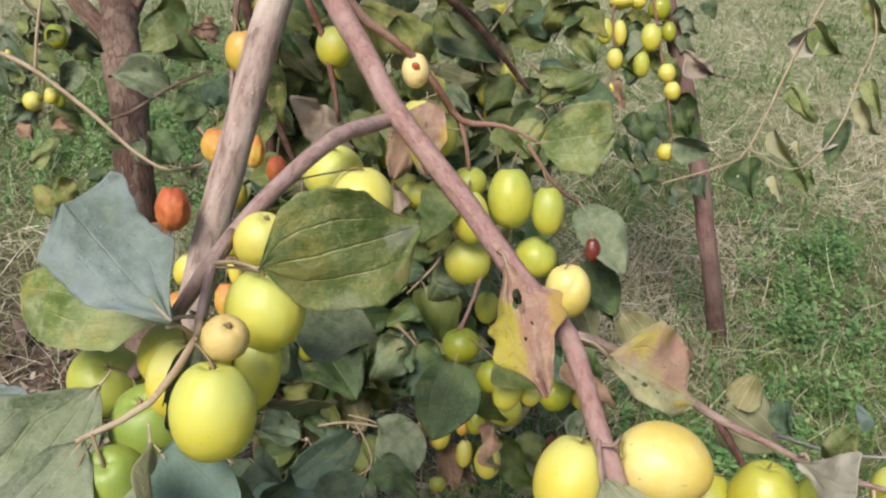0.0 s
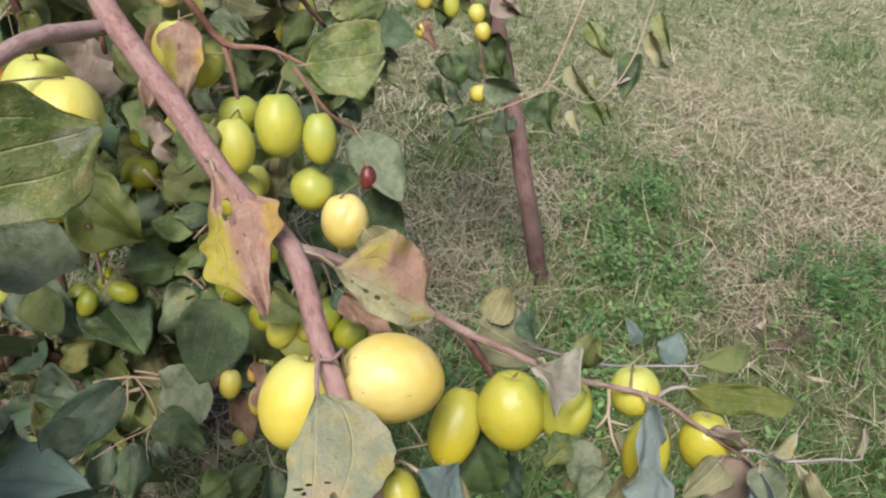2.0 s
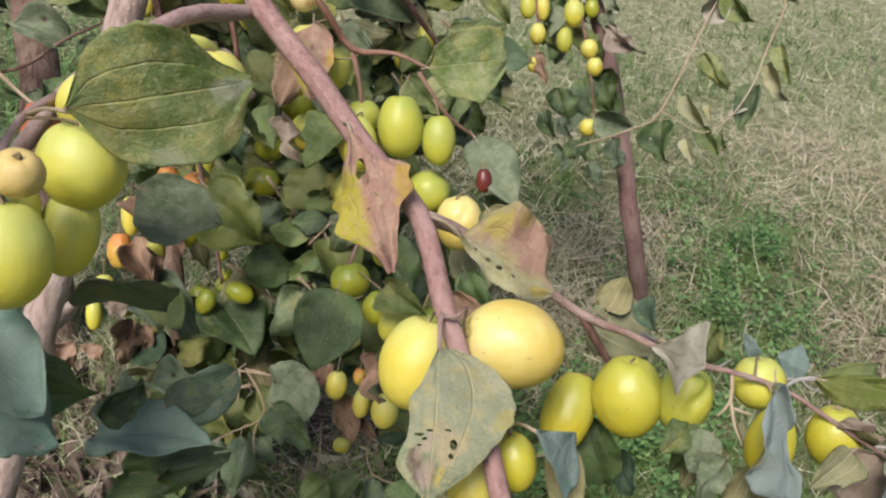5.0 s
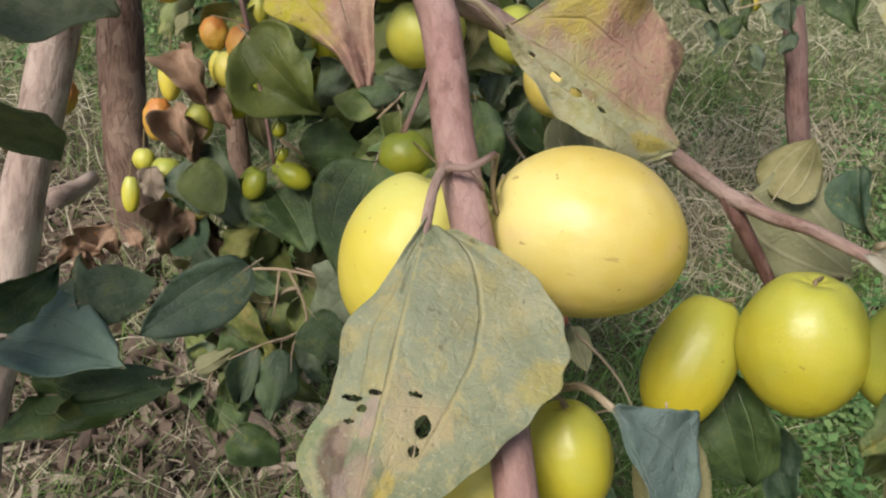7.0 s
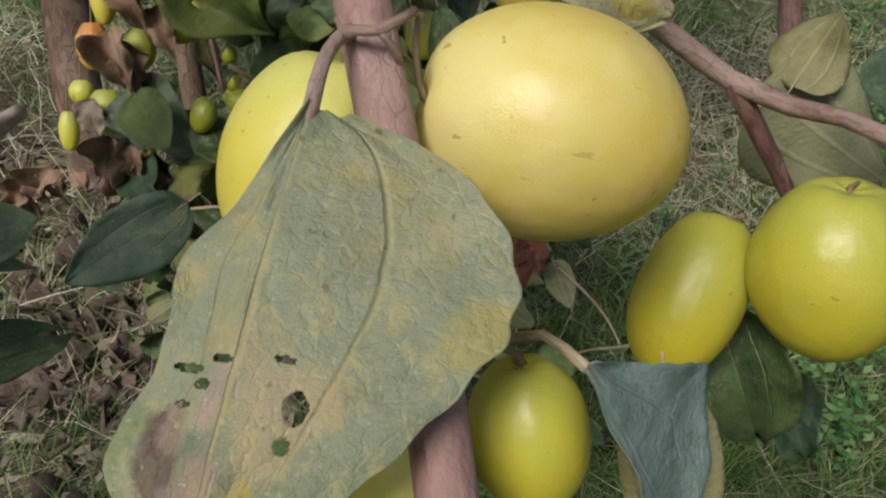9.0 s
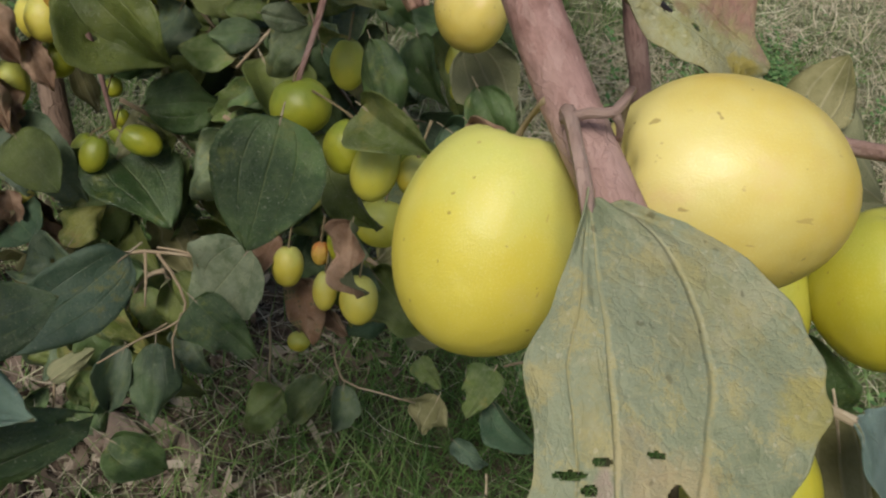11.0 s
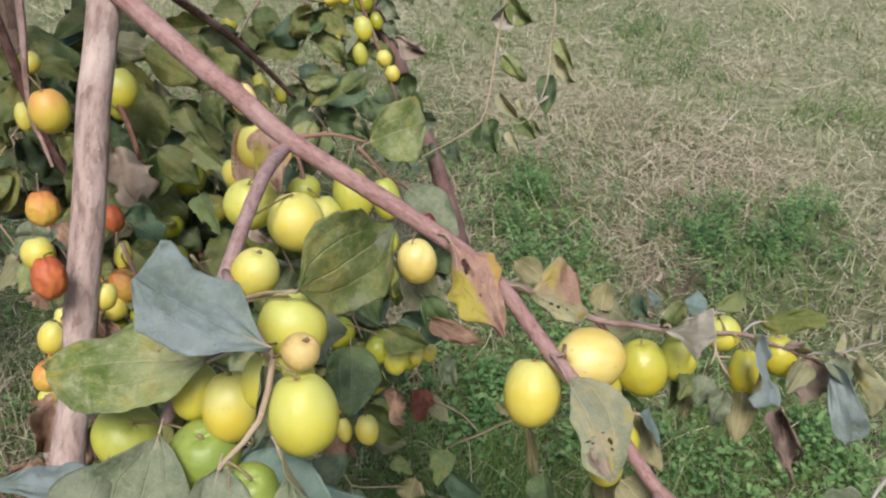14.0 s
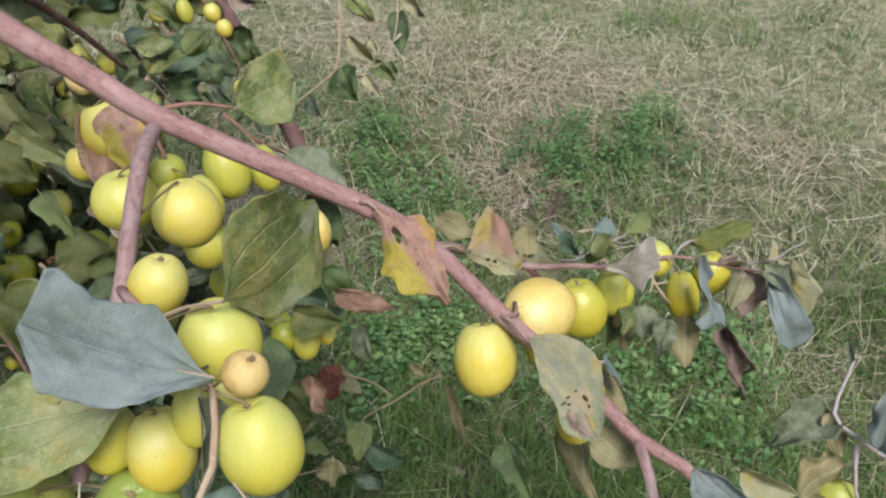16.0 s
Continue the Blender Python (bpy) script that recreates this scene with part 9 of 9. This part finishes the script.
leaf((0.274, 1.382, 0.385), (0.259, 1.367, 0.363), (-0.247, -0.720, 0.648), 0.5, "dark", 0.2, 0.5)
leaf((0.364, 1.454, 0.389), (0.351, 1.434, 0.358), (-0.340, -0.717, 0.608), 0.6, "dark", 0.2, 0.5)
fruit((0.157, 1.537, 0.593), 0.0295, 0.0452, (-0.178, 0.349, 0.920), "ygreen", (0.168, 1.541, 0.614))
fruit((0.183, 1.540, 0.593), 0.0246, 0.0452, (-0.181, 0.349, 0.919), "yellow", (0.170, 1.539, 0.608))
fruit((0.182, 1.516, 0.553), 0.0295, 0.0373, (-0.180, 0.349, 0.920), "yellow", (0.182, 1.521, 0.563))
fruit((0.238, 1.546, 0.591), 0.0373, 0.0491, (-0.186, 0.349, 0.918), "ygreen", (0.242, 1.549, 0.618))
fruit((0.275, 1.520, 0.540), 0.0314, 0.0344, (-0.189, 0.349, 0.918), "yellow", (0.265, 1.522, 0.553))
fruit((0.290, 1.507, 0.514), 0.0305, 0.0334, (-0.190, 0.349, 0.918), "yellow", (0.277, 1.509, 0.522))
fruit((0.183, 1.479, 0.509), 0.0215, 0.0273, (-0.179, 0.349, 0.920), "yellow", (0.187, 1.494, 0.514))
fruit((0.230, 1.530, 0.546), 0.0297, 0.0455, (-0.184, 0.349, 0.919), "green", (0.257, 1.531, 0.577))
fruit((0.296, 1.453, 0.422), 0.0314, 0.0314, (-0.188, 0.349, 0.918), "yellow", (0.304, 1.465, 0.440))
fruit((0.177, 1.566, 0.639), 0.0452, 0.0256, (-0.181, 0.350, 0.919), "yellow", (0.169, 1.557, 0.652))
fruit((0.206, 1.572, 0.642), 0.0295, 0.0256, (-0.184, 0.350, 0.919), "yellow", (0.226, 1.568, 0.664))
fruit((0.268, 1.567, 0.600), 0.0257, 0.0356, (-0.189, 0.349, 0.918), "olive", (0.242, 1.549, 0.618))
fruit((0.245, 1.584, 0.634), 0.0416, 0.0435, (-0.187, 0.350, 0.918), "olive", (0.229, 1.565, 0.655))
PARENT[0] = low_right
leaf((0.344, 0.294, 0.597), (0.307, 0.300, 0.581), (-0.425, -0.390, 0.817), 0.75, "dusty", 0.3, 0.5)
leaf((0.337, 0.251, 0.606), (0.361, 0.264, 0.642), (-0.671, -0.412, 0.617), 0.4, "bluegrey", 0.3, 0.5)
leaf((0.340, 0.267, 0.575), (0.303, 0.273, 0.559), (0.398, 0.639, -0.658), 0.6, "mid", 0.3, 0.5)
leaf((0.326, 0.222, 0.558), (0.352, 0.211, 0.559), (-0.381, -0.804, 0.457), 0.5, "pale", 0.3, 0.5)
leaf((0.342, 0.242, 0.541), (0.312, 0.259, 0.545), (-0.229, -0.581, 0.781), 0.6, "bluegrey", 0.3, 0.5)
leaf((0.346, 0.240, 0.596), (0.366, 0.238, 0.608), (-0.426, -0.598, 0.679), 0.6, "bluegrey", 0.3, 0.5)
leaf((0.347, 0.240, 0.579), (0.354, 0.227, 0.565), (0.475, 0.745, -0.468), 0.7, "mid", 0.3, 0.5)
leaf((0.341, 0.225, 0.534), (0.313, 0.229, 0.521), (-0.446, -0.410, 0.796), 0.7, "dusty", 0.3, 0.5)
leaf((0.347, 0.227, 0.579), (0.362, 0.214, 0.570), (-0.430, -0.777, 0.459), 0.7, "dusty", 0.3, 0.5)
leaf((0.368, 0.303, 0.627), (0.369, 0.311, 0.638), (-0.716, -0.563, 0.413), 0.4, "dusty", 0.3, 0.5)
leaf((0.340, 0.287, 0.604), (0.336, 0.274, 0.582), (0.577, 0.639, -0.508), 0.6, "mid", 0.3, 0.5)
PARENT[0] = rt3
leaf((0.141, 1.552, 0.622), (0.095, 1.538, 0.609), (0.099, -0.847, 0.523), 0.6, "dark", 0.2, 0.5)
leaf((0.204, 1.573, 0.605), (0.230, 1.558, 0.573), (-0.349, -0.922, 0.168), 0.7, "dark", 0.2, 0.5)
leaf((0.193, 1.556, 0.558), (0.230, 1.542, 0.526), (-0.278, -0.955, 0.109), 0.6, "dark", 0.2, 0.5)
leaf((0.254, 1.562, 0.555), (0.300, 1.549, 0.524), (-0.233, -0.972, 0.042), 0.6, "dark", 0.2, 0.5)
leaf((0.296, 1.518, 0.492), (0.275, 1.489, 0.447), (-0.268, -0.748, 0.607), 0.7, "dark", 0.2, 0.5)
leaf((0.232, 1.506, 0.465), (0.271, 1.482, 0.416), (-0.316, -0.928, 0.198), 0.6, "dark", 0.2, 0.5)
leaf((0.218, 1.473, 0.432), (0.246, 1.453, 0.392), (-0.319, -0.916, 0.245), 0.6, "dark", 0.2, 0.5)
leaf((0.285, 1.460, 0.395), (0.262, 1.435, 0.358), (-0.250, -0.728, 0.638), 0.6, "dark", 0.2, 0.5)
leaf((0.296, 1.590, 0.594), (0.320, 1.568, 0.552), (-0.416, -0.881, 0.227), 0.6, "dusty", 0.2, 0.5)
leaf((0.323, 1.513, 0.477), (0.351, 1.492, 0.436), (-0.378, -0.904, 0.198), 0.6, "dark", 0.2, 0.5)
leaf((0.311, 1.444, 0.363), (0.337, 1.428, 0.330), (-0.313, -0.928, 0.200), 0.5, "dark", 0.2, 0.5)

# more leaves round the old trunk; unseen crown above the view, added for shade
leafy_twig([(-0.588, 1.050, 0.599), (-0.589, 1.035, 0.567), (-0.578, 1.019, 0.505)], 5, 0.058, ("mid", "dark", "lime", "dusty", "dark", "mid"), 302, TWIG, old_tree, 0.6, (0, -1, 0.6), 0.0022)
leafy_twig([(-0.675, 1.146, 0.629), (-0.670, 1.158, 0.605), (-0.635, 1.169, 0.550)], 5, 0.058, ("mid", "dark", "lime", "dusty", "dark", "mid"), 306, TWIG, old_tree, 0.6, (0, -1, 0.6), 0.0022)
leafy_twig([(-0.643, 1.045, 0.609), (-0.653, 1.042, 0.588), (-0.673, 1.038, 0.537)], 5, 0.058, ("mid", "dark", "lime", "dusty", "dark", "mid"), 309, TWIG, old_tree, 0.6, (0, -1, 0.6), 0.0022)
leafy_twig([(-0.361, 1.026, 0.527), (-0.323, 1.008, 0.492), (-0.293, 0.990, 0.427)], 5, 0.058, ("mid", "dark", "lime", "dusty", "dark", "mid"), 312, TWIG, old_tree, 0.6, (0, -1, 0.6), 0.0022)
leafy_twig([(-0.647, 1.173, 0.618), (-0.650, 1.191, 0.601), (-0.650, 1.209, 0.553)], 5, 0.058, ("mid", "dark", "lime", "dusty", "dark", "mid"), 314, TWIG, old_tree, 0.6, (0, -1, 0.6), 0.0022)
leafy_twig([(0.266, 1.636, 0.594), (0.233, 1.633, 0.581), (0.206, 1.629, 0.538)], 5, 0.055, ("dark", "mid", "teal", "lime", "ylw", "dark", "mid"), 330, TWIG, young_tree, 0.6, (0, -1, 0.6), 0.0022)
leafy_twig([(0.175, 1.659, 0.575), (0.224, 1.674, 0.558), (0.239, 1.690, 0.511)], 5, 0.055, ("dark", "mid", "teal", "lime", "ylw", "dark", "mid"), 331, TWIG, young_tree, 0.6, (0, -1, 0.6), 0.0022)
for i in range(26):
    a, h = i * 2.399, (i * 0.618) % 1.0
    q = Vector((-0.45 + 0.36 * math.sqrt((i + 0.5) / 26) * math.cos(a), 1.12 + 0.40 * math.sqrt((i + 0.5) / 26) * math.sin(a), 1.10 + 0.38 * h))
    leafy_twig([q, q + Vector((0.05 * math.cos(a), 0.05 * math.sin(a), -0.02)), q + Vector((0.11 * math.cos(a), 0.11 * math.sin(a), -0.08))], 7, 0.07, ("dark", "mid", "dark"), 400 + i, TWIG, tree)
# limbs and a thin trunk, added to hold up the unseen crown
for i in range(7):
    a = i * 0.9
    tube("limb", [(-0.30, 1.15, 0.90, 0.012), (-0.38 + 0.15 * math.cos(a), 1.13 + 0.15 * math.sin(a), 1.12, 0.008), (-0.45 + 0.32 * math.cos(a), 1.12 + 0.36 * math.sin(a), 1.32, 0.004)], BARK_RED, tree, 8, 0.02)
tube("trunk", [(-0.20, 0.95, -0.04, 0.014), (-0.26, 1.0, 0.3, 0.013), (-0.28, 1.08, 0.65, 0.012), (-0.30, 1.15, 0.92, 0.011)], BARK_OLD, tree, 12, 0.03)
